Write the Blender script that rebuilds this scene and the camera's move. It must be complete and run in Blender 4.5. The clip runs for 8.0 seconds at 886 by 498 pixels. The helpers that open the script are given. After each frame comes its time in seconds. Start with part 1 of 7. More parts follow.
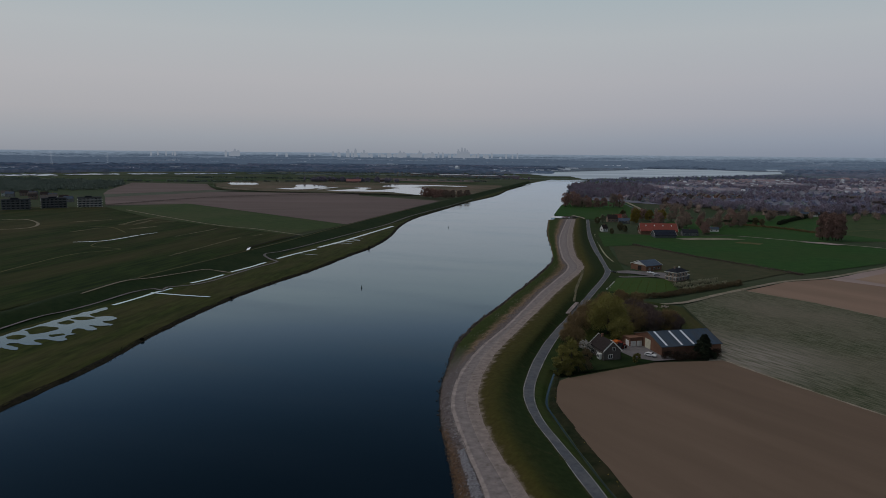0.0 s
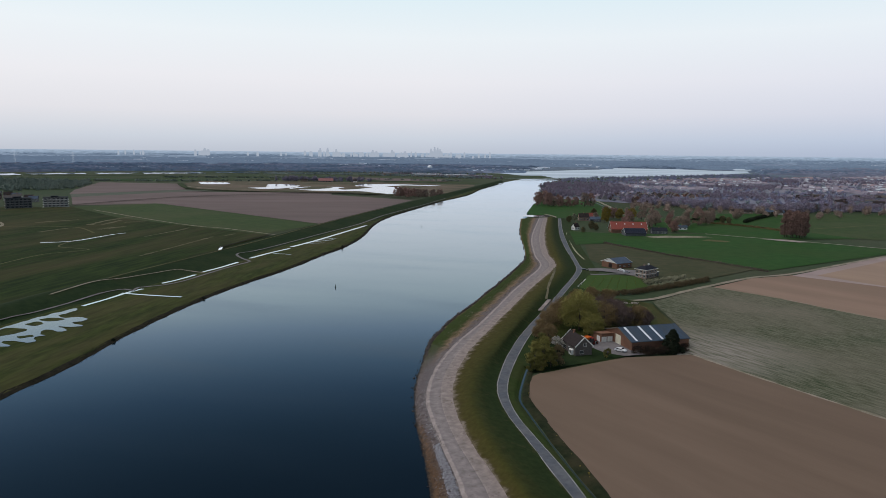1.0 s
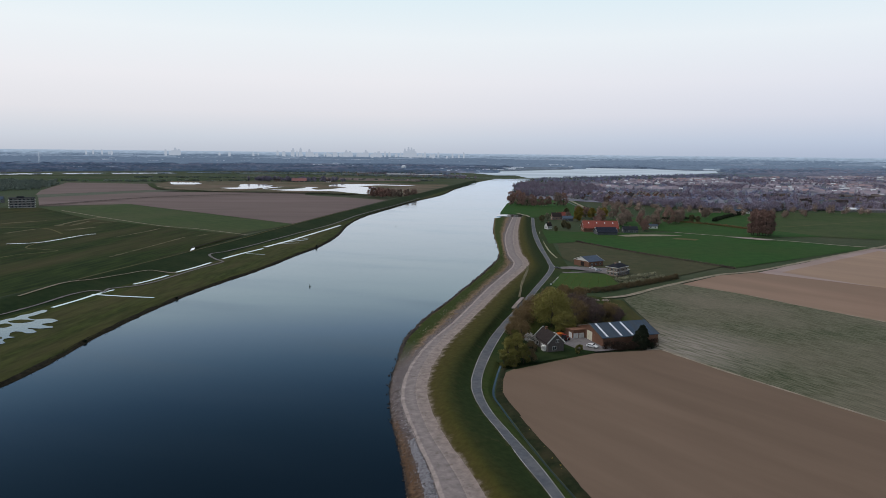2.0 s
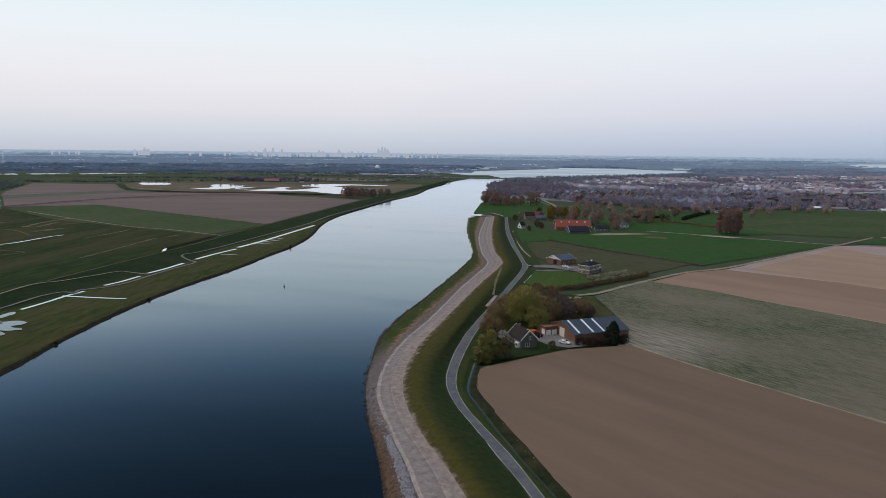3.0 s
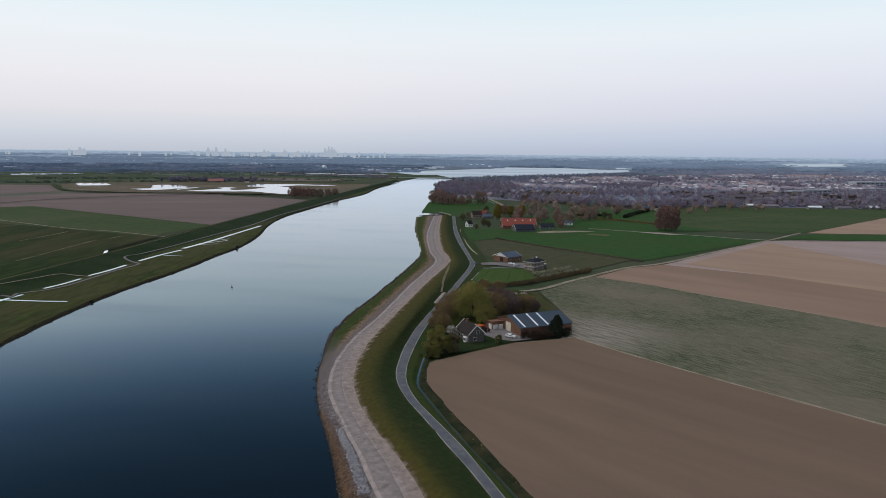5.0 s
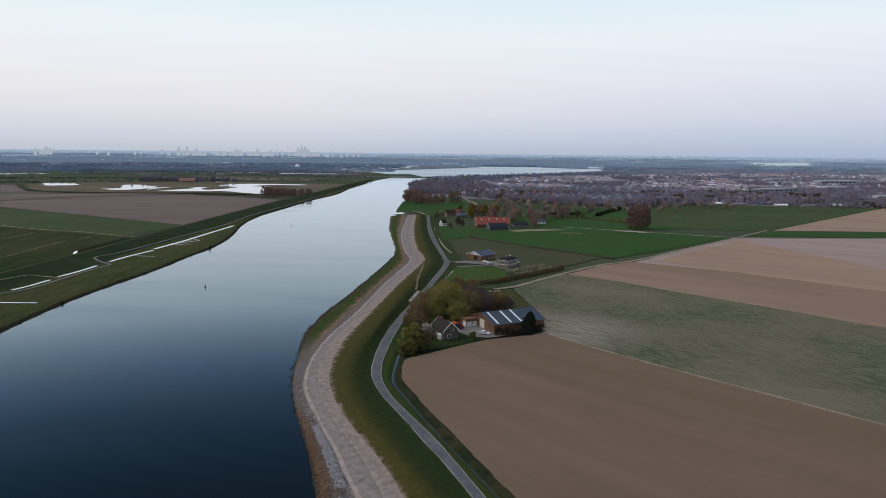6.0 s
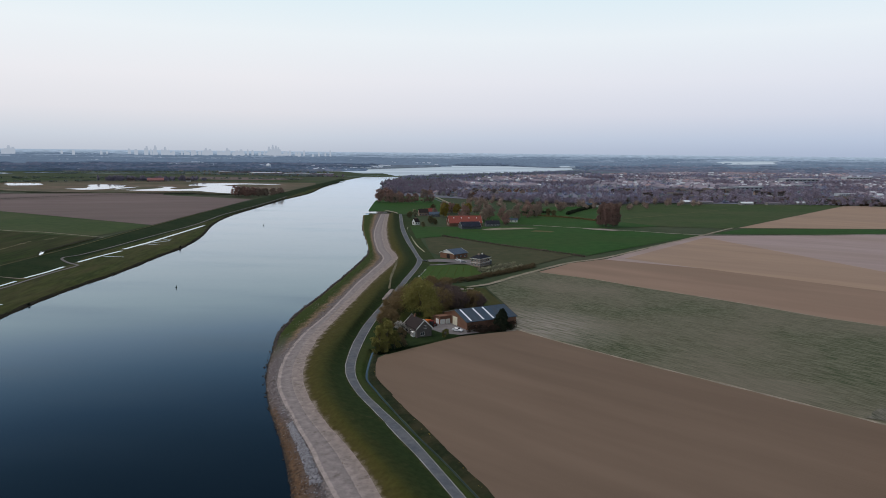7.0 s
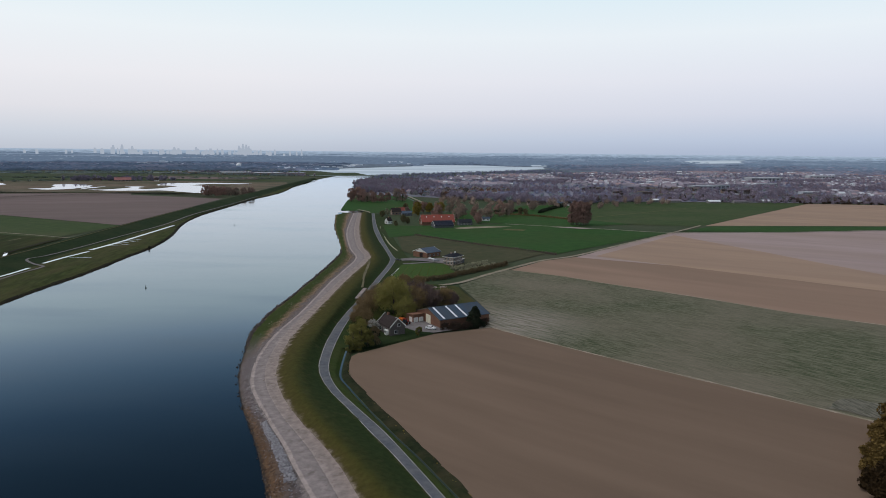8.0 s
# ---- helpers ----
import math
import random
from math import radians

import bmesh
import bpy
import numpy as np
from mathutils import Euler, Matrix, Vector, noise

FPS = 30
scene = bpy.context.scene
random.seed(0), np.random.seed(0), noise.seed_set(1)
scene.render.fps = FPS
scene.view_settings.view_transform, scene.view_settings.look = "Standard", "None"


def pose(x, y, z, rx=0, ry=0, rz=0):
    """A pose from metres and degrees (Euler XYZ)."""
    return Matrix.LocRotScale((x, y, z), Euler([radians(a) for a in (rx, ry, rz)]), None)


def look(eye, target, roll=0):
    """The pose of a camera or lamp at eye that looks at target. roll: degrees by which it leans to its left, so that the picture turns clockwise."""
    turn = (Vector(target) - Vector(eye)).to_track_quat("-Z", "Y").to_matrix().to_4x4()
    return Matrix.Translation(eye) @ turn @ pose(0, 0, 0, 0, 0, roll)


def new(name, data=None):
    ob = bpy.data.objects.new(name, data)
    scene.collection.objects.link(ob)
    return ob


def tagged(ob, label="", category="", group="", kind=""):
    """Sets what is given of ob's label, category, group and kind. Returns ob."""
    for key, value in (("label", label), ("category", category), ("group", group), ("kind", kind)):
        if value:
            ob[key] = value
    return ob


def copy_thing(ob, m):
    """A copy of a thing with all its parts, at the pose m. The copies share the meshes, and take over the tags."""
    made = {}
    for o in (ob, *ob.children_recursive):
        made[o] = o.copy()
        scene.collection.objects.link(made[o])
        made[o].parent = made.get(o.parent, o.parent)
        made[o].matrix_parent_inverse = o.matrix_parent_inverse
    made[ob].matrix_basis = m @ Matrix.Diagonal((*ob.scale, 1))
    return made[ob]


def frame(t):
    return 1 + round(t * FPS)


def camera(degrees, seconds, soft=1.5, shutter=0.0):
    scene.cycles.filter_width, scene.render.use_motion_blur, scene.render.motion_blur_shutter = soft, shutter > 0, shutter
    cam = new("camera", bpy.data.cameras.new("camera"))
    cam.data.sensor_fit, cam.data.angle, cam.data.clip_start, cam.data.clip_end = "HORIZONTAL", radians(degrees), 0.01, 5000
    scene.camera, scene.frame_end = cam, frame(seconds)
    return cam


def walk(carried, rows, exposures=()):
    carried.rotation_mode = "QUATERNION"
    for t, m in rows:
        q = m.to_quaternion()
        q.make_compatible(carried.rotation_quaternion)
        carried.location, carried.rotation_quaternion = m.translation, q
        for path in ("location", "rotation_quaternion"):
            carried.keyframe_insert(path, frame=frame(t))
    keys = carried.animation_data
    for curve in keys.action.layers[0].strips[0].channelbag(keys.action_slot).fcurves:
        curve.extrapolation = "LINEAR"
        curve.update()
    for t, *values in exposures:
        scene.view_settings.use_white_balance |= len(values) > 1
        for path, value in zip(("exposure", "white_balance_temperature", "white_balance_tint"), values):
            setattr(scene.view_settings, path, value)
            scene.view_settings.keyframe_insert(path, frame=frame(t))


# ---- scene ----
# ---- camera ----
cam = camera(66.34, 8.0, soft=0.85)
PATH = [
    (0, (2.438, -3.953, 75.258), (-31.405, 89.103, 61.284), 0.536),
    (0.5, (2.659, -5.068, 75.239), (-29.296, 88.646, 61.220), 0.556),
    (1, (2.975, -6.383, 75.172), (-27.113, 87.947, 61.147), 0.583),
    (1.5, (3.453, -7.683, 75.097), (-24.825, 87.207, 61.093), 0.604),
    (3, (4.553, -11.676, 74.946), (-18.231, 84.689, 60.995), 0.603),
    (3.5, (4.841, -13.079, 74.919), (-16.086, 83.711, 60.995), 0.621),
    (4, (5.229, -14.523, 74.917), (-13.863, 82.646, 60.997), 0.607),
    (4.5, (5.522, -16.000, 74.937), (-11.680, 81.522, 61.029), 0.613),
    (6, (6.371, -20.387, 74.980), (-5.223, 77.950, 60.999), 0.590),
    (6.5, (6.649, -21.735, 74.968), (-3.029, 76.804, 60.956), 0.592),
    (7, (6.710, -22.936, 74.936), (-0.907, 75.777, 60.873), 0.576),
    (7.5, (6.758, -23.765, 74.859), (1.149, 75.076, 60.753), 0.574),
    (8, (6.770, -24.534, 74.773), (3.161, 74.396, 60.637), 0.580),
]
walk(cam, [(t, look(eye, target, roll)) for t, eye, target, roll in PATH],
     exposures=[(0.0, -0.95), (0.3, -0.58), (0.5, -0.28), (0.7, -0.12), (1.0, 0.0), (8.0, 0.0)])

# ---- world, sun ----
SUN_AZ, SUN_EL = radians(-100), radians(8)      # clockwise from +y; the dusk glow stands to the west


def build_world():
    w = bpy.data.worlds.new("dusk_sky")
    scene.world = w
    w.use_nodes = True
    nt = w.node_tree
    nt.nodes.clear()
    out = nt.nodes.new("ShaderNodeOutputWorld")
    bg = nt.nodes.new("ShaderNodeBackground")
    tc = nt.nodes.new("ShaderNodeTexCoord")
    sep = nt.nodes.new("ShaderNodeSeparateXYZ")
    nt.links.new(tc.outputs["Generated"], sep.inputs[0])
    ramp = nt.nodes.new("ShaderNodeValToRGB")
    stops = [(0.0, (0.545, 0.60, 0.705)), (0.02, (0.63, 0.69, 0.795)), (0.055, (0.80, 0.80, 0.87)), (0.10, (0.89, 0.885, 0.94)),
             (0.16, (0.90, 0.955, 1.0)), (0.215, (0.80, 0.935, 1.0)), (0.25, (0.50, 0.66, 0.85)), (0.29, (0.26, 0.42, 0.61)), (0.335, (0.130, 0.24, 0.39)),
             (0.385, (0.075, 0.150, 0.245)), (0.455, (0.042, 0.085, 0.142)), (0.6, (0.045, 0.084, 0.132)), (1.0, (0.03, 0.055, 0.10))]
    el = ramp.color_ramp.elements
    while len(el) < len(stops):
        el.new(0.5)
    for e, (p, c) in zip(el, stops):
        e.position, e.color = p, (*c, 1)
    nt.links.new(sep.outputs["Z"], ramp.inputs[0])
    # the side away from the glow is duller and more violet
    dot = nt.nodes.new("ShaderNodeVectorMath")
    dot.operation = "DOT_PRODUCT"
    dot.inputs[1].default_value = (math.cos(radians(25)), math.sin(radians(25)), 0)
    nt.links.new(tc.outputs["Generated"], dot.inputs[0])
    mr = nt.nodes.new("ShaderNodeMapRange")
    mr.inputs["From Min"].default_value, mr.inputs["From Max"].default_value = 0.1, 1.0
    mr.inputs["To Min"].default_value, mr.inputs["To Max"].default_value = 0.0, 1.0
    nt.links.new(dot.outputs["Value"], mr.inputs["Value"])
    low = nt.nodes.new("ShaderNodeMapRange")
    low.inputs["From Max"].default_value = 0.16
    low.inputs["To Min"].default_value, low.inputs["To Max"].default_value = 1.0, 0.15
    nt.links.new(sep.outputs["Z"], low.inputs["Value"])
    both = nt.nodes.new("ShaderNodeMath")
    both.operation = "MULTIPLY"
    nt.links.new(mr.outputs["Result"], both.inputs[0])
    nt.links.new(low.outputs["Result"], both.inputs[1])
    tint = nt.nodes.new("ShaderNodeMixRGB")
    tint.blend_type = "MULTIPLY"
    tint.inputs["Color2"].default_value = (0.71, 0.80, 0.96, 1)
    nt.links.new(both.outputs[0], tint.inputs["Fac"])
    nt.links.new(ramp.outputs["Color"], tint.inputs["Color1"])
    sky = nt.nodes.new("ShaderNodeTexSky")
    sky.sky_type = "NISHITA"
    sky.sun_disc = False
    sky.sun_elevation, sky.sun_rotation = SUN_EL, SUN_AZ
    gain = nt.nodes.new("ShaderNodeMixRGB")
    gain.blend_type = "MULTIPLY"
    gain.inputs["Fac"].default_value = 1
    gain.inputs["Color2"].default_value = (0.1, 0.1, 0.1, 1)
    nt.links.new(sky.outputs["Color"], gain.inputs["Color1"])
    mix = nt.nodes.new("ShaderNodeMixRGB")
    mix.inputs["Fac"].default_value = 0.1
    nt.links.new(tint.outputs["Color"], mix.inputs["Color1"])
    nt.links.new(gain.outputs["Color"], mix.inputs["Color2"])
    nt.links.new(mix.outputs["Color"], bg.inputs["Color"])
    bg.inputs["Strength"].default_value = 1.0
    nt.links.new(bg.outputs[0], out.inputs[0])


build_world()
sun_data = bpy.data.lights.new("dusk_sun", "SUN")
sun_data.energy, sun_data.angle, sun_data.color = 2.25, radians(72), (0.98, 0.95, 0.95)
sun = new("dusk_sun", sun_data)
sun.matrix_world = look((0, 0, 300), (-300 * math.sin(SUN_AZ), -300 * math.cos(SUN_AZ), 300 - 300 * math.tan(radians(62))))

# ---- materials ----


def mat(name, c1, c2, scale=1.0, rough=0.9, bump=0.0, c3=None, big=0.05, amount3=0.5, metal=0.0, stretch=None, emit=None,
        rand=0.0, bump_scale=None, spec=0.08, detail=4.0, stain=None, plain_patches=False):
    """Two mottled colours at a fine scale, a third in large patches, a relief, and a shift from piece to piece."""
    m = bpy.data.materials.new(name)
    m.use_nodes = True
    nt = m.node_tree
    b = nt.nodes["Principled BSDF"]
    b.inputs["Roughness"].default_value = rough
    b.inputs["Metallic"].default_value = metal
    b.inputs["Specular IOR Level"].default_value = spec
    tc = nt.nodes.new("ShaderNodeTexCoord")
    vec = tc.outputs["Object"]
    if stretch:
        mp = nt.nodes.new("ShaderNodeMapping")
        mp.vector_type = "TEXTURE"
        mp.inputs["Rotation"].default_value[2] = radians(stretch[0])
        mp.inputs["Scale"].default_value = (stretch[1], stretch[2], 1)
        nt.links.new(vec, mp.inputs["Vector"])
        vec = mp.outputs["Vector"]
    n1 = nt.nodes.new("ShaderNodeTexNoise")
    n1.inputs["Scale"].default_value, n1.inputs["Detail"].default_value = scale, detail
    n1.inputs["Roughness"].default_value = 0.6
    nt.links.new(vec, n1.inputs["Vector"])
    r1 = nt.nodes.new("ShaderNodeValToRGB")
    r1.color_ramp.elements[0].position, r1.color_ramp.elements[0].color = 0.34, (*c1, 1)
    r1.color_ramp.elements[1].position, r1.color_ramp.elements[1].color = 0.66, (*c2, 1)
    nt.links.new(n1.outputs["Fac"], r1.inputs["Fac"])
    col = r1.outputs["Color"]
    if c3:
        n2 = nt.nodes.new("ShaderNodeTexNoise")
        n2.inputs["Scale"].default_value, n2.inputs["Detail"].default_value = big, 5
        nt.links.new(vec if stretch and not plain_patches else tc.outputs["Object"], n2.inputs["Vector"])
        r2 = nt.nodes.new("ShaderNodeMapRange")
        r2.inputs["From Min"].default_value, r2.inputs["From Max"].default_value = 0.42, 0.64
        r2.inputs["To Max"].default_value = amount3
        nt.links.new(n2.outputs["Fac"], r2.inputs["Value"])
        mx = nt.nodes.new("ShaderNodeMixRGB")
        mx.inputs["Color2"].default_value = (*c3, 1)
        nt.links.new(r2.outputs["Result"], mx.inputs["Fac"])
        nt.links.new(col, mx.inputs["Color1"])
        col = mx.outputs["Color"]
    if stain:
        # a worn, pale spot with a frayed outline about one place
        dist = nt.nodes.new("ShaderNodeVectorMath")
        dist.operation = "DISTANCE"
        dist.inputs[1].default_value = stain[1]
        nt.links.new(tc.outputs["Object"], dist.inputs[0])
        far = nt.nodes.new("ShaderNodeMapRange")
        far.inputs["From Min"].default_value, far.inputs["From Max"].default_value = stain[2] * 0.25, stain[2]
        far.inputs["To Min"].default_value, far.inputs["To Max"].default_value = 1.0, 0.0
        nt.links.new(dist.outputs["Value"], far.inputs["Value"])
        frays = nt.nodes.new("ShaderNodeTexNoise")
        frays.inputs["Scale"].default_value, frays.inputs["Detail"].default_value = 0.35, 8
        nt.links.new(vec, frays.inputs["Vector"])
        over = nt.nodes.new("ShaderNodeMapRange")
        over.inputs["From Min"].default_value, over.inputs["From Max"].default_value = 0.30, 0.60
        nt.links.new(frays.outputs["Fac"], over.inputs["Value"])
        both = nt.nodes.new("ShaderNodeMath")
        both.operation = "MULTIPLY"
        nt.links.new(far.outputs["Result"], both.inputs[0])
        nt.links.new(over.outputs["Result"], both.inputs[1])
        amount = nt.nodes.new("ShaderNodeMath")
        amount.operation = "MULTIPLY"
        amount.inputs[1].default_value = stain[3]
        nt.links.new(both.outputs[0], amount.inputs[0])
        sx = nt.nodes.new("ShaderNodeMixRGB")
        sx.inputs["Color2"].default_value = (*stain[0], 1)
        nt.links.new(amount.outputs[0], sx.inputs["Fac"])
        nt.links.new(col, sx.inputs["Color1"])
        col = sx.outputs["Color"]
    if rand:
        oi = nt.nodes.new("ShaderNodeObjectInfo")
        ge = nt.nodes.new("ShaderNodeNewGeometry")
        ad = nt.nodes.new("ShaderNodeMath")
        ad.operation = "ADD"
        nt.links.new(oi.outputs["Random"], ad.inputs[0])
        nt.links.new(ge.outputs["Random Per Island"], ad.inputs[1])
        rr = nt.nodes.new("ShaderNodeMapRange")
        rr.inputs["From Max"].default_value = 2.0
        rr.inputs["To Min"].default_value, rr.inputs["To Max"].default_value = 1 - rand, 1 + rand
        nt.links.new(ad.outputs[0], rr.inputs["Value"])
        hs = nt.nodes.new("ShaderNodeHueSaturation")
        nt.links.new(rr.outputs["Result"], hs.inputs["Value"])
        nt.links.new(col, hs.inputs["Color"])
        col = hs.outputs["Color"]
    nt.links.new(col, b.inputs["Base Color"])
    if bump:
        nb = nt.nodes.new("ShaderNodeTexNoise")
        nb.inputs["Scale"].default_value, nb.inputs["Detail"].default_value = bump_scale or scale * 2, 4
        nt.links.new(vec, nb.inputs["Vector"])
        bp = nt.nodes.new("ShaderNodeBump")
        bp.inputs["Strength"].default_value, bp.inputs["Distance"].default_value = 0.7, bump
        nt.links.new(nb.outputs["Fac"], bp.inputs["Height"])
        nt.links.new(bp.outputs["Normal"], b.inputs["Normal"])
    # emission that stands in for haze or reflected sky on far things
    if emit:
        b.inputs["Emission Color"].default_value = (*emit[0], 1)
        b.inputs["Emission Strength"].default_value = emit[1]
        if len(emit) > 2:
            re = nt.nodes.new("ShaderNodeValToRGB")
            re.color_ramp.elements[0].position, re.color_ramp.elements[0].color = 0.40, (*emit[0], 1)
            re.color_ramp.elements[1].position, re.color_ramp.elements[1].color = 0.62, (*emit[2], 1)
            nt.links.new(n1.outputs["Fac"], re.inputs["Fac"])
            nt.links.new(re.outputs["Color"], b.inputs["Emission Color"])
    return m


def zoned(name, stops, far_stops=None, v0=0.0, v1=1.0, jitter=0.05, jscale=0.2, fine=0.8, contrast=0.25, blots=None, bump=0.05, glow=0.0, across=None):
    """A ground cover that changes from edge to edge of a strip, with a frayed border between its zones; glow emits its
    colour as painted haze.
    """
    m = bpy.data.materials.new(name)
    m.use_nodes = True
    nt = m.node_tree
    b = nt.nodes["Principled BSDF"]
    b.inputs["Roughness"].default_value = 0.95
    b.inputs["Specular IOR Level"].default_value = 0.05
    tc = nt.nodes.new("ShaderNodeTexCoord")
    sep = nt.nodes.new("ShaderNodeSeparateXYZ")
    nt.links.new(tc.outputs["UV"], sep.inputs[0])
    vec = tc.outputs["Object"]
    if across:
        mp = nt.nodes.new("ShaderNodeMapping")
        mp.inputs["Scale"].default_value = (across[0], across[1], 1)
        nt.links.new(tc.outputs["UV"], mp.inputs["Vector"])
        vec = mp.outputs["Vector"]

    def noise_at(scale, detail=5.0):
        n = nt.nodes.new("ShaderNodeTexNoise")
        n.inputs["Scale"].default_value, n.inputs["Detail"].default_value = scale, detail
        n.inputs["Roughness"].default_value = 0.62
        nt.links.new(vec, n.inputs["Vector"])
        return n.outputs["Fac"]

    def ranged(value, f0, f1, t0, t1):
        r = nt.nodes.new("ShaderNodeMapRange")
        for key, v in (("From Min", f0), ("From Max", f1), ("To Min", t0), ("To Max", t1)):
            r.inputs[key].default_value = v
        nt.links.new(value, r.inputs["Value"])
        return r.outputs["Result"]

    add = nt.nodes.new("ShaderNodeMath")
    nt.links.new(sep.outputs["X"], add.inputs[0])
    nt.links.new(ranged(noise_at(jscale, 6.0), 0.25, 0.75, -jitter, jitter), add.inputs[1])

    def ramp_of(st):
        r = nt.nodes.new("ShaderNodeValToRGB")
        el = r.color_ramp.elements
        while len(el) < len(st):
            el.new(0.5)
        for e, (p, c) in zip(el, st):
            e.position, e.color = p, (*c, 1)
        nt.links.new(add.outputs[0], r.inputs[0])
        return r.outputs["Color"]

    def mixed(kind, fac, c1, c2):
        x = nt.nodes.new("ShaderNodeMixRGB")
        x.blend_type = kind
        if isinstance(fac, float):
            x.inputs["Fac"].default_value = fac
        else:
            nt.links.new(fac, x.inputs["Fac"])
        nt.links.new(c1, x.inputs["Color1"])
        if isinstance(c2, tuple):
            x.inputs["Color2"].default_value = (*c2, 1)
        else:
            nt.links.new(c2, x.inputs["Color2"])
        return x.outputs["Color"]

    col = ramp_of(stops)
    if far_stops:
        col = mixed("MIX", ranged(sep.outputs["Y"], v0, v1, 0.0, 1.0), col, ramp_of(far_stops))
    grain = noise_at(fine, 8.0)
    col = mixed("MULTIPLY", 1.0, col, ranged(grain, 0.3, 0.7, 1 - contrast, 1 + contrast))
    if blots:
        col = mixed("MIX", ranged(noise_at(blots[1], 6.0), blots[2], blots[2] + 0.12, 0.0, blots[3]), col, blots[0])
    nt.links.new(col, b.inputs["Base Color"])
    # painted haze: the ramp colour is emitted and the base kept dim
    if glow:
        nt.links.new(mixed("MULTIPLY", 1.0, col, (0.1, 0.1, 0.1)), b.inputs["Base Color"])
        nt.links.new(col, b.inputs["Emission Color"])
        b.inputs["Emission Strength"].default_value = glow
    if bump:
        bp = nt.nodes.new("ShaderNodeBump")
        bp.inputs["Strength"].default_value, bp.inputs["Distance"].default_value = 0.7, bump
        nt.links.new(grain, bp.inputs["Height"])
        nt.links.new(bp.outputs["Normal"], b.inputs["Normal"])
    return m


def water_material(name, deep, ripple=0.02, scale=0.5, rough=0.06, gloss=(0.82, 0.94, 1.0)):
    """Dark water body under a glossy surface that Fresnel brings up towards the horizon."""
    m = bpy.data.materials.new(name)
    m.use_nodes = True
    nt = m.node_tree
    nt.nodes.remove(nt.nodes["Principled BSDF"])
    out = nt.nodes["Material Output"]
    dif = nt.nodes.new("ShaderNodeBsdfDiffuse")
    glo = nt.nodes.new("ShaderNodeBsdfGlossy")
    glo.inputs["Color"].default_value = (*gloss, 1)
    fr = nt.nodes.new("ShaderNodeFresnel")
    fr.inputs["IOR"].default_value = 1.333
    mix = nt.nodes.new("ShaderNodeMixShader")
    tc = nt.nodes.new("ShaderNodeTexCoord")
    n = nt.nodes.new("ShaderNodeTexNoise")
    n.inputs["Scale"].default_value, n.inputs["Detail"].default_value = 0.012, 3
    nt.links.new(tc.outputs["Object"], n.inputs["Vector"])
    r = nt.nodes.new("ShaderNodeValToRGB")
    r.color_ramp.elements[0].position, r.color_ramp.elements[0].color = 0.3, (*[c * 0.8 for c in deep], 1)
    r.color_ramp.elements[1].position, r.color_ramp.elements[1].color = 0.7, (*[c * 1.2 for c in deep], 1)
    nt.links.new(n.outputs["Fac"], r.inputs["Fac"])
    nt.links.new(r.outputs["Color"], dif.inputs["Color"])
    w = nt.nodes.new("ShaderNodeTexNoise")
    w.inputs["Scale"].default_value, w.inputs["Detail"].default_value = scale, 3
    nt.links.new(tc.outputs["Object"], w.inputs["Vector"])
    bp = nt.nodes.new("ShaderNodeBump")
    bp.inputs["Strength"].default_value, bp.inputs["Distance"].default_value = 0.5, ripple
    nt.links.new(w.outputs["Fac"], bp.inputs["Height"])
    nt.links.new(bp.outputs["Normal"], glo.inputs["Normal"])
    # faint wind patches, drawn out across the river
    wm = nt.nodes.new("ShaderNodeMapping")
    wm.inputs["Scale"].default_value = (0.25, 1.0, 1.0)
    nt.links.new(tc.outputs["Object"], wm.inputs["Vector"])
    wn = nt.nodes.new("ShaderNodeTexNoise")
    wn.inputs["Scale"].default_value, wn.inputs["Detail"].default_value = 0.03, 6
    nt.links.new(wm.outputs["Vector"], wn.inputs["Vector"])
    wr = nt.nodes.new("ShaderNodeMapRange")
    wr.inputs["From Min"].default_value, wr.inputs["From Max"].default_value = 0.35, 0.70
    wr.inputs["To Min"].default_value, wr.inputs["To Max"].default_value = rough * 0.5, rough * 3.2
    nt.links.new(wn.outputs["Fac"], wr.inputs["Value"])
    nt.links.new(wr.outputs["Result"], glo.inputs["Roughness"])
    up = nt.nodes.new("ShaderNodeMath")
    up.operation, up.use_clamp = "MULTIPLY", True
    up.inputs[1].default_value = 1.3
    nt.links.new(fr.outputs[0], up.inputs[0])
    nt.links.new(up.outputs[0], mix.inputs[0])
    nt.links.new(dif.outputs[0], mix.inputs[1])
    nt.links.new(glo.outputs[0], mix.inputs[2])
    nt.links.new(mix.outputs[0], out.inputs["Surface"])
    return m


M = {}
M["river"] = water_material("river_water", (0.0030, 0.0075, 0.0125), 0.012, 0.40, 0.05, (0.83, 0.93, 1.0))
M["ditch"] = water_material("ditch_water", (0.03, 0.045, 0.048), 0.006, 0.5, 0.05, (0.66, 0.72, 0.74))
M["pond"] = water_material("still_water", (0.03, 0.05, 0.055), 0.006, 0.5, 0.03, (0.92, 0.97, 1.0))
# Far lakes: the sky's reflection is painted as emission, not mirrored.
M["far_lake"] = mat("sky_glow_lake", (0.04, 0.05, 0.06), (0.05, 0.06, 0.07), 0.006, stretch=(0, 14.0, 1.0), emit=((0.29, 0.355, 0.43), 1.0, (0.40, 0.465, 0.54)))
M["land"] = mat("mixed_grassland", (0.030, 0.050, 0.024), (0.052, 0.072, 0.036), 0.25, c3=(0.080, 0.078, 0.050), big=0.006, amount3=0.6, bump=0.1)
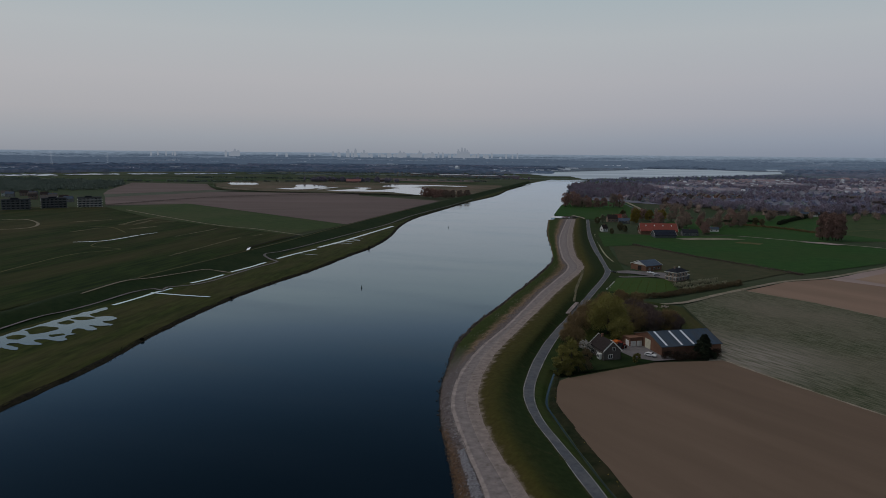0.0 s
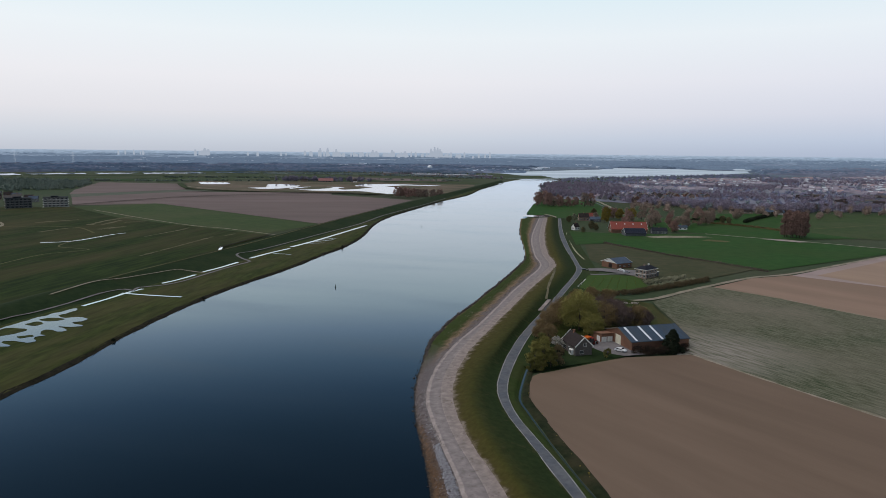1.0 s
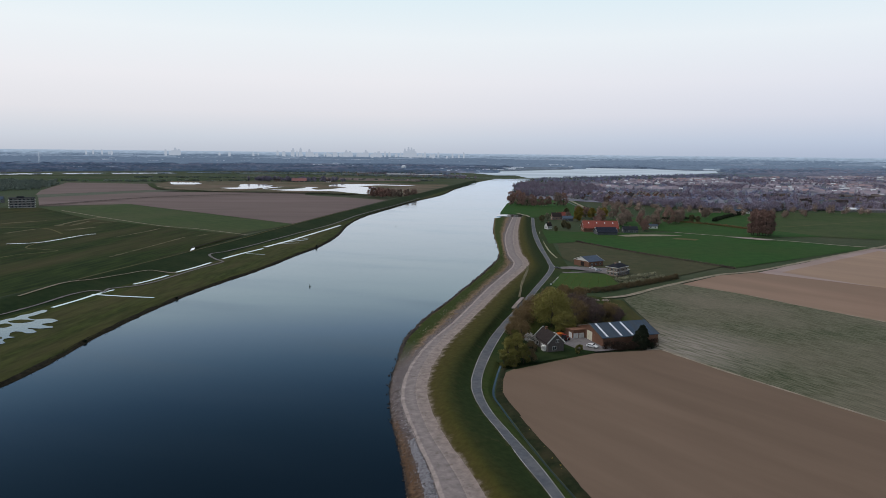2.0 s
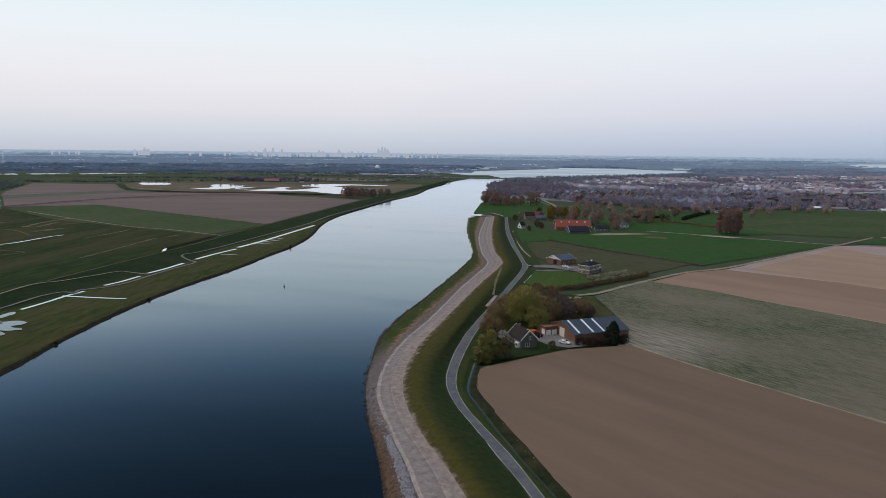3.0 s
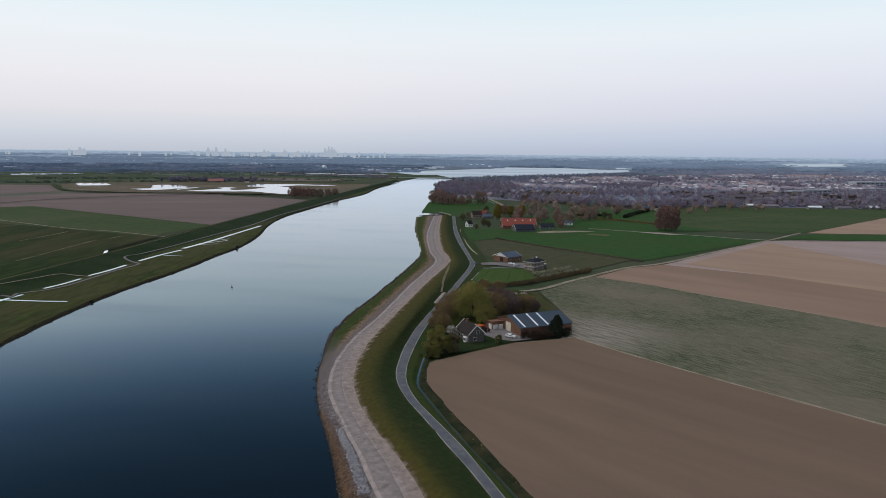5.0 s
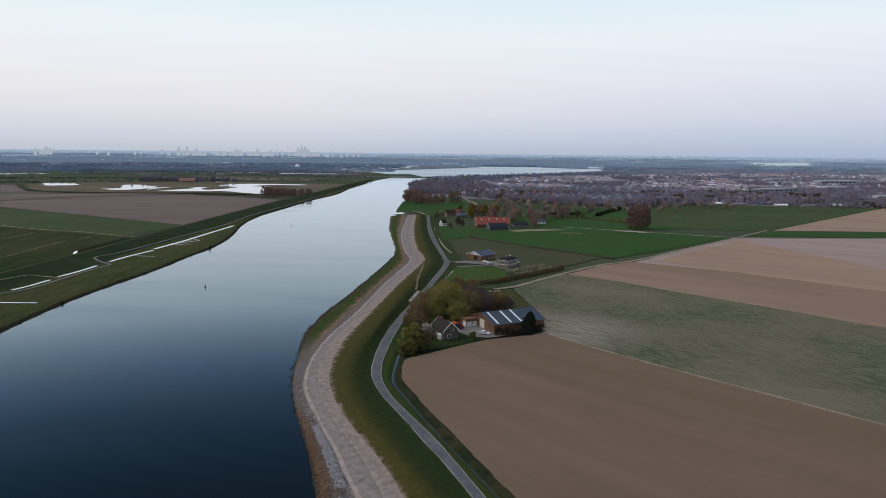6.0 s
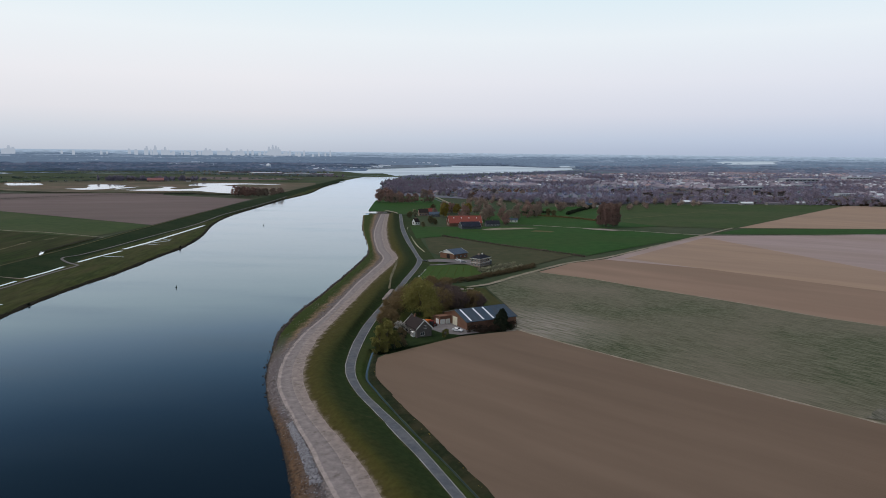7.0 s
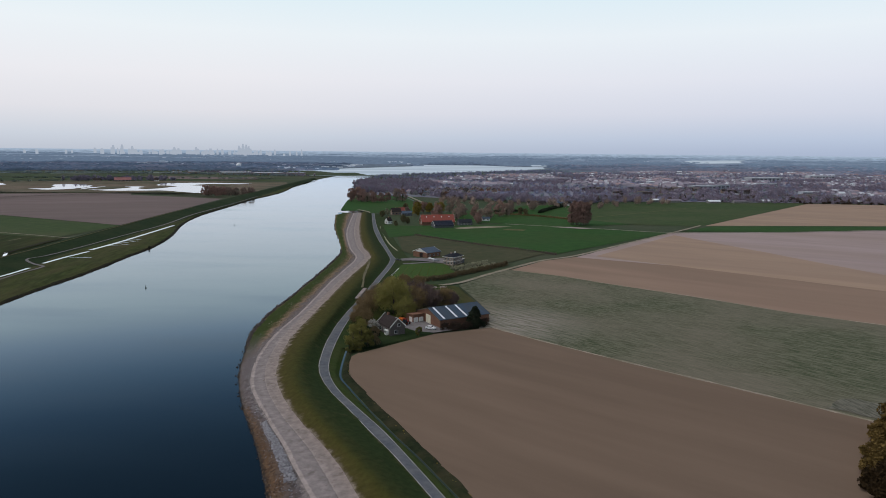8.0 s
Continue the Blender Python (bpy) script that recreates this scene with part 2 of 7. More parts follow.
M["rough_grass"] = mat("rough_grass", (0.0060, 0.0160, 0.0020), (0.025, 0.044, 0.0065), 0.20, c3=(0.060, 0.049, 0.020), big=0.022, amount3=0.72, bump=0.15,
                       stretch=(98, 5.0, 0.8), detail=12)
M["dike_outer"] = mat("olive_dike_grass", (0.034, 0.036, 0.010), (0.050, 0.047, 0.014), 0.30, c3=(0.027, 0.036, 0.011), big=0.06, bump=0.08)
M["dike_inner"] = mat("green_dike_grass", (0.020, 0.037, 0.010), (0.031, 0.049, 0.014), 0.35, c3=(0.046, 0.048, 0.018), big=0.05, bump=0.08)
M["bank_grass"] = mat("yellow_bank_grass", (0.0165, 0.028, 0.0050), (0.054, 0.064, 0.0150), 0.32, c3=(0.066, 0.054, 0.024), big=0.05, amount3=0.6, bump=0.15, stretch=(100, 4.0, 0.9), detail=12)
M["meadow"] = mat("bright_meadow", (0.020, 0.061, 0.013), (0.031, 0.080, 0.018), 0.12, c3=(0.042, 0.064, 0.020), big=0.015, bump=0.05)
M["meadow_dull"] = mat("dull_meadow", (0.034, 0.058, 0.020), (0.050, 0.076, 0.026), 0.12, c3=(0.075, 0.080, 0.040), big=0.012, bump=0.05)
M["villa_grass"] = mat("lawn_grass", (0.038, 0.072, 0.015), (0.060, 0.096, 0.021), 0.25, c3=(0.030, 0.056, 0.013), big=0.25, bump=0.04, stretch=(80, 4, 0.8))
M["wheat"] = mat("young_crop", (0.034, 0.050, 0.021), (0.160, 0.154, 0.108), 0.75, c3=(0.185, 0.155, 0.120), big=0.016, amount3=0.58, plain_patches=True, bump=0.2,
                 stretch=(-43.5, 3.4, 0.5), detail=15, stain=((0.27, 0.240, 0.205), (24, 266, 1), 40, 0.95))
M["wheat_worn"] = mat("trampled_crop", (0.060, 0.066, 0.046), (0.185, 0.170, 0.140), 0.7, c3=(0.14, 0.125, 0.10), big=0.12, bump=0.1, stretch=(-80, 2.5, 0.6), detail=14)
M["stubble"] = mat("stubble_field", (0.095, 0.085, 0.040), (0.130, 0.110, 0.055), 0.12, c3=(0.070, 0.085, 0.030), big=0.02, bump=0.05)
M["strip_crop"] = mat("pale_strip_crop", (0.082, 0.098, 0.072), (0.115, 0.130, 0.100), 0.05, c3=(0.100, 0.094, 0.074), big=0.01, bump=0.05)
M["stubble_track"] = mat("worn_grass_track", (0.090, 0.082, 0.045), (0.190, 0.165, 0.110), 0.5, c3=(0.060, 0.062, 0.026), big=0.12, amount3=0.7, bump=0.05)
M["stubble_dark"] = mat("dark_stubble", (0.050, 0.054, 0.028), (0.074, 0.070, 0.038), 0.15, c3=(0.042, 0.052, 0.022), big=0.03, bump=0.05)
M["reed_bed"] = mat("reed_bed", (0.105, 0.082, 0.056), (0.165, 0.128, 0.096), 0.04, c3=(0.052, 0.066, 0.034), big=0.010, amount3=0.7, bump=0.05)
M["ditch_grass"] = mat("green_verge_grass", (0.022, 0.040, 0.008), (0.040, 0.058, 0.014), 0.5, c3=(0.046, 0.050, 0.018), big=0.09, bump=0.08, detail=9)
# Darker base colour than the verge, broken by straw-coloured patches.
M["ditch_bank"] = mat("dark_ditch_bank", (0.0090, 0.0140, 0.0060), (0.024, 0.030, 0.0130), 0.5, c3=(0.070, 0.056, 0.030), big=0.14, amount3=0.4, bump=0.12, detail=10)
# Haze over the town is painted into this mauve-grey ground.
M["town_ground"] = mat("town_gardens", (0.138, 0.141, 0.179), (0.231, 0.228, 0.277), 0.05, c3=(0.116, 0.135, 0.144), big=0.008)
# Shade of the river-facing slope is put into this darker grass colour.
M["left_dike"] = mat("shade_dark_dike_grass", (0.009, 0.021, 0.006), (0.018, 0.033, 0.010), 0.3, c3=(0.034, 0.042, 0.016), big=0.04, amount3=0.4, bump=0.06, detail=8)
M["soil"] = mat("harrowed_soil", (0.154, 0.108, 0.078), (0.188, 0.132, 0.096), 0.06, c3=(0.120, 0.086, 0.062), big=0.016, bump=0.07, amount3=0.5,
                stretch=(-38, 6.0, 0.8), bump_scale=1.6, detail=12)
M["soil_tan"] = mat("tan_soil", (0.242, 0.165, 0.122), (0.280, 0.192, 0.142), 0.05, c3=(0.205, 0.142, 0.104), big=0.015, bump=0.05, amount3=0.6, stretch=(-38, 5.0, 0.9))
M["soil_pale"] = mat("pale_soil", (0.300, 0.232, 0.218), (0.350, 0.274, 0.258), 0.05, c3=(0.270, 0.205, 0.178), big=0.012, bump=0.05, stretch=(-30, 5.0, 0.9))
M["soil_band"] = mat("orange_tan_soil", (0.295, 0.207, 0.150), (0.342, 0.242, 0.176), 0.05, c3=(0.255, 0.182, 0.140), big=0.012, bump=0.05, stretch=(-30, 5.0, 0.9))
M["soil_far"] = mat("ploughed_soil", (0.140, 0.106, 0.101), (0.176, 0.135, 0.127), 0.03, c3=(0.128, 0.102, 0.093), big=0.008, bump=0.05, stretch=(25, 5.0, 1.0))
M["verge"] = mat("pale_verge", (0.22, 0.19, 0.15), (0.33, 0.28, 0.22), 0.5, c3=(0.13, 0.13, 0.07), big=0.1, bump=0.05)
M["berm"] = zoned("weathered_concrete", [(0.0, (0.315, 0.268, 0.248)), (0.13, (0.325, 0.276, 0.257)), (0.18, (0.218, 0.190, 0.185)), (0.40, (0.240, 0.208, 0.201)), (0.585, (0.190, 0.165, 0.160)),
                                             (0.62, (0.290, 0.244, 0.226)), (0.80, (0.245, 0.206, 0.190)), (1.0, (0.285, 0.232, 0.206))],
                  jitter=0.03, jscale=0.6, fine=0.45, contrast=0.28, blots=((0.120, 0.097, 0.086), 0.34, 0.57, 0.6), bump=0.03)
# Stops hold grass hues plus the brighter lit and darker shaded slope.
M["dike"] = zoned("dike_grass_with_shade", [(0.0, (0.19, 0.158, 0.13)), (0.030, (0.120, 0.098, 0.066)), (0.065, (0.066, 0.054, 0.022)), (0.10, (0.056, 0.049, 0.0145)), (0.32, (0.045, 0.045, 0.0125)), (0.52, (0.034, 0.040, 0.013)),
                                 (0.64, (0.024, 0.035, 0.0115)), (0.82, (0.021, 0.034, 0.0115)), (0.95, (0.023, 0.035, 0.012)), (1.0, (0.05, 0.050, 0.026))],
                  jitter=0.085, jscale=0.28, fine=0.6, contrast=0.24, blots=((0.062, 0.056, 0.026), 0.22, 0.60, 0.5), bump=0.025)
GREY_SHORE = [(0.30, (0.030, 0.026, 0.023)), (0.36, (0.040, 0.032, 0.028)), (0.42, (0.098, 0.078, 0.068)), (0.60, (0.112, 0.094, 0.092)), (0.86, (0.122, 0.104, 0.104)), (0.95, (0.135, 0.117, 0.115)), (1.0, (0.19, 0.165, 0.158))]
M["shore_near"] = zoned("rusty_shore", [(0.30, (0.028, 0.024, 0.021)), (0.36, (0.038, 0.029, 0.023)), (0.41, (0.070, 0.045, 0.030)), (0.50, (0.112, 0.068, 0.040)), (0.64, (0.104, 0.070, 0.050)), (0.77, (0.098, 0.076, 0.068)), (0.90, (0.104, 0.088, 0.088)), (1.0, (0.185, 0.160, 0.153))],
                        GREY_SHORE, 0.140, 0.170, jitter=0.12, jscale=0.30, fine=1.0, contrast=0.55, blots=((0.040, 0.034, 0.024), 0.45, 0.58, 0.75), bump=0.18)
M["shore"] = zoned("stony_shore", GREY_SHORE,
                   [(0.30, (0.030, 0.026, 0.023)), (0.355, (0.060, 0.046, 0.030)), (0.38, (0.165, 0.118, 0.070)), (0.42, (0.070, 0.068, 0.028)), (0.47, (0.034, 0.050, 0.013)), (0.72, (0.038, 0.054, 0.015)), (0.79, (0.095, 0.078, 0.040)), (0.85, (0.190, 0.134, 0.088)), (0.91, (0.135, 0.108, 0.098)), (1.0, (0.150, 0.132, 0.136))],
                   0.205, 0.240, jitter=0.085, jscale=0.22, fine=1.1, contrast=0.42, blots=((0.048, 0.048, 0.024), 0.30, 0.60, 0.7), bump=0.15)
# Haze painted as a glowing ramp that pales towards the horizon.
M["backdrop"] = zoned("haze_glow_plain", [(0.0, (0.079, 0.103, 0.130)), (0.17, (0.094, 0.122, 0.167)), (0.33, (0.125, 0.162, 0.229)), (0.50, (0.158, 0.207, 0.288)), (0.67, (0.226, 0.294, 0.394)), (0.75, (0.259, 0.336, 0.442)), (0.85, (0.317, 0.404, 0.519)), (1.0, (0.394, 0.485, 0.605))],
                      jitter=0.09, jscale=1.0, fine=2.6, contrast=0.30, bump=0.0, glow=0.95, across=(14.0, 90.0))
M["berm_edge"] = mat("sandy_edge", (0.28, 0.24, 0.215), (0.38, 0.325, 0.295), 0.4, c3=(0.25, 0.20, 0.175), big=0.12, bump=0.04)
M["berm_worn"] = mat("worn_berm_verge", (0.265, 0.225, 0.210), (0.360, 0.305, 0.285), 0.35, c3=(0.185, 0.155, 0.140), big=0.10, amount3=0.7, bump=0.04)
M["stone"] = mat("basalt_stone", (0.15, 0.148, 0.165), (0.34, 0.325, 0.335), 1.5, rand=0.5, bump=0.03)
M["stone_dark"] = mat("wet_stone", (0.035, 0.030, 0.028), (0.075, 0.062, 0.055), 1.5, rand=0.4, rough=0.6)
M["asphalt"] = mat("worn_asphalt", (0.082, 0.090, 0.105), (0.112, 0.121, 0.138), 0.6, c3=(0.165, 0.160, 0.162), big=0.15, bump=0.01, bump_scale=4)
M["paving"] = mat("yard_paving", (0.15, 0.14, 0.145), (0.21, 0.195, 0.195), 0.8, c3=(0.12, 0.11, 0.10), big=0.15, bump=0.01)
M["reed"] = mat("dark_bank_edge", (0.012, 0.011, 0.008), (0.030, 0.026, 0.017), 0.5, bump=0.2)
M["edge_line"] = mat("pale_road_edge", (0.22, 0.215, 0.21), (0.34, 0.33, 0.32), 0.8, c3=(0.12, 0.12, 0.10), big=0.2, amount3=0.7)

# ---- ground plan helpers ----
HEAD = Vector((4.0, -14.0))
NEAR, SPAN, HEIGHT = 2600.0, 2250.0, 75.0


def place(x, y, z=0.0):
    """A spot of the plan: as it is within 2.6 km, and drawn together beyond, so that the plain meets the horizon. Gives the spot and its scale."""
    dx, dy = x - HEAD.x, y - HEAD.y
    d = math.hypot(dx, dy)
    if d <= NEAR:
        return Vector((x, y, z)), 1.0
    r = NEAR + SPAN * (1 - math.exp(-(d - NEAR) / SPAN))
    s = r / d
    return Vector((HEAD.x + dx * s, HEAD.y + dy * s, HEIGHT * (1 - s) + z * s)), s


def spline(points, step=4.0):
    """A smooth line through plan points."""
    pts = [Vector(p) for p in points]
    out = []
    for i in range(len(pts) - 1):
        a, b, c, d = pts[max(i - 1, 0)], pts[i], pts[i + 1], pts[min(i + 2, len(pts) - 1)]
        n = max(1, int((c - b).length / step))
        for k in range(n):
            t = k / n
            out.append(0.5 * (2 * b + (c - a) * t + (2 * a - 5 * b + 4 * c - d) * t * t + (3 * b - a - 3 * c + d) * t ** 3))
    out.append(pts[-1])
    return out


def by_y(points):
    """x as a smooth function of y along a line, carried on straight past its ends."""
    pts = spline(points, 3.0)
    ys = np.array([p[1] for p in pts])
    xs = np.array([p[0] for p in pts])
    order = np.argsort(ys)
    ys, xs = ys[order], xs[order]
    lo = (points[1][0] - points[0][0]) / (points[1][1] - points[0][1])
    hi = (points[-1][0] - points[-2][0]) / (points[-1][1] - points[-2][1])

    def f(y):
        if y < ys[0]:
            return xs[0] + lo * (y - ys[0])
        if y > ys[-1]:
            return xs[-1] + hi * (y - ys[-1])
        return float(np.interp(y, ys, xs))
    return f


def mesh_object(name, verts, faces, material, parent=None, label="", category="", kind="", group="", smooth=False):
    me = bpy.data.meshes.new(name)
    me.from_pydata([tuple(v) for v in verts], [], faces)
    me.materials.append(material)
    if smooth:
        me.polygons.foreach_set("use_smooth", [True] * len(me.polygons))
    me.update()
    ob = new(name, me)
    if parent:
        ob.parent = parent
    return tagged(ob, label, category, group, kind)


def part(name, bm, material, parent, label="", smooth=False):
    """Links a bmesh as one mesh under a thing or a part."""
    me = bpy.data.meshes.new(name)
    bm.to_mesh(me)
    bm.free()
    me.materials.append(material)
    if smooth:
        me.polygons.foreach_set("use_smooth", [True] * len(me.polygons))
    ob = new(name, me)
    if parent:
        ob.parent = parent
    return tagged(ob, label)


def strip(name, lines, y0, y1, step, material, label, wobble=0.0, sub=2, category="", ragged=None, zones=False):
    """A surface lofted across lines, each (x of y, z), from y0 to y1, a sheet of its own."""
    verts, faces = [], []
    n = int((y1 - y0) / step) + 1
    cols = []
    for i in range(len(lines) - 1):
        for k in range(sub):
            cols.append((i, k / sub))
    cols.append((len(lines) - 2, 1.0))
    for j in range(n):
        y = y0 + (y1 - y0) * j / (n - 1)
        for i, f in cols:
            (fa, za), (fb, zb) = lines[i], lines[i + 1]
            za = za(y) if callable(za) else za
            zb = zb(y) if callable(zb) else zb
            x = fa(y) * (1 - f) + fb(y) * f
            z = za * (1 - f) + zb * f
            w = 0.0
            if wobble:
                w = wobble * noise.noise((x * 0.13, y * 0.13, 1.7))
                edge = (i == 0 and f == 0) or (i == len(lines) - 2 and f == 1)
                if edge:
                    rg = wobble if ragged is None else ragged
                    x += rg * 3 * noise.noise((y * 0.12, x * 0.02, 4.1)) + rg * 1.5 * noise.noise((y * 0.5, 0, 2.2))
            p, s = place(x, y, z + w)
            verts.append(p)
    c = len(cols)
    for j in range(n - 1):
        for i in range(c - 1):
            faces.append((j * c + i, j * c + i + 1, (j + 1) * c + i + 1, (j + 1) * c + i))
    ob = mesh_object(name, verts, faces, material, None, label, category, "structure", smooth=True)
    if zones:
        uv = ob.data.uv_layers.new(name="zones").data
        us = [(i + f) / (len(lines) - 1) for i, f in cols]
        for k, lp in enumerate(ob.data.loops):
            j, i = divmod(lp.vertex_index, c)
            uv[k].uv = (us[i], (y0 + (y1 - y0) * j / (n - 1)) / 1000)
    return ob


LAYER = [0]


def shoreline(corners, step=1.5, ragged=0.5):
    """A closed, rounded and ragged outline through corners."""
    pts = spline([*corners, corners[0]], step)[:-1]
    return [(q.x + ragged * noise.noise((q.x * 0.35 / step, q.y * 0.35 / step, 2.0)), q.y + ragged * noise.noise((q.x * 0.35 / step, q.y * 0.35 / step, 6.0))) for q in pts]


def patch(name, corners, z, material, label, rough=1.0, category=""):
    """A flat field or sheet with a slightly uneven outline, each a little above the one before."""
    LAYER[0] += 1
    z += 0.005 * LAYER[0]
    pts = []
    n = len(corners)
    for i in range(n):
        a, b = Vector(corners[i]), Vector(corners[(i + 1) % n])
        k = max(1, min(40, int((b - a).length / 12)))
        nrm = Vector((-(b - a).y, (b - a).x)).normalized()
        for j in range(k):
            q = a.lerp(b, j / k)
            if j:
                q = q + nrm * rough * noise.noise((q.x * 0.07, q.y * 0.07, 9.0))
            pts.append(q)
    bm = bmesh.new()
    vs = [bm.verts.new(place(q.x, q.y, z)[0]) for q in pts]
    f = bm.faces.new(vs)
    bmesh.ops.triangulate(bm, faces=[f], ngon_method="EAR_CLIP")
    bm.normal_update()
    for f in bm.faces:
        if f.normal.z < 0:
            f.normal_flip()
    ob = part(name, bm, material, None, label)
    return tagged(ob, "", category, "", "structure")


def ribbon(name, points, width, z, material, label, step=4.0, thick=0.0, wobble=0.0):
    """A path, ditch or road of even width along a line of the plan."""
    pts = spline(points, step)
    LAYER[0] += 1
    lift = 0.12 + 0.005 * LAYER[0]
    verts, faces = [], []
    for i, p in enumerate(pts):
        a, b = pts[max(i - 1, 0)], pts[min(i + 1, len(pts) - 1)]
        d = (b - a)
        nrm = Vector((-d.y, d.x)).normalized()
        w = width / 2 * (1 + wobble * noise.noise((p.x * 0.15, p.y * 0.15, 3.0)))
        zz = (z(p.x, p.y) if callable(z) else z) + lift
        for s in (-1, 1):
            verts.append(place(p.x + nrm.x * w * s, p.y + nrm.y * w * s, zz)[0])
    for i in range(len(pts) - 1):
        faces.append((2 * i, 2 * i + 1, 2 * i + 3, 2 * i + 2))
    return mesh_object(name, verts, faces, material, None, label, "", "structure")


# ---- lines of the plan ----
water_right = by_y([(-36.2, 112), (-41.0, 125.2), (-50.3, 146.4), (-58.2, 162.9), (-64.2, 177.5), (-69.8, 193.6), (-74.2, 210.9), (-80.1, 235),
                    (-82.9, 251.4), (-84.8, 281.3), (-84.3, 319.2), (-84.6, 377.6), (-85.5, 425.7), (-88.6, 476.6), (-101.2, 536.8),
                    (-124.4, 635.5), (-149.4, 766.1), (-160.2, 840), (-180.4, 1013), (-211.7, 1157), (-226, 1320), (-278, 1636), (-289, 1990)])
berm_left = by_y([(-25.6, 108.9), (-33.4, 123.8), (-37.7, 132.8), (-45.6, 147.1), (-54.9, 164.8), (-61.2, 179.2), (-66.4, 199.9), (-68.9, 220),
                  (-69.9, 243.7), (-69.0, 274.1), (-70.2, 345.6), (-69.8, 385), (-70.6, 436), (-83.5, 485.2), (-104.8, 591.8), (-128.5, 767.2)])
berm_right = by_y([(-14.7, 108.8), (-23.4, 126.6), (-31.1, 139.4), (-41.1, 155.7), (-50.4, 175.2), (-56.3, 193.7), (-59.7, 215.3), (-61.3, 238.3),
                   (-61.3, 300), (-61.0, 353.6), (-59.5, 402.8), (-59.9, 440), (-75.0, 498), (-96.3, 614.8), (-118, 767.1)])
crest = by_y([(-17.8, 123.3), (-25.1, 135.7), (-34.1, 151.6), (-43.1, 170.4), (-48.1, 186.3), (-51.7, 209.3), (-52.4, 242.6), (-53.0, 317.4),
              (-52.2, 372.5), (-53.5, 420), (-66, 482.3), (-87.5, 594.6), (-108, 727.7)])
road_left = by_y([(0.0, 110.3), (-10.8, 131.3), (-17.6, 143.1), (-26.8, 159.8), (-35.5, 175.2), (-42.2, 192.3), (-45.2, 209.5), (-47.4, 233.3),
                  (-48.2, 262), (-47, 302.1), (-45.7, 354.6), (-45.0, 419.3), (-51, 457.8), (-67.6, 534.2), (-84.4, 623.2), (-103.6, 748.9)])
road_right = by_y([(2.9, 110.5), (-7.6, 131.3), (-15.1, 145.5), (-24.2, 160.6), (-33.0, 176.2), (-39.1, 193.3), (-42.4, 216.2), (-44.4, 253.9),
                   (-44.1, 299.2), (-42.6, 358.7), (-41.9, 424.6), (-47.4, 453.8), (-64.2, 535.3), (-84.0, 643.1), (-100.6, 750.2)])
ditch = by_y([(-0.4, 124.9), (-4.7, 133.1), (-13.2, 148.0), (-23.8, 168.2), (-30.5, 181.8), (-34.6, 190.9), (-36.6, 204.4), (-38.3, 224.2)])
field_left = by_y([(2.2, 125.9), (-5.3, 140.1), (-14.2, 156.4), (-25.2, 177.6), (-28.1, 183.4), (-32.3, 192.7), (-34.9, 207.0), (-36.0, 217)])
water_left = by_y([(-182.2, 128.9), (-184.5, 142), (-190.5, 173.1), (-201.4, 209.2), (-212.3, 257.6), (-218.3, 297.1), (-220.8, 333.4),
                   (-222.6, 373.4), (-230.1, 436.1), (-234.8, 483.6), (-250, 549.8), (-279.1, 642), (-298.7, 736.9), (-310.4, 868.3), (-322, 1007),
                   (-328, 1182), (-362, 1428), (-381, 1737), (-385, 1990)])
dike_top_left = by_y([(-276, 208), (-282, 243), (-284, 279), (-287, 327), (-292, 396), (-305, 500), (-316, 630), (-328, 767), (-336, 869),
                      (-350, 1060), (-375, 1400), (-400, 1750)])
dike_foot_left = by_y([(-262, 197), (-265, 236), (-266, 284), (-268, 328), (-270, 390), (-280, 430), (-287, 541), (-294, 629), (-310, 770),
                       (-320, 900), (-335, 1060), (-366, 1400), (-392, 1750)])


def shift(f, d):
    return lambda y: f(y) + d


# ---- ground ----


def axis(fine0, fine1, fine, far_lo, far_hi, growth):
    vals = list(np.arange(fine0, fine1, fine))
    v, s = fine1, fine
    while v < far_hi:
        vals.append(v)
        s *= growth
        v += s
    v, s = fine0, fine
    while v > far_lo:
        s *= growth
        v -= s
        vals.insert(0, v)
    return vals


def build_ground():
    xs = axis(-430, 40, 5.0, -11000, 11000, 1.13)
    ys = axis(-120, 1100, 6.0, -11000, 11000, 1.10)
    verts, faces = [], []
    for y in ys:
        xl, xr = water_left(y) - 9, water_right(y) + 8
        for x in xs:
            z = 0.4
            if -300 < y < 2010:
                inside = min(x - xl, xr - x)
                z = 0.4 - 3.4 * min(1.0, max(0.0, inside / 8.0))
            verts.append(place(x, y, z)[0])
    w = len(xs)
    for j in range(len(ys) - 1):
        for i in range(w - 1):
            faces.append((j * w + i, j * w + i + 1, (j + 1) * w + i + 1, (j + 1) * w + i))
    mesh_object("ground", verts, faces, M["land"], None, "flat green polder land reaching to the horizon", "ground", "structure", smooth=True)


build_ground()
# the river, between its banks
verts, faces = [], []
ry = list(np.arange(-250, 2030, 15.0))
for y in ry:
    for k in range(7):
        verts.append((water_left(y) - 8 + (water_right(y) - water_left(y) + 15) * k / 6, y, 0.0))
for j in range(len(ry) - 1):
    for k in range(6):
        faces.append((j * 7 + k, j * 7 + k + 1, j * 7 + k + 8, j * 7 + k + 7))
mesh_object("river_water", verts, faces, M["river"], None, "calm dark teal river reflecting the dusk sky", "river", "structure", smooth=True)

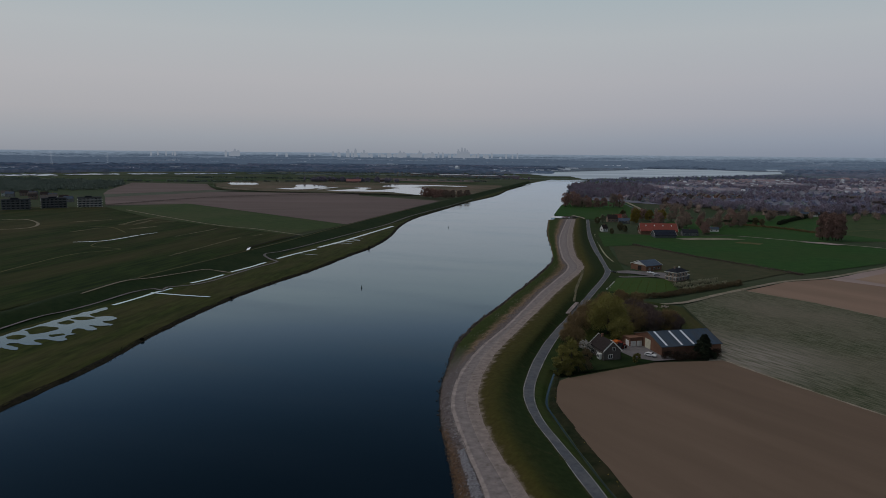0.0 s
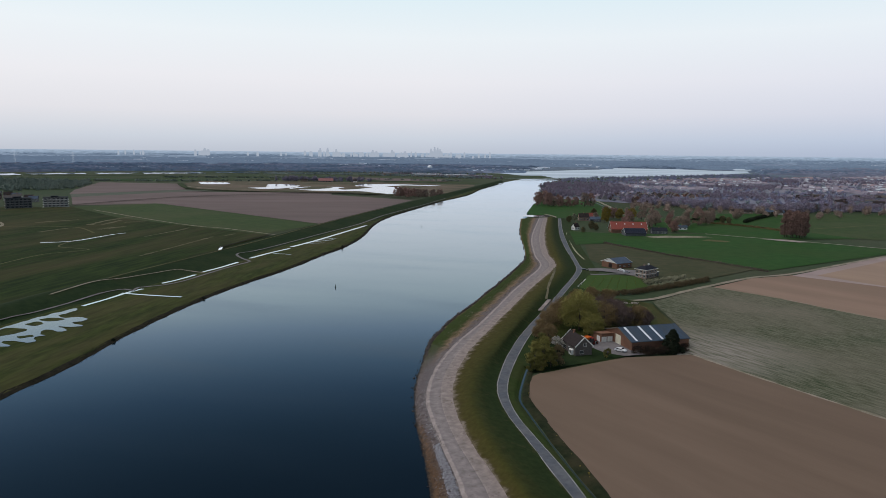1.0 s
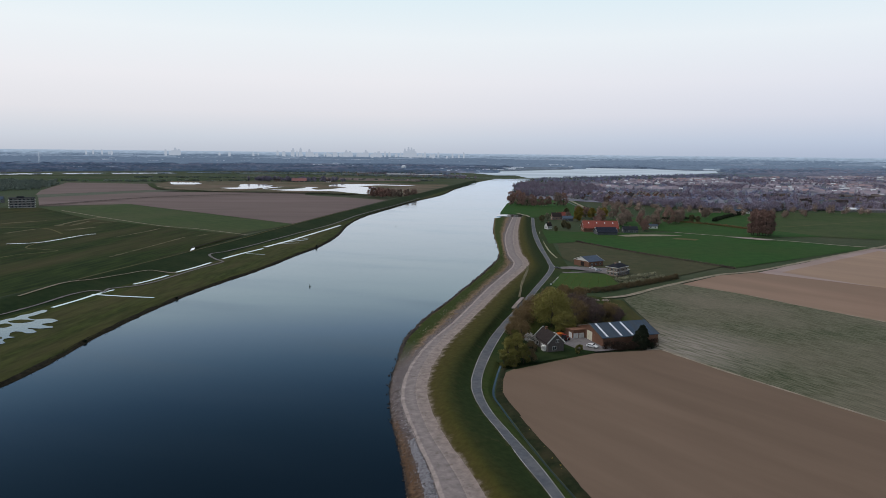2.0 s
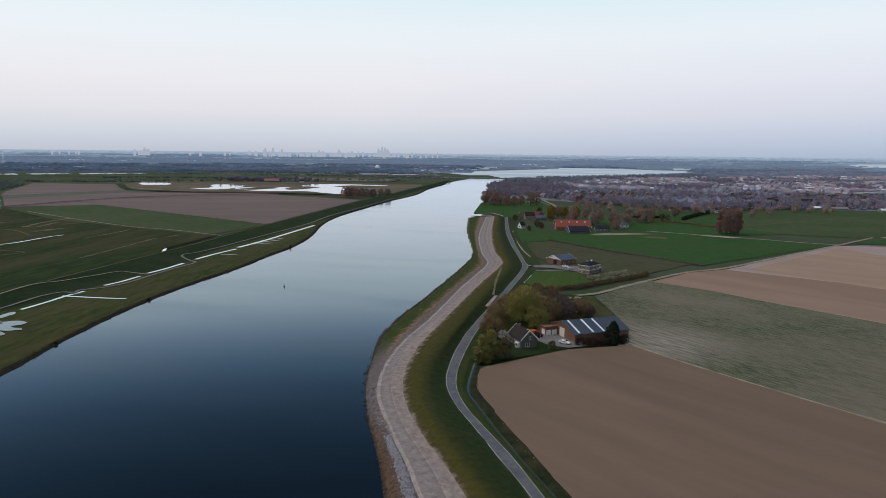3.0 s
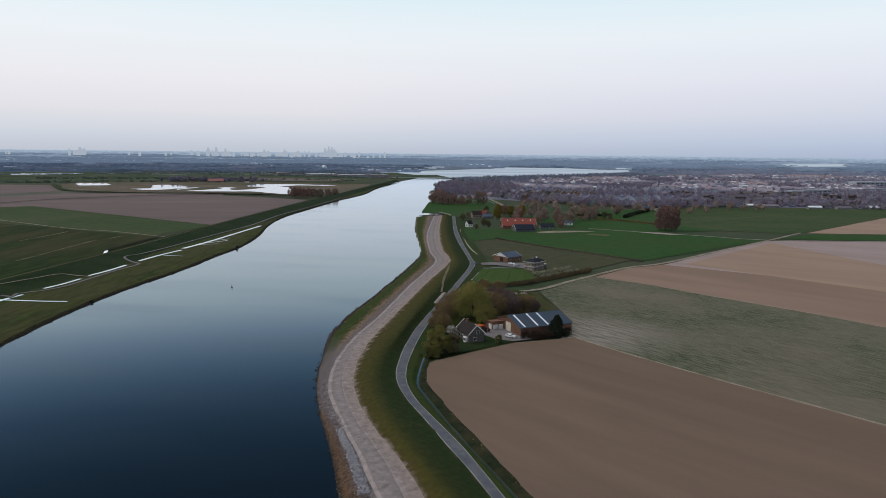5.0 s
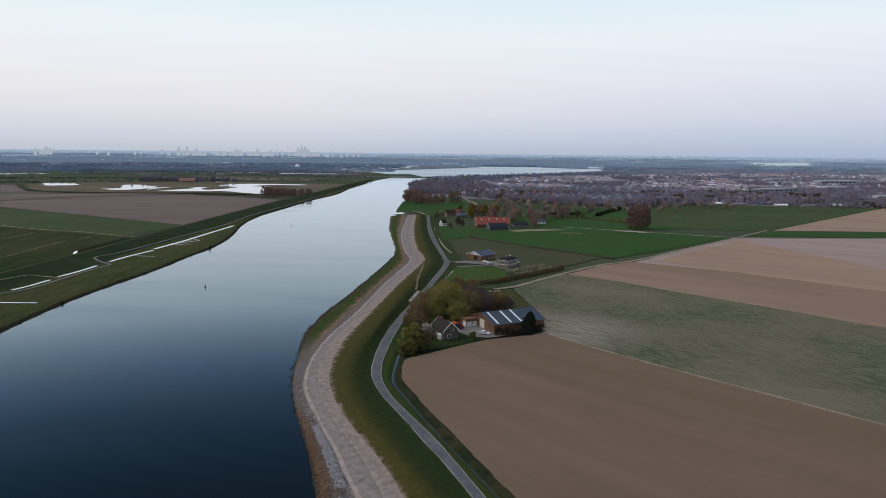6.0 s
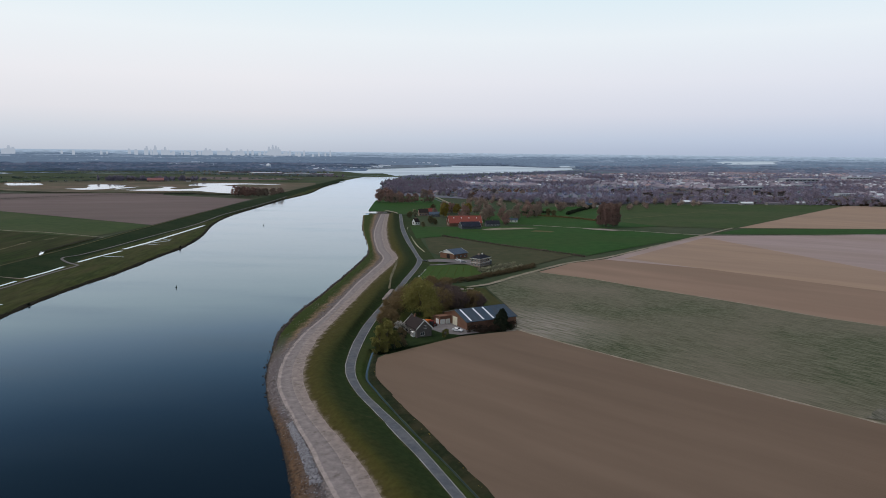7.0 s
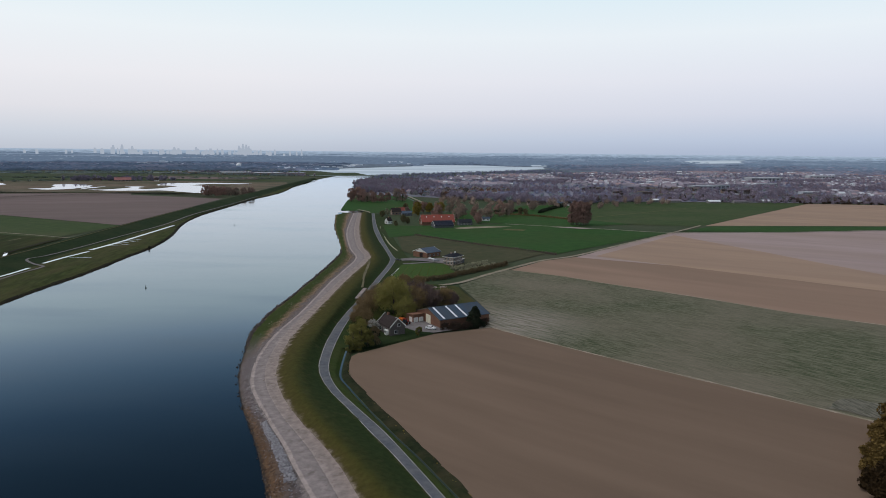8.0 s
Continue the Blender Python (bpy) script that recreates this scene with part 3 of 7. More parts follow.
# ---- the right bank: shore, berm, dike, road, ditch ----
Y0, Y1 = -110, 775
SHORE = [(shift(water_right, -1.5), -0.9), (water_right, 0.0), (lambda y: water_right(y) * 0.62 + berm_left(y) * 0.38, 1.1), (shift(berm_left, 0.3), 2.0)]
strip("shore_stony", SHORE, Y0, 186, 2.0, M["shore_near"], "rusty brown and grey gravel shore of the river", 0.2, sub=3, ragged=0.12, zones=True)
strip("shore", SHORE, 186, Y1, 2.0, M["shore"], "grey gravel and grassy foreshore along the river", 0.2, sub=3, ragged=0.12, zones=True)
strip("berm", [(berm_left, 2.0), (shift(berm_left, 1.9), 2.12), (lambda y: 0.5 * (berm_left(y) + berm_right(y)), 2.25), (shift(berm_right, -4.2), 2.36), (berm_right, 2.5)], Y0, Y1, 2.0,
      M["berm"], "wide weathered grey concrete berm along the dike", 0.03, zones=True, ragged=0.03)
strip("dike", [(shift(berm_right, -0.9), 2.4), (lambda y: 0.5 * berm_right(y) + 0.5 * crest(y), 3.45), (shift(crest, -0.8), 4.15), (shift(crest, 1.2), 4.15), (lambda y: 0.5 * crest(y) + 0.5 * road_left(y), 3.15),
               (lambda y: 0.2 * crest(y) + 0.8 * road_left(y), 2.3), (shift(road_left, 0.2), 1.97)], Y0, Y1, 2.0, M["dike"], "olive to green grassed dike beside the road, inner slope's shade in its colour", 0.06, ragged=0.12, zones=True)
strip("road", [(road_left, 2.0), (lambda y: 0.5 * (road_left(y) + road_right(y)), 2.05), (road_right, 2.0)], Y0, Y1, 3.0, M["asphalt"],
      "narrow worn grey asphalt road behind the dike", 0.0)
strip("road_edge", [(shift(road_left, -0.1), 2.03), (shift(road_left, 0.22), 2.035)], Y0, Y1, 3.0, M["edge_line"], "pale worn edge of the road", sub=1)
strip("road_edge", [(shift(road_right, -0.2), 2.03), (shift(road_right, 0.12), 2.02)], Y0, Y1, 3.0, M["edge_line"], "pale worn edge of the road", sub=1)
strip("road_verge", [(road_right, 1.95), (lambda y: 0.45 * road_right(y) + 0.55 * ditch(y), 1.45), (shift(ditch, -0.55), 0.45), (ditch, 0.2)], Y0, 226, 2.0, M["ditch_grass"],
      "green grass verge between road and ditch", 0.08, sub=3)
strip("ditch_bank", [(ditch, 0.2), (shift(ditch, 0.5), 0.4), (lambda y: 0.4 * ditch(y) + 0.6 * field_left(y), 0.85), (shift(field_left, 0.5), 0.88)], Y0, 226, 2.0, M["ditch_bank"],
      "dark bank between ditch and field", 0.12, sub=3, ragged=0.2)
strip("road_verge_far", [(road_right, 1.95), (shift(road_right, 5.0), 0.9), (shift(road_right, 11.0), 0.5)], 222, Y1, 4.0, M["dike_inner"],
      "green road verge", 0.1)
strip("ditch_water", [(lambda y: ditch(y) - 0.22 - 0.25 * min(1.0, max(0.0, (y - 165) / 25)), 0.5), (lambda y: ditch(y) + 0.10 + 0.16 * min(1.0, max(0.0, (y - 165) / 25)), 0.5)], 90, 221, 2.0, M["ditch"], "narrow ditch of still water")

# ---- the left bank ----
strip("left_bank_edge", [(shift(water_left, 1.4), -0.9), (shift(water_left, 0.6), 0.05), (shift(water_left, -1.9), 0.85)], -110, 1500, 3.0, M["reed"],
      "dark undercut bank edge with reeds", 0.35)
strip("left_foreshore", [(shift(water_left, -1.1), 0.62), (shift(water_left, -6.0), 1.1), (lambda y: 0.5 * (water_left(y) + dike_foot_left(y)), 1.25), (shift(dike_foot_left, 4.0), 1.3)], -110, 1500, 4.0,
      M["bank_grass"], "yellow-green grass foreshore of the river", 0.2, sub=4)
strip("left_dike", [(shift(dike_foot_left, 4.2), 1.25), (dike_foot_left, 1.5), (shift(dike_top_left, 3), 4.6), (dike_top_left, 5.0), (shift(dike_top_left, -3), 4.8), (shift(dike_top_left, -17), 0.7), (shift(dike_top_left, -20), 0.2)],
      -110, 1750, 6.0, M["left_dike"], "green grassed river dike with slope shade in its colour", 0.15)

# ---- fields ----
patch("field_soil_near", [(2.4, 125.9), (-5.1, 140.1), (-14.0, 156.4), (-25.0, 177.6), (-27.9, 183.4), (-32.1, 192.7), (-34.6, 207), (-34.8, 213), (-32.6, 218), (-26, 225.4), (-6.1, 246), (17.0, 258), (37, 237.7), (63, 213.8), (93, 187.4),
                          (124, 160.5), (131, 155), (104, 112), (50, 45), (25, 80)], 0.85, M["soil"], "bare harrowed brown field", 0.5, "field")
patch("field_crop", [(12.0, 254), (14, 302), (2, 351), (33, 404), (66, 382), (94, 356), (131, 325), (161, 296), (193, 274), (300, 180), (230, 90), (140, 148), (126, 160),
                     (90, 185.0), (60, 211.5), (34, 235.5), (16, 255)], 0.8, M["wheat"], "sparse pale green crop field in rows", 0.6, "field")
patch("field_soil_tan", [(33, 401), (59, 442), (86, 464), (149, 433), (209, 401), (241, 356), (420, 180), (298, 176), (191, 271), (159, 293), (129, 322), (92, 353), (64, 379)], 0.75,
      M["soil_tan"], "bare tan field beside the track", 0.6, "field")
patch("field_soil_pale", [(85, 462), (133, 531), (200, 622), (322, 643), (429, 671), (700, 720), (700, 300), (418, 177), (239, 354), (206, 399), (146, 431)], 0.75, M["soil_pale"],
      "pale dry ploughed field", 0.8, "field")
patch("field_soil_band", [(100, 468), (198, 607), (266, 419), (306, 306), (311, 296), (232, 360)], 0.76, M["soil_band"], "orange-tan band of ploughed field", 0.8, "field")
patch("field_green_strip", [(215, 640), (262, 692), (452, 712), (800, 750), (800, 712), (429, 679), (322, 650)], 0.7, M["meadow"], "narrow green grass strip", 0.6, "field")
patch("field_soil_far", [(258, 698), (538, 1056), (648, 1040), (1000, 1020), (900, 760), (456, 718)], 0.7, M["soil_band"], "distant pale ploughed field", 0.8, "field")
patch("meadow_far", [(180, 700), (120, 772), (181, 973), (437, 1088), (538, 1056), (248, 688)], 0.7, M["meadow_dull"], "dull green meadow before the town", 0.8, "field")
patch("meadow_bright", [(-84, 660), (-30, 654), (46, 684), (106, 663), (200, 627), (71, 475), (39, 503), (-38, 580), (-62, 560)], 0.7, M["meadow"], "bright green grass field", 0.8, "field")
patch("meadow_north", [(46, 690), (-40, 720), (-20, 800), (100, 960), (181, 973), (120, 772), (180, 700), (106, 667)], 0.68, M["meadow"], "green meadow with a lone tree", 0.8, "field")
patch("field_stubble", [(-55, 562), (-38, 578), (20, 519), (67, 482), (27, 421), (-5, 412), (-42, 480)], 0.72, M["stubble_dark"], "brown-green stubble field", 0.8, "field")
patch("meadow_spit", [(-155, 830), (-118, 790), (-60, 800), (-40, 900), (-95, 1150), (-170, 1160), (-178, 1010)], 0.7, M["meadow"], "green meadow by the river", 0.8, "field")
patch("rough_pasture", [(-290, 120), (-303, 300), (-311, 400), (-328, 522), (-560, 590), (-726, 685), (-1100, 500), (-900, 100)], 0.7, M["rough_grass"], "rough brown-green pasture with tracks", 0.8, "field")
patch("field_green_left", [(-726, 687), (-673, 780), (-332, 622), (-338, 524), (-560, 592)], 0.7, M["meadow_dull"], "dull green grass field", 0.8, "field")
patch("field_brown_left", [(-671, 782), (-540, 1063), (-370, 1003), (-358, 881), (-342, 705), (-334, 625)], 0.7, M["soil_far"], "ploughed brown field beside the dike", 0.8, "field")
patch("field_brown_mid", [(-752, 712), (-878, 831), (-822, 1036), (-567, 1112), (-545, 1066), (-714, 920)], 0.7, M["soil_far"], "long ploughed brown field", 0.8, "field")
patch("field_brown_wedge", [(-750, 708), (-668, 776), (-538, 1060), (-549, 1068), (-716, 916)], 0.62, M["soil_far"], "ploughed brown field along a ditch", 0.8, "field")
patch("field_grey_strip", [(-880, 833), (-824, 1038), (-790, 1078), (-862, 1090), (-936, 884)], 0.68, M["strip_crop"], "pale grey-green strip of crop", 0.8, "field")
patch("field_brown_far", [(-938, 883), (-1029, 982), (-1225, 1242), (-1030, 1272), (-867, 1089)], 0.7, M["soil_far"], "distant brown field", 0.8, "field")

patch("trampled_corner", shoreline([(114, 172), (119, 177), (127, 180), (134, 171), (129, 162.5), (120, 167.5)], 1.5, 1.2), 0.85, M["wheat_worn"], "trampled pale corner of the crop field", 2.0)

# ---- materials of things ----
M["bark"] = mat("grey_bark", (0.06, 0.05, 0.042), (0.11, 0.092, 0.075), 2.0, rand=0.2)
M["leaf_olive"] = mat("olive_spring_leaves", (0.178, 0.162, 0.046), (0.262, 0.236, 0.074), 0.5, rand=0.10, rough=0.7)
M["leaf_green"] = mat("green_spring_leaves", (0.096, 0.091, 0.028), (0.142, 0.133, 0.042), 0.5, rand=0.12, rough=0.7)
M["leaf_dull"] = mat("dull_olive_leaves", (0.120, 0.108, 0.058), (0.175, 0.155, 0.088), 0.5, rand=0.2)
M["leaf_dark"] = mat("dark_evergreen_leaves", (0.014, 0.020, 0.013), (0.030, 0.036, 0.022), 0.5, rand=0.4)
M["leaf_ochre"] = mat("ochre_leaves", (0.085, 0.056, 0.018), (0.150, 0.100, 0.034), 0.5, rand=0.35)
M["leaf_white"] = mat("white_blossom", (0.32, 0.30, 0.27), (0.55, 0.52, 0.47), 0.7, rand=0.25)
M["leaf_pale"] = mat("pale_blossom_hedge", (0.20, 0.20, 0.12), (0.36, 0.34, 0.24), 0.7, rand=0.3)
M["leaf_yellow"] = mat("yellow_willow_leaves", (0.17, 0.13, 0.03), (0.26, 0.20, 0.05), 0.7, rand=0.3)
M["twig"] = mat("brown_bare_twigs", (0.158, 0.112, 0.056), (0.240, 0.168, 0.086), 0.6, rand=0.18)
M["twig_red"] = mat("reddish_bare_twigs", (0.245, 0.152, 0.128), (0.330, 0.208, 0.175), 0.4, rand=0.18)
M["twig_poplar"] = mat("dull_red_poplar_twigs", (0.215, 0.136, 0.116), (0.300, 0.190, 0.160), 0.4, rand=0.15)
# Brown twigs lightened to paint haze over the mid-distance.
M["twig_mid"] = mat("brown_twigs_in_haze", (0.245, 0.180, 0.145), (0.335, 0.250, 0.205), 0.4, rand=0.18)
M["twig_dark"] = mat("dark_bare_twigs", (0.105, 0.076, 0.070), (0.165, 0.122, 0.110), 0.6, rand=0.18)
M["shrub_dark"] = mat("dark_shrub_twigs", (0.040, 0.028, 0.022), (0.068, 0.048, 0.036), 0.6, rand=0.3)
M["hedge_brown"] = mat("olive_brown_hedge_twigs", (0.105, 0.080, 0.046), (0.160, 0.122, 0.070), 0.6, rand=0.2)
M["shrub_brown"] = mat("brown_shrub_leaves", (0.022, 0.014, 0.007), (0.042, 0.027, 0.012), 0.6, rand=0.3)
# Haze is painted into the wood_* colours, lighter and bluer than near twigs.
M["wood_far"] = mat("haze_tinted_bare_woodland", (0.196, 0.205, 0.295), (0.282, 0.294, 0.413), 0.02, rand=0.14)
M["wood_green"] = mat("haze_tinted_green_woodland", (0.189, 0.226, 0.230), (0.263, 0.303, 0.308), 0.02, rand=0.16)
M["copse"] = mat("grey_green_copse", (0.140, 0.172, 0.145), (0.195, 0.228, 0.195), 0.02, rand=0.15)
M["wood_edge"] = mat("haze_tinted_edge_woodland", (0.197, 0.166, 0.206), (0.289, 0.244, 0.299), 0.02, rand=0.18)
M["wood_mauve"] = mat("haze_tinted_mauve_woodland", (0.211, 0.186, 0.244), (0.297, 0.264, 0.342), 0.02, rand=0.14)
M["wood_blue"] = mat("haze_blue_woodland", (0.209, 0.265, 0.354), (0.301, 0.373, 0.490), 0.004, rand=0.35)
M["wood_dusk"] = mat("haze_mauve_bare_woodland", (0.260, 0.270, 0.342), (0.343, 0.360, 0.448), 0.004, rand=0.30)
M["brick"] = mat("red_brown_brick", (0.185, 0.098, 0.066), (0.265, 0.145, 0.098), 2.5, c3=(0.16, 0.085, 0.06), big=0.3, bump=0.01, rand=0.1)
M["brick_dark"] = mat("grey_brown_brick", (0.100, 0.088, 0.082), (0.150, 0.132, 0.122), 2.5, c3=(0.11, 0.095, 0.09), big=0.3, bump=0.01)
M["brick_light"] = mat("buff_brick", (0.26, 0.185, 0.15), (0.35, 0.255, 0.21), 2.5, c3=(0.22, 0.155, 0.125), big=0.3, rand=0.15)
M["tile_dark"] = mat("dark_brown_tiles", (0.026, 0.021, 0.021), (0.044, 0.035, 0.033), 2.2, bump=0.03, rand=0.15, stretch=(0, 3, 0.5))
M["tile_black"] = mat("black_glazed_tiles", (0.016, 0.018, 0.025), (0.032, 0.035, 0.044), 2.0, bump=0.03, rough=0.8)
M["tile_red"] = mat("orange_red_tiles", (0.215, 0.058, 0.046), (0.29, 0.084, 0.066), 1.2, c3=(0.22, 0.075, 0.055), big=0.15, bump=0.03, rand=0.15)
M["roof_sheet"] = mat("grey_corrugated_sheet", (0.040, 0.062, 0.092), (0.068, 0.096, 0.134), 0.8, c3=(0.065, 0.072, 0.08), big=0.12, rough=0.7, bump=0.04, stretch=(0, 0.25, 5))
M["roof_blue"] = mat("blue_grey_sheet", (0.062, 0.085, 0.125), (0.092, 0.120, 0.165), 0.8, c3=(0.06, 0.075, 0.10), big=0.12, rough=0.7, bump=0.03)
M["roof_light"] = mat("white_roof_light", (0.62, 0.66, 0.70), (0.78, 0.80, 0.82), 1.5, rough=0.4)
M["white"] = mat("white_paint", (0.66, 0.65, 0.62), (0.80, 0.79, 0.76), 1.5, rough=0.5)
M["cream"] = mat("cream_door_paint", (0.62, 0.58, 0.45), (0.74, 0.70, 0.56), 1.0, rough=0.5)
M["glass"] = mat("dark_window_glass", (0.02, 0.025, 0.03), (0.04, 0.045, 0.05), 1.0, rough=0.08, spec=0.6)
M["grey_wall"] = mat("grey_render", (0.20, 0.195, 0.19), (0.29, 0.28, 0.27), 1.2, c3=(0.17, 0.165, 0.16), big=0.3)
M["slate_wall"] = mat("slate_grey_cladding", (0.085, 0.090, 0.10), (0.13, 0.135, 0.145), 0.8, rand=0.2)
M["solar"] = mat("dark_solar_cells", (0.010, 0.013, 0.024), (0.020, 0.025, 0.042), 1.0, rough=0.35, spec=0.35)
M["steel"] = mat("galvanised_steel", (0.30, 0.31, 0.32), (0.42, 0.43, 0.44), 3, rough=0.4, metal=0.7)
M["tyre"] = mat("black_rubber", (0.015, 0.015, 0.015), (0.03, 0.03, 0.03), 3)
M["car_white"] = mat("white_car_paint", (0.74, 0.74, 0.74), (0.80, 0.80, 0.80), 2, rough=0.25, spec=0.5)
M["car_silver"] = mat("silver_car_paint", (0.40, 0.41, 0.43), (0.46, 0.47, 0.49), 2, rough=0.25, spec=0.5)
M["car_dark"] = mat("dark_car_paint", (0.02, 0.022, 0.028), (0.035, 0.038, 0.045), 2, rough=0.25, spec=0.5)
M["orange"] = mat("orange_machine_paint", (0.60, 0.15, 0.03), (0.72, 0.21, 0.05), 2, rough=0.45)
M["red_dark"] = mat("dark_red_paint", (0.16, 0.02, 0.015), (0.24, 0.04, 0.03), 2, rough=0.5)
M["buoy"] = mat("dark_green_buoy", (0.02, 0.045, 0.035), (0.04, 0.07, 0.055), 3, rough=0.5)
M["timber"] = mat("weathered_timber", (0.10, 0.085, 0.07), (0.17, 0.145, 0.12), 3)
# Town walls, roofs and tiles: haze painted in as a bluish grey.
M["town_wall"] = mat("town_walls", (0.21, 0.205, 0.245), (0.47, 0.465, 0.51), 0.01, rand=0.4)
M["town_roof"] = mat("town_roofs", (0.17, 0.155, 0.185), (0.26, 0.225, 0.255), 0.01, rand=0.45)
M["town_tile"] = mat("hazed_town_orange_tiles", (0.26, 0.190, 0.200), (0.36, 0.265, 0.270), 0.01, rand=0.3)
# Red tiles with haze painted into their dull colour.
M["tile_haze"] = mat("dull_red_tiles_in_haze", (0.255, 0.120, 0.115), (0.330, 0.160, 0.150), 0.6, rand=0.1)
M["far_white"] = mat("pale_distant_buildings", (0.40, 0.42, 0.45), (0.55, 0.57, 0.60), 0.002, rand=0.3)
# Towers and pylons give off a pale glow that paints haze over them.
M["skyline"] = mat("haze_glow_skyline", (0.034, 0.040, 0.048), (0.056, 0.065, 0.072), 0.01, rand=0.25, emit=((0.365, 0.415, 0.495), 1.0))
# Blue emission paints haze over the farthest tree belts.
M["distant_wood"] = mat("haze_glow_woodland", (0.063, 0.087, 0.110), (0.095, 0.122, 0.146), 0.003, rand=0.40, emit=((0.121, 0.165, 0.238), 0.85))

# ---- shapes ----


def add_box(bm, lo, hi, m=None):
    """A box with slightly eased corners left to the bevel of its caller."""
    x0, y0, z0 = lo
    x1, y1, z1 = hi
    co = [(x0, y0, z0), (x1, y0, z0), (x1, y1, z0), (x0, y1, z0), (x0, y0, z1), (x1, y0, z1), (x1, y1, z1), (x0, y1, z1)]
    vs = [bm.verts.new(m @ Vector(c) if m else c) for c in co]
    for f in ((3, 2, 1, 0), (4, 5, 6, 7), (0, 1, 5, 4), (1, 2, 6, 5), (2, 3, 7, 6), (3, 0, 4, 7)):
        bm.faces.new([vs[i] for i in f])
    return vs


def add_prism(bm, section, x0, x1, m=None):
    """A section in y, z drawn out along x."""
    a = [bm.verts.new(m @ Vector((x0, y, z)) if m else (x0, y, z)) for y, z in section]
    b = [bm.verts.new(m @ Vector((x1, y, z)) if m else (x1, y, z)) for y, z in section]
    n = len(section)
    bm.faces.new(a[::-1])
    bm.faces.new(b)
    for i in range(n):
        bm.faces.new((a[i], a[(i + 1) % n], b[(i + 1) % n], b[i]))


def add_tube(bm, a, b, r0, r1, sides=6):
    a, b = Vector(a), Vector(b)
    q = (b - a).to_track_quat("Z", "Y")
    ring = []
    for c, r in ((a, r0), (b, r1)):
        ring.append([bm.verts.new(c + q @ Vector((r * math.cos(2 * math.pi * k / sides), r * math.sin(2 * math.pi * k / sides), 0))) for k in range(sides)])
    for k in range(sides):
        bm.faces.new((ring[0][k], ring[0][(k + 1) % sides], ring[1][(k + 1) % sides], ring[1][k]))
    bm.faces.new(ring[1])
    bm.faces.new(ring[0][::-1])


def eased(bm, width=0.03):
    bmesh.ops.recalc_face_normals(bm, faces=bm.faces)
    bmesh.ops.bevel(bm, geom=list(bm.edges), offset=width, segments=1, affect="EDGES", clamp_overlap=True)
    return bm


def thing(name, x, y, z, turn, label, category, group=""):
    p, s = place(x, y, z)
    e = new(name)
    e.empty_display_size = 0.5
    e.matrix_world = Matrix.Translation(p) @ pose(0, 0, 0, 0, 0, turn) @ Matrix.Diagonal((s, s, s, 1))
    return tagged(e, label, category, group)


def side_matrix(side, L, w):
    """Maps a wall's own frame (x along it, y outward, z up) into the building: front y=0, left x=0, right x=L, back y=w."""
    return {"front": Matrix(((1, 0, 0, 0), (0, -1, 0, 0), (0, 0, 1, 0), (0, 0, 0, 1))),
            "left": Matrix(((0, -1, 0, 0), (1, 0, 0, 0), (0, 0, 1, 0), (0, 0, 0, 1))),
            "right": Matrix(((0, 1, 0, L), (1, 0, 0, 0), (0, 0, 1, 0), (0, 0, 0, 1))),
            "back": Matrix(((1, 0, 0, 0), (0, 1, 0, w), (0, 0, 1, 0), (0, 0, 0, 1)))}[side]


def window(parent, sm, cx, z0, wd, ht, frame_mat, name="window", bars=1):
    """A frame standing a little proud with a dark pane behind it."""
    bm = bmesh.new()
    t = 0.09
    for lo, hi in (((cx - wd / 2 - t, 0.0, z0 - t), (cx + wd / 2 + t, 0.07, z0)), ((cx - wd / 2 - t, 0.0, z0 + ht), (cx + wd / 2 + t, 0.07, z0 + ht + t)),
                   ((cx - wd / 2 - t, 0.0, z0), (cx - wd / 2, 0.07, z0 + ht)), ((cx + wd / 2, 0.0, z0), (cx + wd / 2 + t, 0.07, z0 + ht))):
        add_box(bm, lo, hi, sm)
    for k in range(bars):
        bx = cx - wd / 2 + wd * (k + 1) / (bars + 1)
        add_box(bm, (bx - 0.04, 0.0, z0), (bx + 0.04, 0.06, z0 + ht), sm)
    bmesh.ops.recalc_face_normals(bm, faces=bm.faces)
    f = part(name, bm, frame_mat, parent)
    bm = bmesh.new()
    add_box(bm, (cx - wd / 2, 0.005, z0), (cx + wd / 2, 0.03, z0 + ht), sm)
    bmesh.ops.recalc_face_normals(bm, faces=bm.faces)
    part("pane", bm, M["glass"], f)
    return f


def door(parent, sm, cx, wd, ht, material, name="door"):
    bm = bmesh.new()
    add_box(bm, (cx - wd / 2, 0.0, 0.02), (cx + wd / 2, 0.08, ht), sm)
    n = max(2, int(wd / 0.9))
    for k in range(n):
        x0 = cx - wd / 2 + wd * k / n
        add_box(bm, (x0 + 0.06, 0.08, 0.12), (x0 + wd / n - 0.06, 0.11, ht - 0.12), sm)
    bmesh.ops.recalc_face_normals(bm, faces=bm.faces)
    return part(name, bm, material, parent)


def gable_body(parent, L, w, eave, ridge, wall_mat, inset=0.35):
    """Walls with their gables, hollow under the roof, wall thickness 0.3."""
    bm = bmesh.new()
    i = 0.0
    add_prism(bm, [(i, -0.6), (w - i, -0.6), (w - i, eave), (w / 2, ridge - 0.12), (i, eave)], 0.0, L)
    bmesh.ops.recalc_face_normals(bm, faces=bm.faces)
    return part("wall", bm, wall_mat, parent)


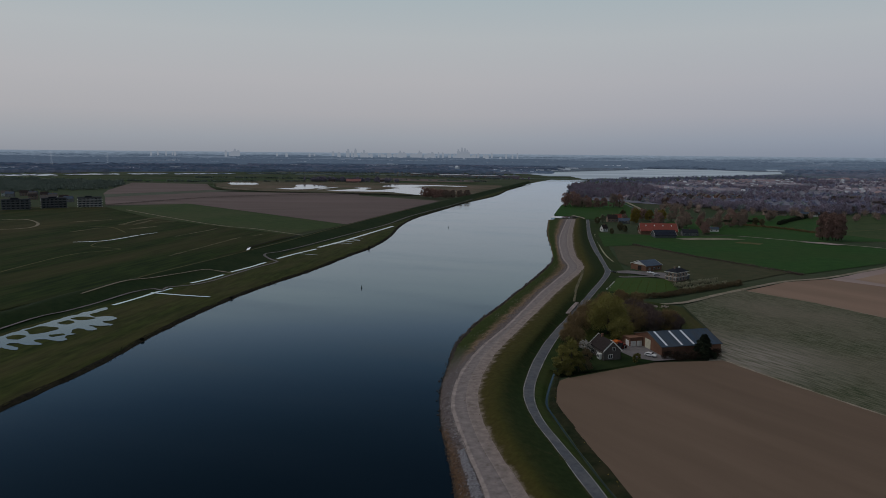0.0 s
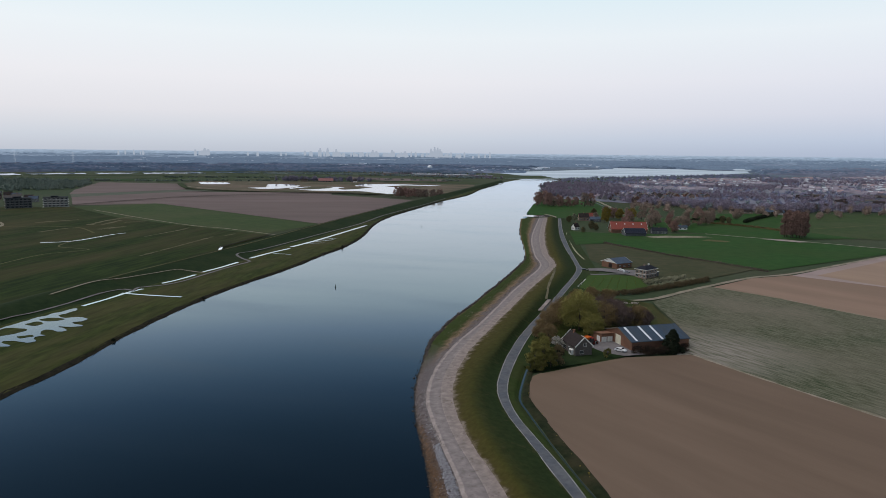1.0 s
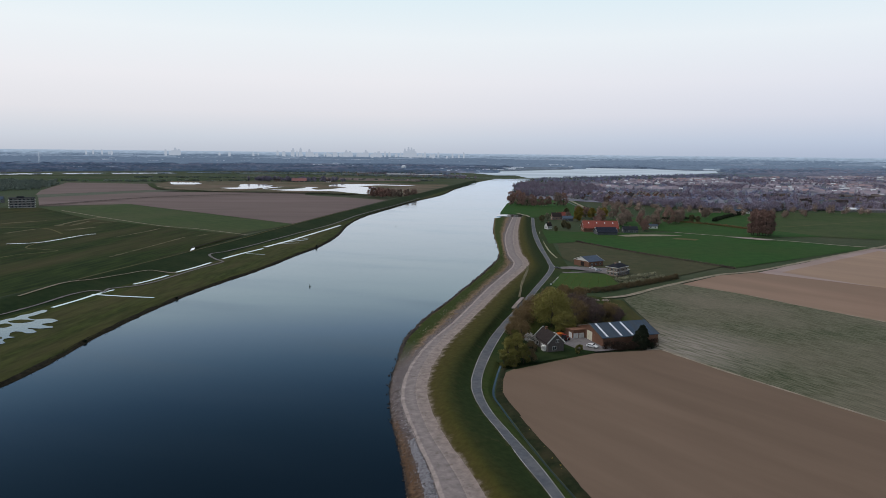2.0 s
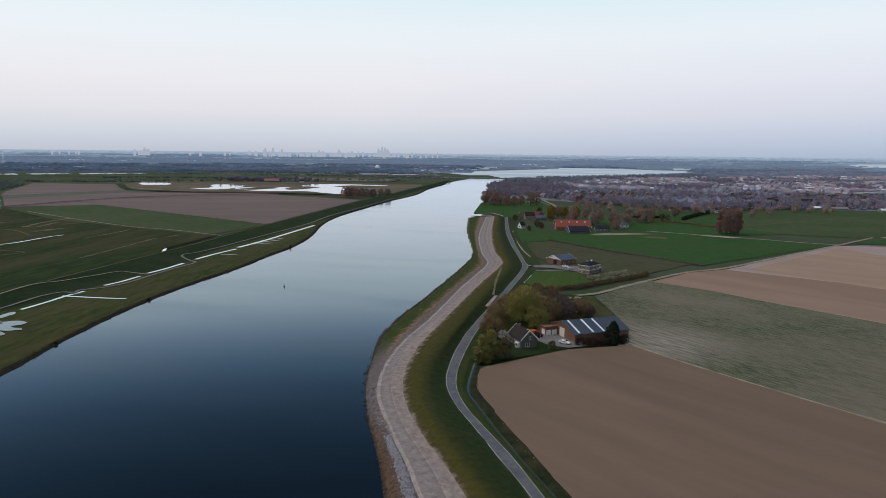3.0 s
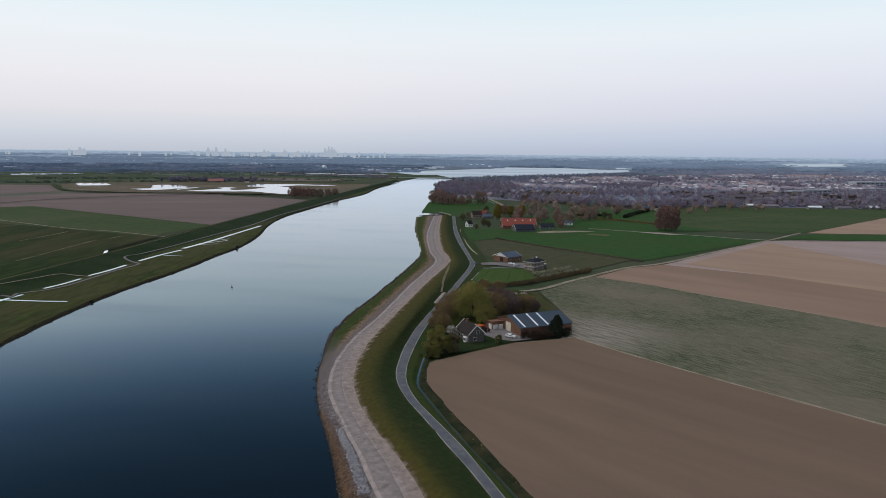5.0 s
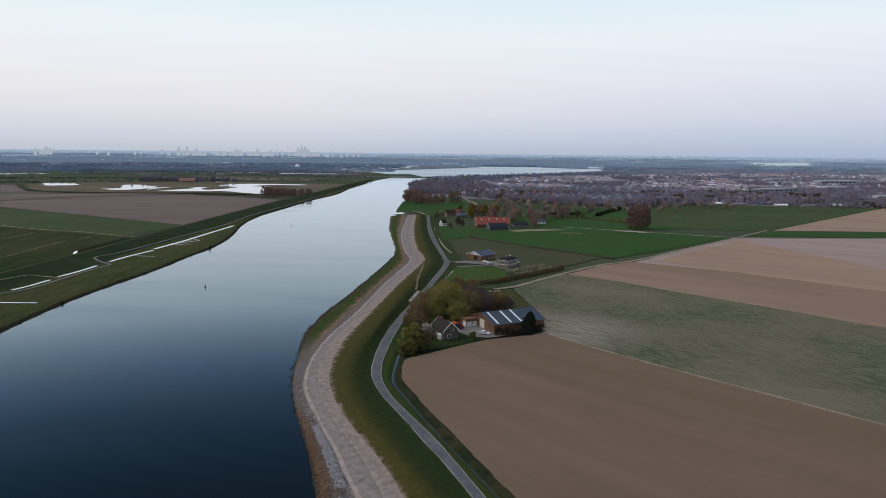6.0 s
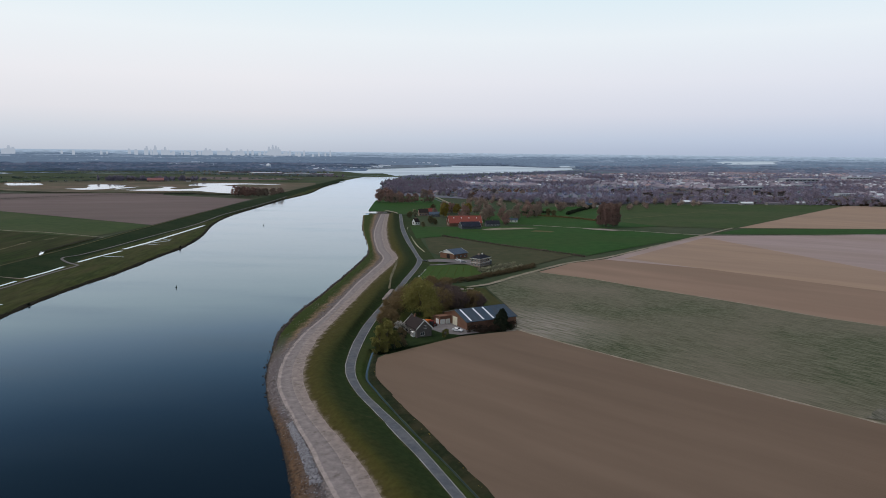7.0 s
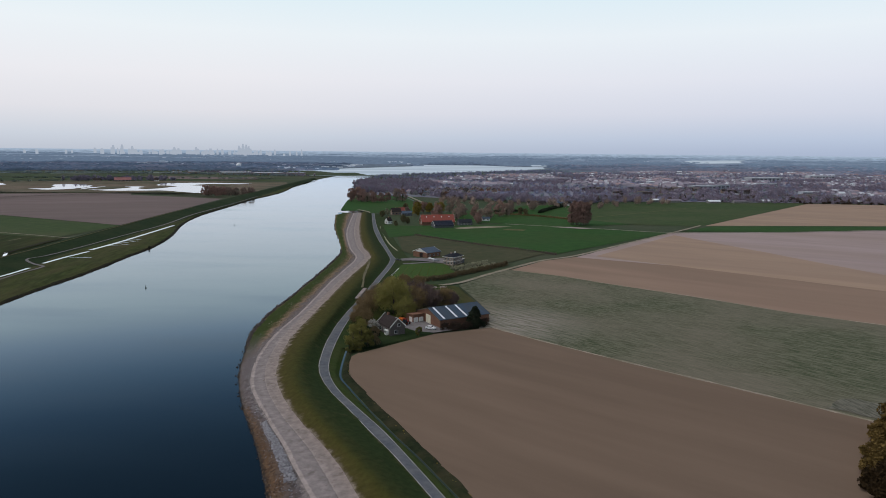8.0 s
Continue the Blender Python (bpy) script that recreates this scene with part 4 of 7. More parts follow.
def gable_roof(parent, L, w, eave, ridge, roof_mat, over=0.4, t=0.22, names=("roof", "roof")):
    """Two roof slabs that meet at the ridge, with overhang."""
    slope = (ridge - eave) / (w / 2)
    out = []
    for k, s in enumerate((0, 1)):
        y0, z0 = (-over, eave - over * slope) if s == 0 else (w + over, eave - over * slope)
        bm = bmesh.new()
        add_prism(bm, [(y0, z0), (w / 2, ridge), (w / 2, ridge + t), (y0, z0 + t)], -over, L + over)
        bmesh.ops.recalc_face_normals(bm, faces=bm.faces)
        out.append(part(names[k], bm, roof_mat, parent))
    return out


def verge_boards(parent, L, w, eave, ridge, material, over=0.4, ends=(0, 1), deep=0.28):
    slope = (ridge - eave) / (w / 2)
    for e in ends:
        x0 = -over - 0.08 if e == 0 else L + over
        for s in (0, 1):
            y0 = -over if s == 0 else w + over
            z0 = eave - over * slope
            bm = bmesh.new()
            add_prism(bm, [(y0, z0 - 0.08), (w / 2, ridge - 0.08), (w / 2, ridge + deep), (y0, z0 + deep)], x0, x0 + 0.08)
            bmesh.ops.recalc_face_normals(bm, faces=bm.faces)
            part("verge_board", bm, material, parent)


def chimney(parent, x, y, z0, z1, material, s=0.35):
    bm = bmesh.new()
    add_box(bm, (x - s, y - s, z0), (x + s, y + s, z1))
    add_box(bm, (x - s - 0.08, y - s - 0.08, z1), (x + s + 0.08, y + s + 0.08, z1 + 0.15))
    bmesh.ops.recalc_face_normals(bm, faces=bm.faces)
    part("chimney", bm, material, parent)


# ---- plants ----


def leaf_cloud(rng, centres, radii, count, size, flat=0.6, thin=1.0):
    """Many small tilted leaf clumps scattered about centres; thin under 1 makes them twigs."""
    n = len(centres)
    pick = rng.integers(0, n, count)
    c, r = np.array(centres)[pick], np.array(radii)[pick]
    d = rng.normal(size=(count, 3))
    d /= np.linalg.norm(d, axis=1)[:, None]
    p = c + d * (r * rng.random(count) ** 0.55)[:, None] * np.array([1, 1, flat + 0.2])
    s = size * (0.5 + rng.random(count))
    u = rng.normal(size=(count, 3))
    if thin < 1:
        u = u * np.array([0.6, 0.6, 1.0]) + d * 0.9
    u /= np.linalg.norm(u, axis=1)[:, None]
    v = np.cross(u, rng.normal(size=(count, 3)))
    v /= np.linalg.norm(v, axis=1)[:, None]
    u, v = u * s[:, None], v * (s * thin)[:, None]
    verts = np.empty((count, 4, 3))
    verts[:, 0], verts[:, 1], verts[:, 2], verts[:, 3] = p - u, p - v * 0.8, p + u, p + v * 0.8
    faces = np.arange(count * 4).reshape(count, 4)
    return verts.reshape(-1, 3), faces


def crown_mesh(name, verts, faces, material, parent, label=""):
    me = bpy.data.meshes.new(name)
    me.from_pydata(verts.tolist(), [], faces.tolist())
    me.materials.append(material)
    ob = new(name, me)
    ob.parent = parent
    return tagged(ob, label)


def tree(name, x, y, z, h, spread, seed, leaf, label, category="tree", leaves=1800, size=0.42, thin=1.0, trunk_h=0.25, clumps=26, group="", top_heavy=0.0, limbs=12):
    """A tapered trunk with limbs and an uneven crown of clumps with gaps."""
    rng = np.random.default_rng(seed)
    t = thing(name, x, y, z, float(rng.random() * 360), label, category, group)
    bm = bmesh.new()
    r = max(0.12, h * 0.02)
    add_tube(bm, (0, 0, -0.3), (0.1, 0, h * trunk_h), r * 1.25, r, 7)
    add_tube(bm, (0.1, 0, h * trunk_h), (0.2, 0.1, h * 0.72), r, r * 0.35, 6)
    centres, radii, arms = [], [], []
    for k in range(clumps):
        a = k * 2.399 + rng.random() * 0.6
        f = rng.random()
        zc = h * (trunk_h + 0.10 + (0.86 - trunk_h) * f)
        rad = spread * (0.35 + 0.65 * rng.random() ** 0.5) * max(0.22, 1 - ((f - 0.42 - top_heavy) / 0.72) ** 2)
        c = (rad * math.cos(a), rad * math.sin(a), zc)
        centres.append(c)
        radii.append(spread * (0.30 + 0.20 * rng.random()))
        if k < limbs:
            base = h * (trunk_h + 0.3 * f)
            arms.append(((0.1, 0, base), (c[0] * 0.8, c[1] * 0.8, zc - 0.1 * h * (1 - f))))
    part("trunk", bm, M["bark"], t)
    for a, b in arms:
        bm = bmesh.new()
        add_tube(bm, a, b, r * 0.42, r * 0.1, 4)
        part("limb", bm, M["bark"], t)
    v, f = leaf_cloud(rng, centres, radii, leaves, size, thin=thin)
    crown_mesh("crown", v, f, leaf, t)
    return t


def conifer(name, x, y, z, h, spread, seed, label):
    rng = np.random.default_rng(seed)
    t = thing(name, x, y, z, 0, label, "tree")
    bm = bmesh.new()
    add_tube(bm, (0, 0, -0.3), (0, 0, h * 0.9), 0.25, 0.05, 6)
    part("trunk", bm, M["bark"], t)
    cs, rs = [], []
    for k in range(110):
        f = rng.random()
        rad = spread * (1 - f) ** 0.65 * rng.random() ** 0.5
        a = k * 2.399
        cs.append((rad * math.cos(a), rad * math.sin(a), h * (0.06 + 0.9 * f)))
        rs.append(0.5 + 0.7 * (1 - f))
    v, f = leaf_cloud(rng, cs, rs, 12000, 0.26)
    crown_mesh("crown", v, f, M["leaf_dark"], t)
    return t


def hedge(name, points, width, height, leaf, label, seed=1, density=26, size=0.22, thin=1.0, category="hedge", z=0.6):
    """A hedge along a line: stems inside and a ragged coat of leaf clumps."""
    rng = np.random.default_rng(seed)
    pts = spline(points, 1.0)
    x0, y0 = pts[0]
    t = thing(name, x0, y0, z, 0, label, category)
    cs, rs = [], []
    bm = bmesh.new()
    for i, p in enumerate(pts):
        hh = height * (0.75 + 0.4 * noise.noise((p.x * 0.3, p.y * 0.3, seed)))
        for k in range(2):
            cs.append((p.x - x0 + rng.normal() * width * 0.18, p.y - y0 + rng.normal() * width * 0.18, hh * (0.3 + 0.4 * k)))
            rs.append(max(width * 0.42, hh * 0.3))
        if i % 2 == 0:
            add_tube(bm, (p.x - x0, p.y - y0, -0.3), (p.x - x0 + 0.2, p.y - y0, hh * 0.7), 0.09, 0.03, 4)
    tagged(part("stem", bm, M["bark"], t), kind="stuff")
    v, f = leaf_cloud(rng, cs, rs, int(len(pts) * density), size, thin=thin)
    crown_mesh("foliage", v, f, leaf, t)
    return t


# ---- the farm beside the road ----
FZ = 0.8


def turn_of(az):
    return 90.0 - az


patch("farm_lawn", [(-35.4, 217.5), (-25, 228), (-6.5, 246.5), (-14, 250), (-24, 262), (-32, 262), (-40, 246), (-38.5, 226)], 0.9, M["left_dike"], "dark green farm lawn at the field corner", 0.5)
patch("farm_yard", [(-14, 249), (-6.5, 247.2), (1, 252), (6, 262), (6, 276), (-6, 280), (-22, 272), (-26, 262)], 0.92, M["paving"], "grey paved farm yard", 0.6)
patch("garden", [(-42, 262), (-26, 263), (-22, 273), (-6, 281), (16, 284), (12, 303), (2, 345), (-14, 352), (-32, 352), (-37, 320), (-41, 290)], 0.86, M["bank_grass"], "shaded grass under the farm trees", 0.6)


def build_barn():
    L, w, eave, ridge = 25.1, 20.2, 3.6, 6.7
    b = thing("barn", -4.3, 255.0, FZ, turn_of(56.7), "long brick barn with grey sheet roof and white roof lights", "barn")
    gable_body(b, L, w, eave, ridge, M["brick"])
    roofs = gable_roof(b, L, w, eave, ridge, M["roof_sheet"], 0.45, 0.18)
    slope = (ridge - eave) / (w / 2)
    for u in (0.05, 0.30, 0.50):
        x0 = L * u + 0.6
        bm = bmesh.new()
        add_prism(bm, [(0.3, eave + 0.3 * slope + 0.19), (w / 2 - 0.3, ridge - 0.3 * slope + 0.19), (w / 2 - 0.3, ridge - 0.3 * slope + 0.27), (0.3, eave + 0.3 * slope + 0.27)], x0, x0 + 0.85)
        bmesh.ops.recalc_face_normals(bm, faces=bm.faces)
        part("roof_light", bm, M["roof_light"], b, "white translucent roof light strip")
    # sheet seams
    for k in range(1, 22):
        x0 = L * k / 22
        bm = bmesh.new()
        add_prism(bm, [(-0.4, eave - 0.4 * slope + 0.17), (w / 2, ridge + 0.17), (w / 2, ridge + 0.22), (-0.4, eave - 0.4 * slope + 0.22)], x0, x0 + 0.09)
        bmesh.ops.recalc_face_normals(bm, faces=bm.faces)
        part("seam", bm, M["roof_sheet"], b)
    bm = bmesh.new()
    add_prism(bm, [(w / 2 - 0.35, ridge + 0.1), (w / 2, ridge + 0.3), (w / 2 + 0.35, ridge + 0.1)], -0.5, L + 0.5)
    bmesh.ops.recalc_face_normals(bm, faces=bm.faces)
    part("ridge_cap", bm, M["roof_sheet"], b)
    sm = side_matrix("left", L, w)
    door(b, sm, w * 0.50, 4.0, 3.9, M["cream"])
    verge_boards(b, L, w, eave, ridge, M["timber"], 0.45)
    # lean-to at the far corner of the gable, with white doors
    bm = bmesh.new()
    add_prism(bm, [(w * 0.68, -0.5), (w + 1.5, -0.5), (w + 1.5, 2.6), (w * 0.68, 3.6)], -5.5, -0.02)
    bmesh.ops.recalc_face_normals(bm, faces=bm.faces)
    annex = part("annex", bm, M["brick"], b, "brick lean-to with white doors")
    bm = bmesh.new()
    add_prism(bm, [(w * 0.68 - 0.3, 3.62), (w + 1.8, 2.55), (w + 1.8, 2.72), (w * 0.68 - 0.3, 3.8)], -5.8, -0.05)
    bmesh.ops.recalc_face_normals(bm, faces=bm.faces)
    part("roof", bm, M["brick"], annex)
    m = Matrix.Translation((0, w * 0.68, 0)) @ side_matrix("front", L, w)
    for k in range(2):
        door(annex, m, -4.2 + 2.6 * k, 2.2, 2.3, M["white"])
    m = Matrix.Translation((-5.5, w * 0.68, 0)) @ side_matrix("left", L, w)
    door(annex, m, 2.2, 2.6, 2.3, M["white"])
    return b


build_barn()


def build_farmhouse():
    L, w, eave, ridge = 11.0, 6.8, 3.7, 6.9
    b = thing("farmhouse", -18.3, 244.7, FZ, turn_of(-33.6), "small brick farmhouse with dark tiled roof and white trim", "house")
    gable_body(b, L, w, eave, ridge, M["brick_dark"])
    gable_roof(b, L, w, eave, ridge, M["tile_dark"], 0.35, 0.2)
    verge_boards(b, L, w, eave, ridge, M["white"], 0.35, deep=0.5)
    sm = side_matrix("left", L, w)
    window(b, sm, w * 0.60, 0.9, 1.5, 1.3, M["white"])
    window(b, sm, w * 0.42, 3.6, 1.1, 1.2, M["white"])
    sm = side_matrix("back", L, w)
    for u, wd in ((2.0, 1.6), (5.0, 1.4), (8.5, 1.6)):
        window(b, sm, u, 0.9, wd, 1.4, M["white"])
    # white bay at the garden side and a pale terrace
    bm = bmesh.new()
    add_box(bm, (1.4, w, -0.4), (3.6, w + 0.9, 2.2))
    eased(bm, 0.05)
    bay = part("bay", bm, M["white"], b, "white bay window")
    m = Matrix.Translation((0, 0.9, 0)) @ side_matrix("back", L, w)
    for u in (2.0, 2.9):
        window(bay, m, u, 0.8, 0.6, 1.1, M["white"], bars=0)
    bm = bmesh.new()
    add_box(bm, (-1.0, -0.8, -0.3), (-0.05, w + 0.5, 0.18))
    part("terrace", bm, M["berm_edge"], b, "pale stone terrace")
    chimney(b, L * 0.75, w / 2, ridge - 0.6, ridge + 0.9, M["brick"])
    # dormer on the near slope
    bm = bmesh.new()
    add_box(bm, (5.5, 0.4, 4.2), (7.6, 2.0, 5.6))
    bmesh.ops.recalc_face_normals(bm, faces=bm.faces)
    part("dormer", bm, M["white"], b, "white dormer")
    return b


build_farmhouse()


def build_car(name, x, y, z, turn, paint, label, van=False, group=""):
    c = thing(name, x, y, z, turn, label, "van" if van else "car", group)
    l, w = (5.2, 2.0) if van else (4.4, 1.8)
    top = 1.95 if van else 1.45
    prof = [(-l / 2, 0.35), (l / 2, 0.35), (l / 2, 0.85), (l / 2 - 0.9, 1.02), (l / 2 - 1.7, top), (-l / 2 + (0.15 if van else 0.9), top), (-l / 2, 1.0 if not van else 1.5)]
    bm = bmesh.new()
    rot = Matrix(((0, 1, 0, 0), (1, 0, 0, 0), (0, 0, 1, 0), (0, 0, 0, 1)))
    add_prism(bm, prof, -w / 2, w / 2, rot)
    eased(bm, 0.07)
    body = part("body", bm, paint, c)
    for s in (-1, 1):
        bm = bmesh.new()
        add_prism(bm, [(l / 2 - 1.75, 1.05), (l / 2 - 1.15, 1.05), (l / 2 - 1.75, top - 0.12), (-l / 2 + (2.2 if van else 1.0), top - 0.12), (-l / 2 + (2.2 if van else 0.6), 1.05)][::-1],
                  s * w / 2 - 0.01, s * w / 2 + 0.012, rot)
        bmesh.ops.recalc_face_normals(bm, faces=bm.faces)
        part("window", bm, M["glass"], body)
        for u in (-1, 1):
            bm = bmesh.new()
            add_tube(bm, (u * l * 0.32, s * (w / 2 - 0.2), 0.33), (u * l * 0.32, s * (w / 2 + 0.02), 0.33), 0.34, 0.34, 12)
            wheel = part("wheel", bm, M["tyre"], c)
            bm = bmesh.new()
            add_tube(bm, (u * l * 0.32, s * (w / 2), 0.33), (u * l * 0.32, s * (w / 2 + 0.03), 0.33), 0.2, 0.18, 10)
            part("rim", bm, M["steel"], wheel)
    bm = bmesh.new()
    m = Matrix.Translation((l / 2 - 1.3, 0, 1.22 + 0.04)) @ pose(0, 0, 0, 0, 50 if not van else 52, 0)
    add_box(bm, (-0.42, -w / 2 + 0.12, -0.012), (0.42, w / 2 - 0.12, 0.012), m)
    bmesh.ops.recalc_face_normals(bm, faces=bm.faces)
    part("windscreen", bm, M["glass"], body)
    for s in (-1, 1):
        bm = bmesh.new()
        add_box(bm, (l / 2 - 0.02, s * 0.6 - 0.18, 0.65), (l / 2 + 0.03, s * 0.6 + 0.18, 0.82))
        part("headlight", bm, M["roof_light"], body)
    return c


build_car("parked_car", -8.2, 252.8, 0.94, -22, M["car_white"], "white car with dark windows parked before the barn door")


def build_tractor(name, x, y, turn, paint, label):
    c = thing(name, x, y, 0.94, turn, label, "tractor")
    bm = bmesh.new()
    add_box(bm, (-0.2, -0.45, 0.9), (1.9, 0.45, 1.65))
    eased(bm, 0.12)
    part("bonnet", bm, paint, c)
    bm = bmesh.new()
    add_box(bm, (-1.6, -0.7, 1.0), (-0.2, 0.7, 2.6))
    eased(bm, 0.1)
    cab = part("cab", bm, M["glass"], c)
    bm = bmesh.new()
    add_box(bm, (-1.75, -0.85, 2.6), (-0.1, 0.85, 2.75))
    eased(bm, 0.04)
    part("cab_roof", bm, paint, cab)
    for u, r, wd in ((-1.2, 0.85, 0.5), (1.4, 0.55, 0.35)):
        for s in (-1, 1):
            bm = bmesh.new()
            add_tube(bm, (u, s * 0.75, r), (u, s * (0.75 + wd), r), r, r, 16)
            wheel = part("wheel", bm, M["tyre"], c)
            bm = bmesh.new()
            add_tube(bm, (u, s * 0.9, r), (u, s * (0.78 + wd), r), r * 0.5, r * 0.5, 12)
            part("rim", bm, paint, wheel)
    return c


build_tractor("tractor", -19.2, 259.8, 60, M["red_dark"], "dark red tractor parked in the yard")


def build_trailer():
    c = thing("farm_trailer", -22.3, 261.0, 0.94, 62, "orange farm trailer parked behind the house", "trailer")
    bm = bmesh.new()
    add_box(bm, (-2.4, -1.2, 0.9), (2.4, 1.2, 1.05))
    for lo, hi in (((-2.4, -1.2, 1.05), (2.4, -1.1, 2.3)), ((-2.4, 1.1, 1.05), (2.4, 1.2, 2.3)), ((-2.4, -1.1, 1.05), (-2.3, 1.1, 2.3)), ((2.3, -1.1, 1.05), (2.4, 1.1, 2.3))):
        add_box(bm, lo, hi)
    bmesh.ops.recalc_face_normals(bm, faces=bm.faces)
    part("box", bm, M["orange"], c)
    bm = bmesh.new()
    for lo in range(7):
        add_box(bm, (-2.2 + 0.64 * lo, -1.0, 1.05), (-1.62 + 0.64 * lo, 1.0, 2.0 + 0.12 * (lo % 3)))
    bmesh.ops.recalc_face_normals(bm, faces=bm.faces)
    part("load", bm, M["orange"], c)
    for u in (-1.2, 0.2):
        for s in (-1, 1):
            bm = bmesh.new()
            add_tube(bm, (u, s * 0.95, 0.5), (u, s * 1.25, 0.5), 0.5, 0.5, 14)
            part("wheel", bm, M["tyre"], c)
    bm = bmesh.new()
    add_tube(bm, (2.4, 0, 0.95), (4.0, 0, 0.7), 0.08, 0.06, 6)
    part("drawbar", bm, M["steel"], c)


build_trailer()

tree("willow", -27.0, 279.5, 0.7, 16.8, 7.6, 11, M["leaf_olive"], "large round willow in yellow-green spring leaf", leaves=24000, size=0.16, clumps=60, trunk_h=0.12)
tree("willow", -21.0, 272.5, 0.7, 9.0, 4.6, 12, M["leaf_olive"], "lower yellow-green willow behind the farmhouse", leaves=8000, size=0.17, clumps=30, trunk_h=0.10)
for i, (x, y, h, sp_, leaf) in enumerate([(-36.0, 222.5, 9.6, 2.5, "leaf_olive"), (-33.0, 225.0, 11.0, 2.9, "leaf_olive"), (-34.8, 230.5, 10.6, 3.0, "leaf_green"), (-30.6, 224.6, 7.2, 2.4, "leaf_green"),
                                          (-28.6, 229.0, 7.6, 2.6, "hedge_brown"), (-37.8, 236.5, 6.5, 2.6, "leaf_green"), (-36.6, 219.2, 4.4, 1.7, "leaf_green"), (-33.2, 220.0, 4.0, 1.8, "leaf_green")]):
    tree("roadside_tree", x, y, 0.7, h, sp_, 13 + 50 * i, M[leaf], "olive-green spring tree at the field corner", leaves=int(620 * h), size=0.14, clumps=26, trunk_h=0.04, group="field corner trees", top_heavy=-0.12)
tree("blossom_tree", -31.5, 247.5, 0.7, 5.2, 2.3, 15, M["leaf_white"], "small tree in white blossom beside the farmhouse", leaves=700, size=0.22, clumps=18)
tree("garden_shrub", -12.5, 243.4, 0.7, 3.6, 1.5, 16, M["leaf_green"], "small green garden shrub by the terrace", "shrub", leaves=600, size=0.22, clumps=14, trunk_h=0.05)
conifer("conifer", 10.4, 259.2, 0.7, 9.4, 4.1, 17, "dark conical evergreen tree beside the barn")
hedge("shrub_row", [(-3.0, 252.6), (0.5, 252.6), (5, 255.0), (10.5, 258.6), (15.5, 262.2)], 3.2, 4.0, M["shrub_dark"], "dark brown bare shrubs along the barn wall", 18, 420, 0.34, 0.2, "shrub")
hedge("garden_hedge", [(-28.8, 240.5), (-30.5, 246), (-29.5, 254)], 2.0, 2.6, M["leaf_dark"], "dark evergreen hedge beside the farmhouse", 19, 90, 0.26)
bare = [(-40.5, 262, 7.5, 3.4), (-39.5, 270, 9, 3.8), (-39.0, 279, 9.5, 4.2), (-38.5, 288, 9, 4.0), (-37.2, 297, 10, 4.4), (-35.0, 306, 9, 4.2), (-33.5, 316, 9, 4.0),
        (-34.0, 327, 8, 3.6), (-30.0, 300, 10, 4.6), (-36.0, 255, 8, 3.2), (-26, 312, 9, 4.4), (-25, 330, 8, 4.0), (-28, 341, 7, 3.6), (-20, 345, 6, 3.2)]
for i, (x, y, h, s) in enumerate(bare):
    tree("bare_tree", x, y, 0.7, h, s, 40 + i, M["twig"], "bare brown deciduous tree among the farm thicket", leaves=5200, size=0.62, thin=0.06, clumps=40, trunk_h=0.06, group="bare farm trees")
dark = [(-17, 287, 12, 4.8), (-14, 294, 12, 4.6), (-9, 290, 10, 4.2), (-4.5, 293, 9.5, 4.0), (-0.5, 295, 7.5, 3.4), (-12, 303, 9, 4.2), (-2, 303, 7, 3.4), (-19, 297, 12, 4.6)]
for i, (x, y, h, s) in enumerate(dark):
    tree("dark_tree", x, y, 0.7, h, s, 70 + i, M["twig_dark"] if i % 3 else M["twig"], "dark leafless tree behind the barn", leaves=5600, size=0.62, thin=0.07, clumps=40, trunk_h=0.05, group="dark farm trees")
# pale rubble and sheets at the track's end
for i, (x, y, s, r) in enumerate([(-16, 344, 3.5, 20), (-11, 341, 2.6, 50), (-6.5, 342.5, 3.0, 10)]):
    t = thing("rubble_heap", x, y, 0.75, r, "pale heap of rubble at the end of the track", "rubble heap", "rubble heaps")
    rng = np.random.default_rng(300 + i)
    bm = bmesh.new()
    for k in range(26):
        q = Vector((rng.normal() * s * 0.4, rng.normal() * s * 0.25, 0.0))
        h = max(0.15, 0.9 - q.length * 0.25)
        m = Matrix.Translation((q.x, q.y, h * 0.5)) @ pose(0, 0, 0, rng.random() * 40, rng.random() * 40, rng.random() * 360)
        add_box(bm, (-0.3, -0.2, -h * 0.6), (0.35, 0.25, h * 0.5), m)
    bmesh.ops.recalc_face_normals(bm, faces=bm.faces)
    tagged(part("rubble", bm, M["berm_edge"], t), kind="stuff")

# track between the fields, and the pale field edges
ribbon("farm_track", [(-14, 346), (2, 357), (18, 383), (34, 408), (59, 444), (86, 469), (133, 533), (203, 628), (252, 697)], 3.2, 0.68, M["verge"], "pale dirt track between the fields", wobble=0.25)
ribbon("field_margin", [(18, 258), (37, 238.4), (63, 214.3), (93, 188), (122, 162.5)], 1.3, 0.64, M["verge"], "pale dry margin between two fields", wobble=0.8)
ribbon("field_margin", [(33, 404), (66, 383), (94, 357), (131, 326), (161, 297), (193, 275)], 1.0, 0.60, M["verge"], "pale dry margin between two fields", wobble=0.8)
ribbon("field_ditch", [(-32.5, 217.6), (-8, 245)], 0.7, 0.64, M["dike_inner"], "grass margin of the field")

# ---- the villa and its shed ----


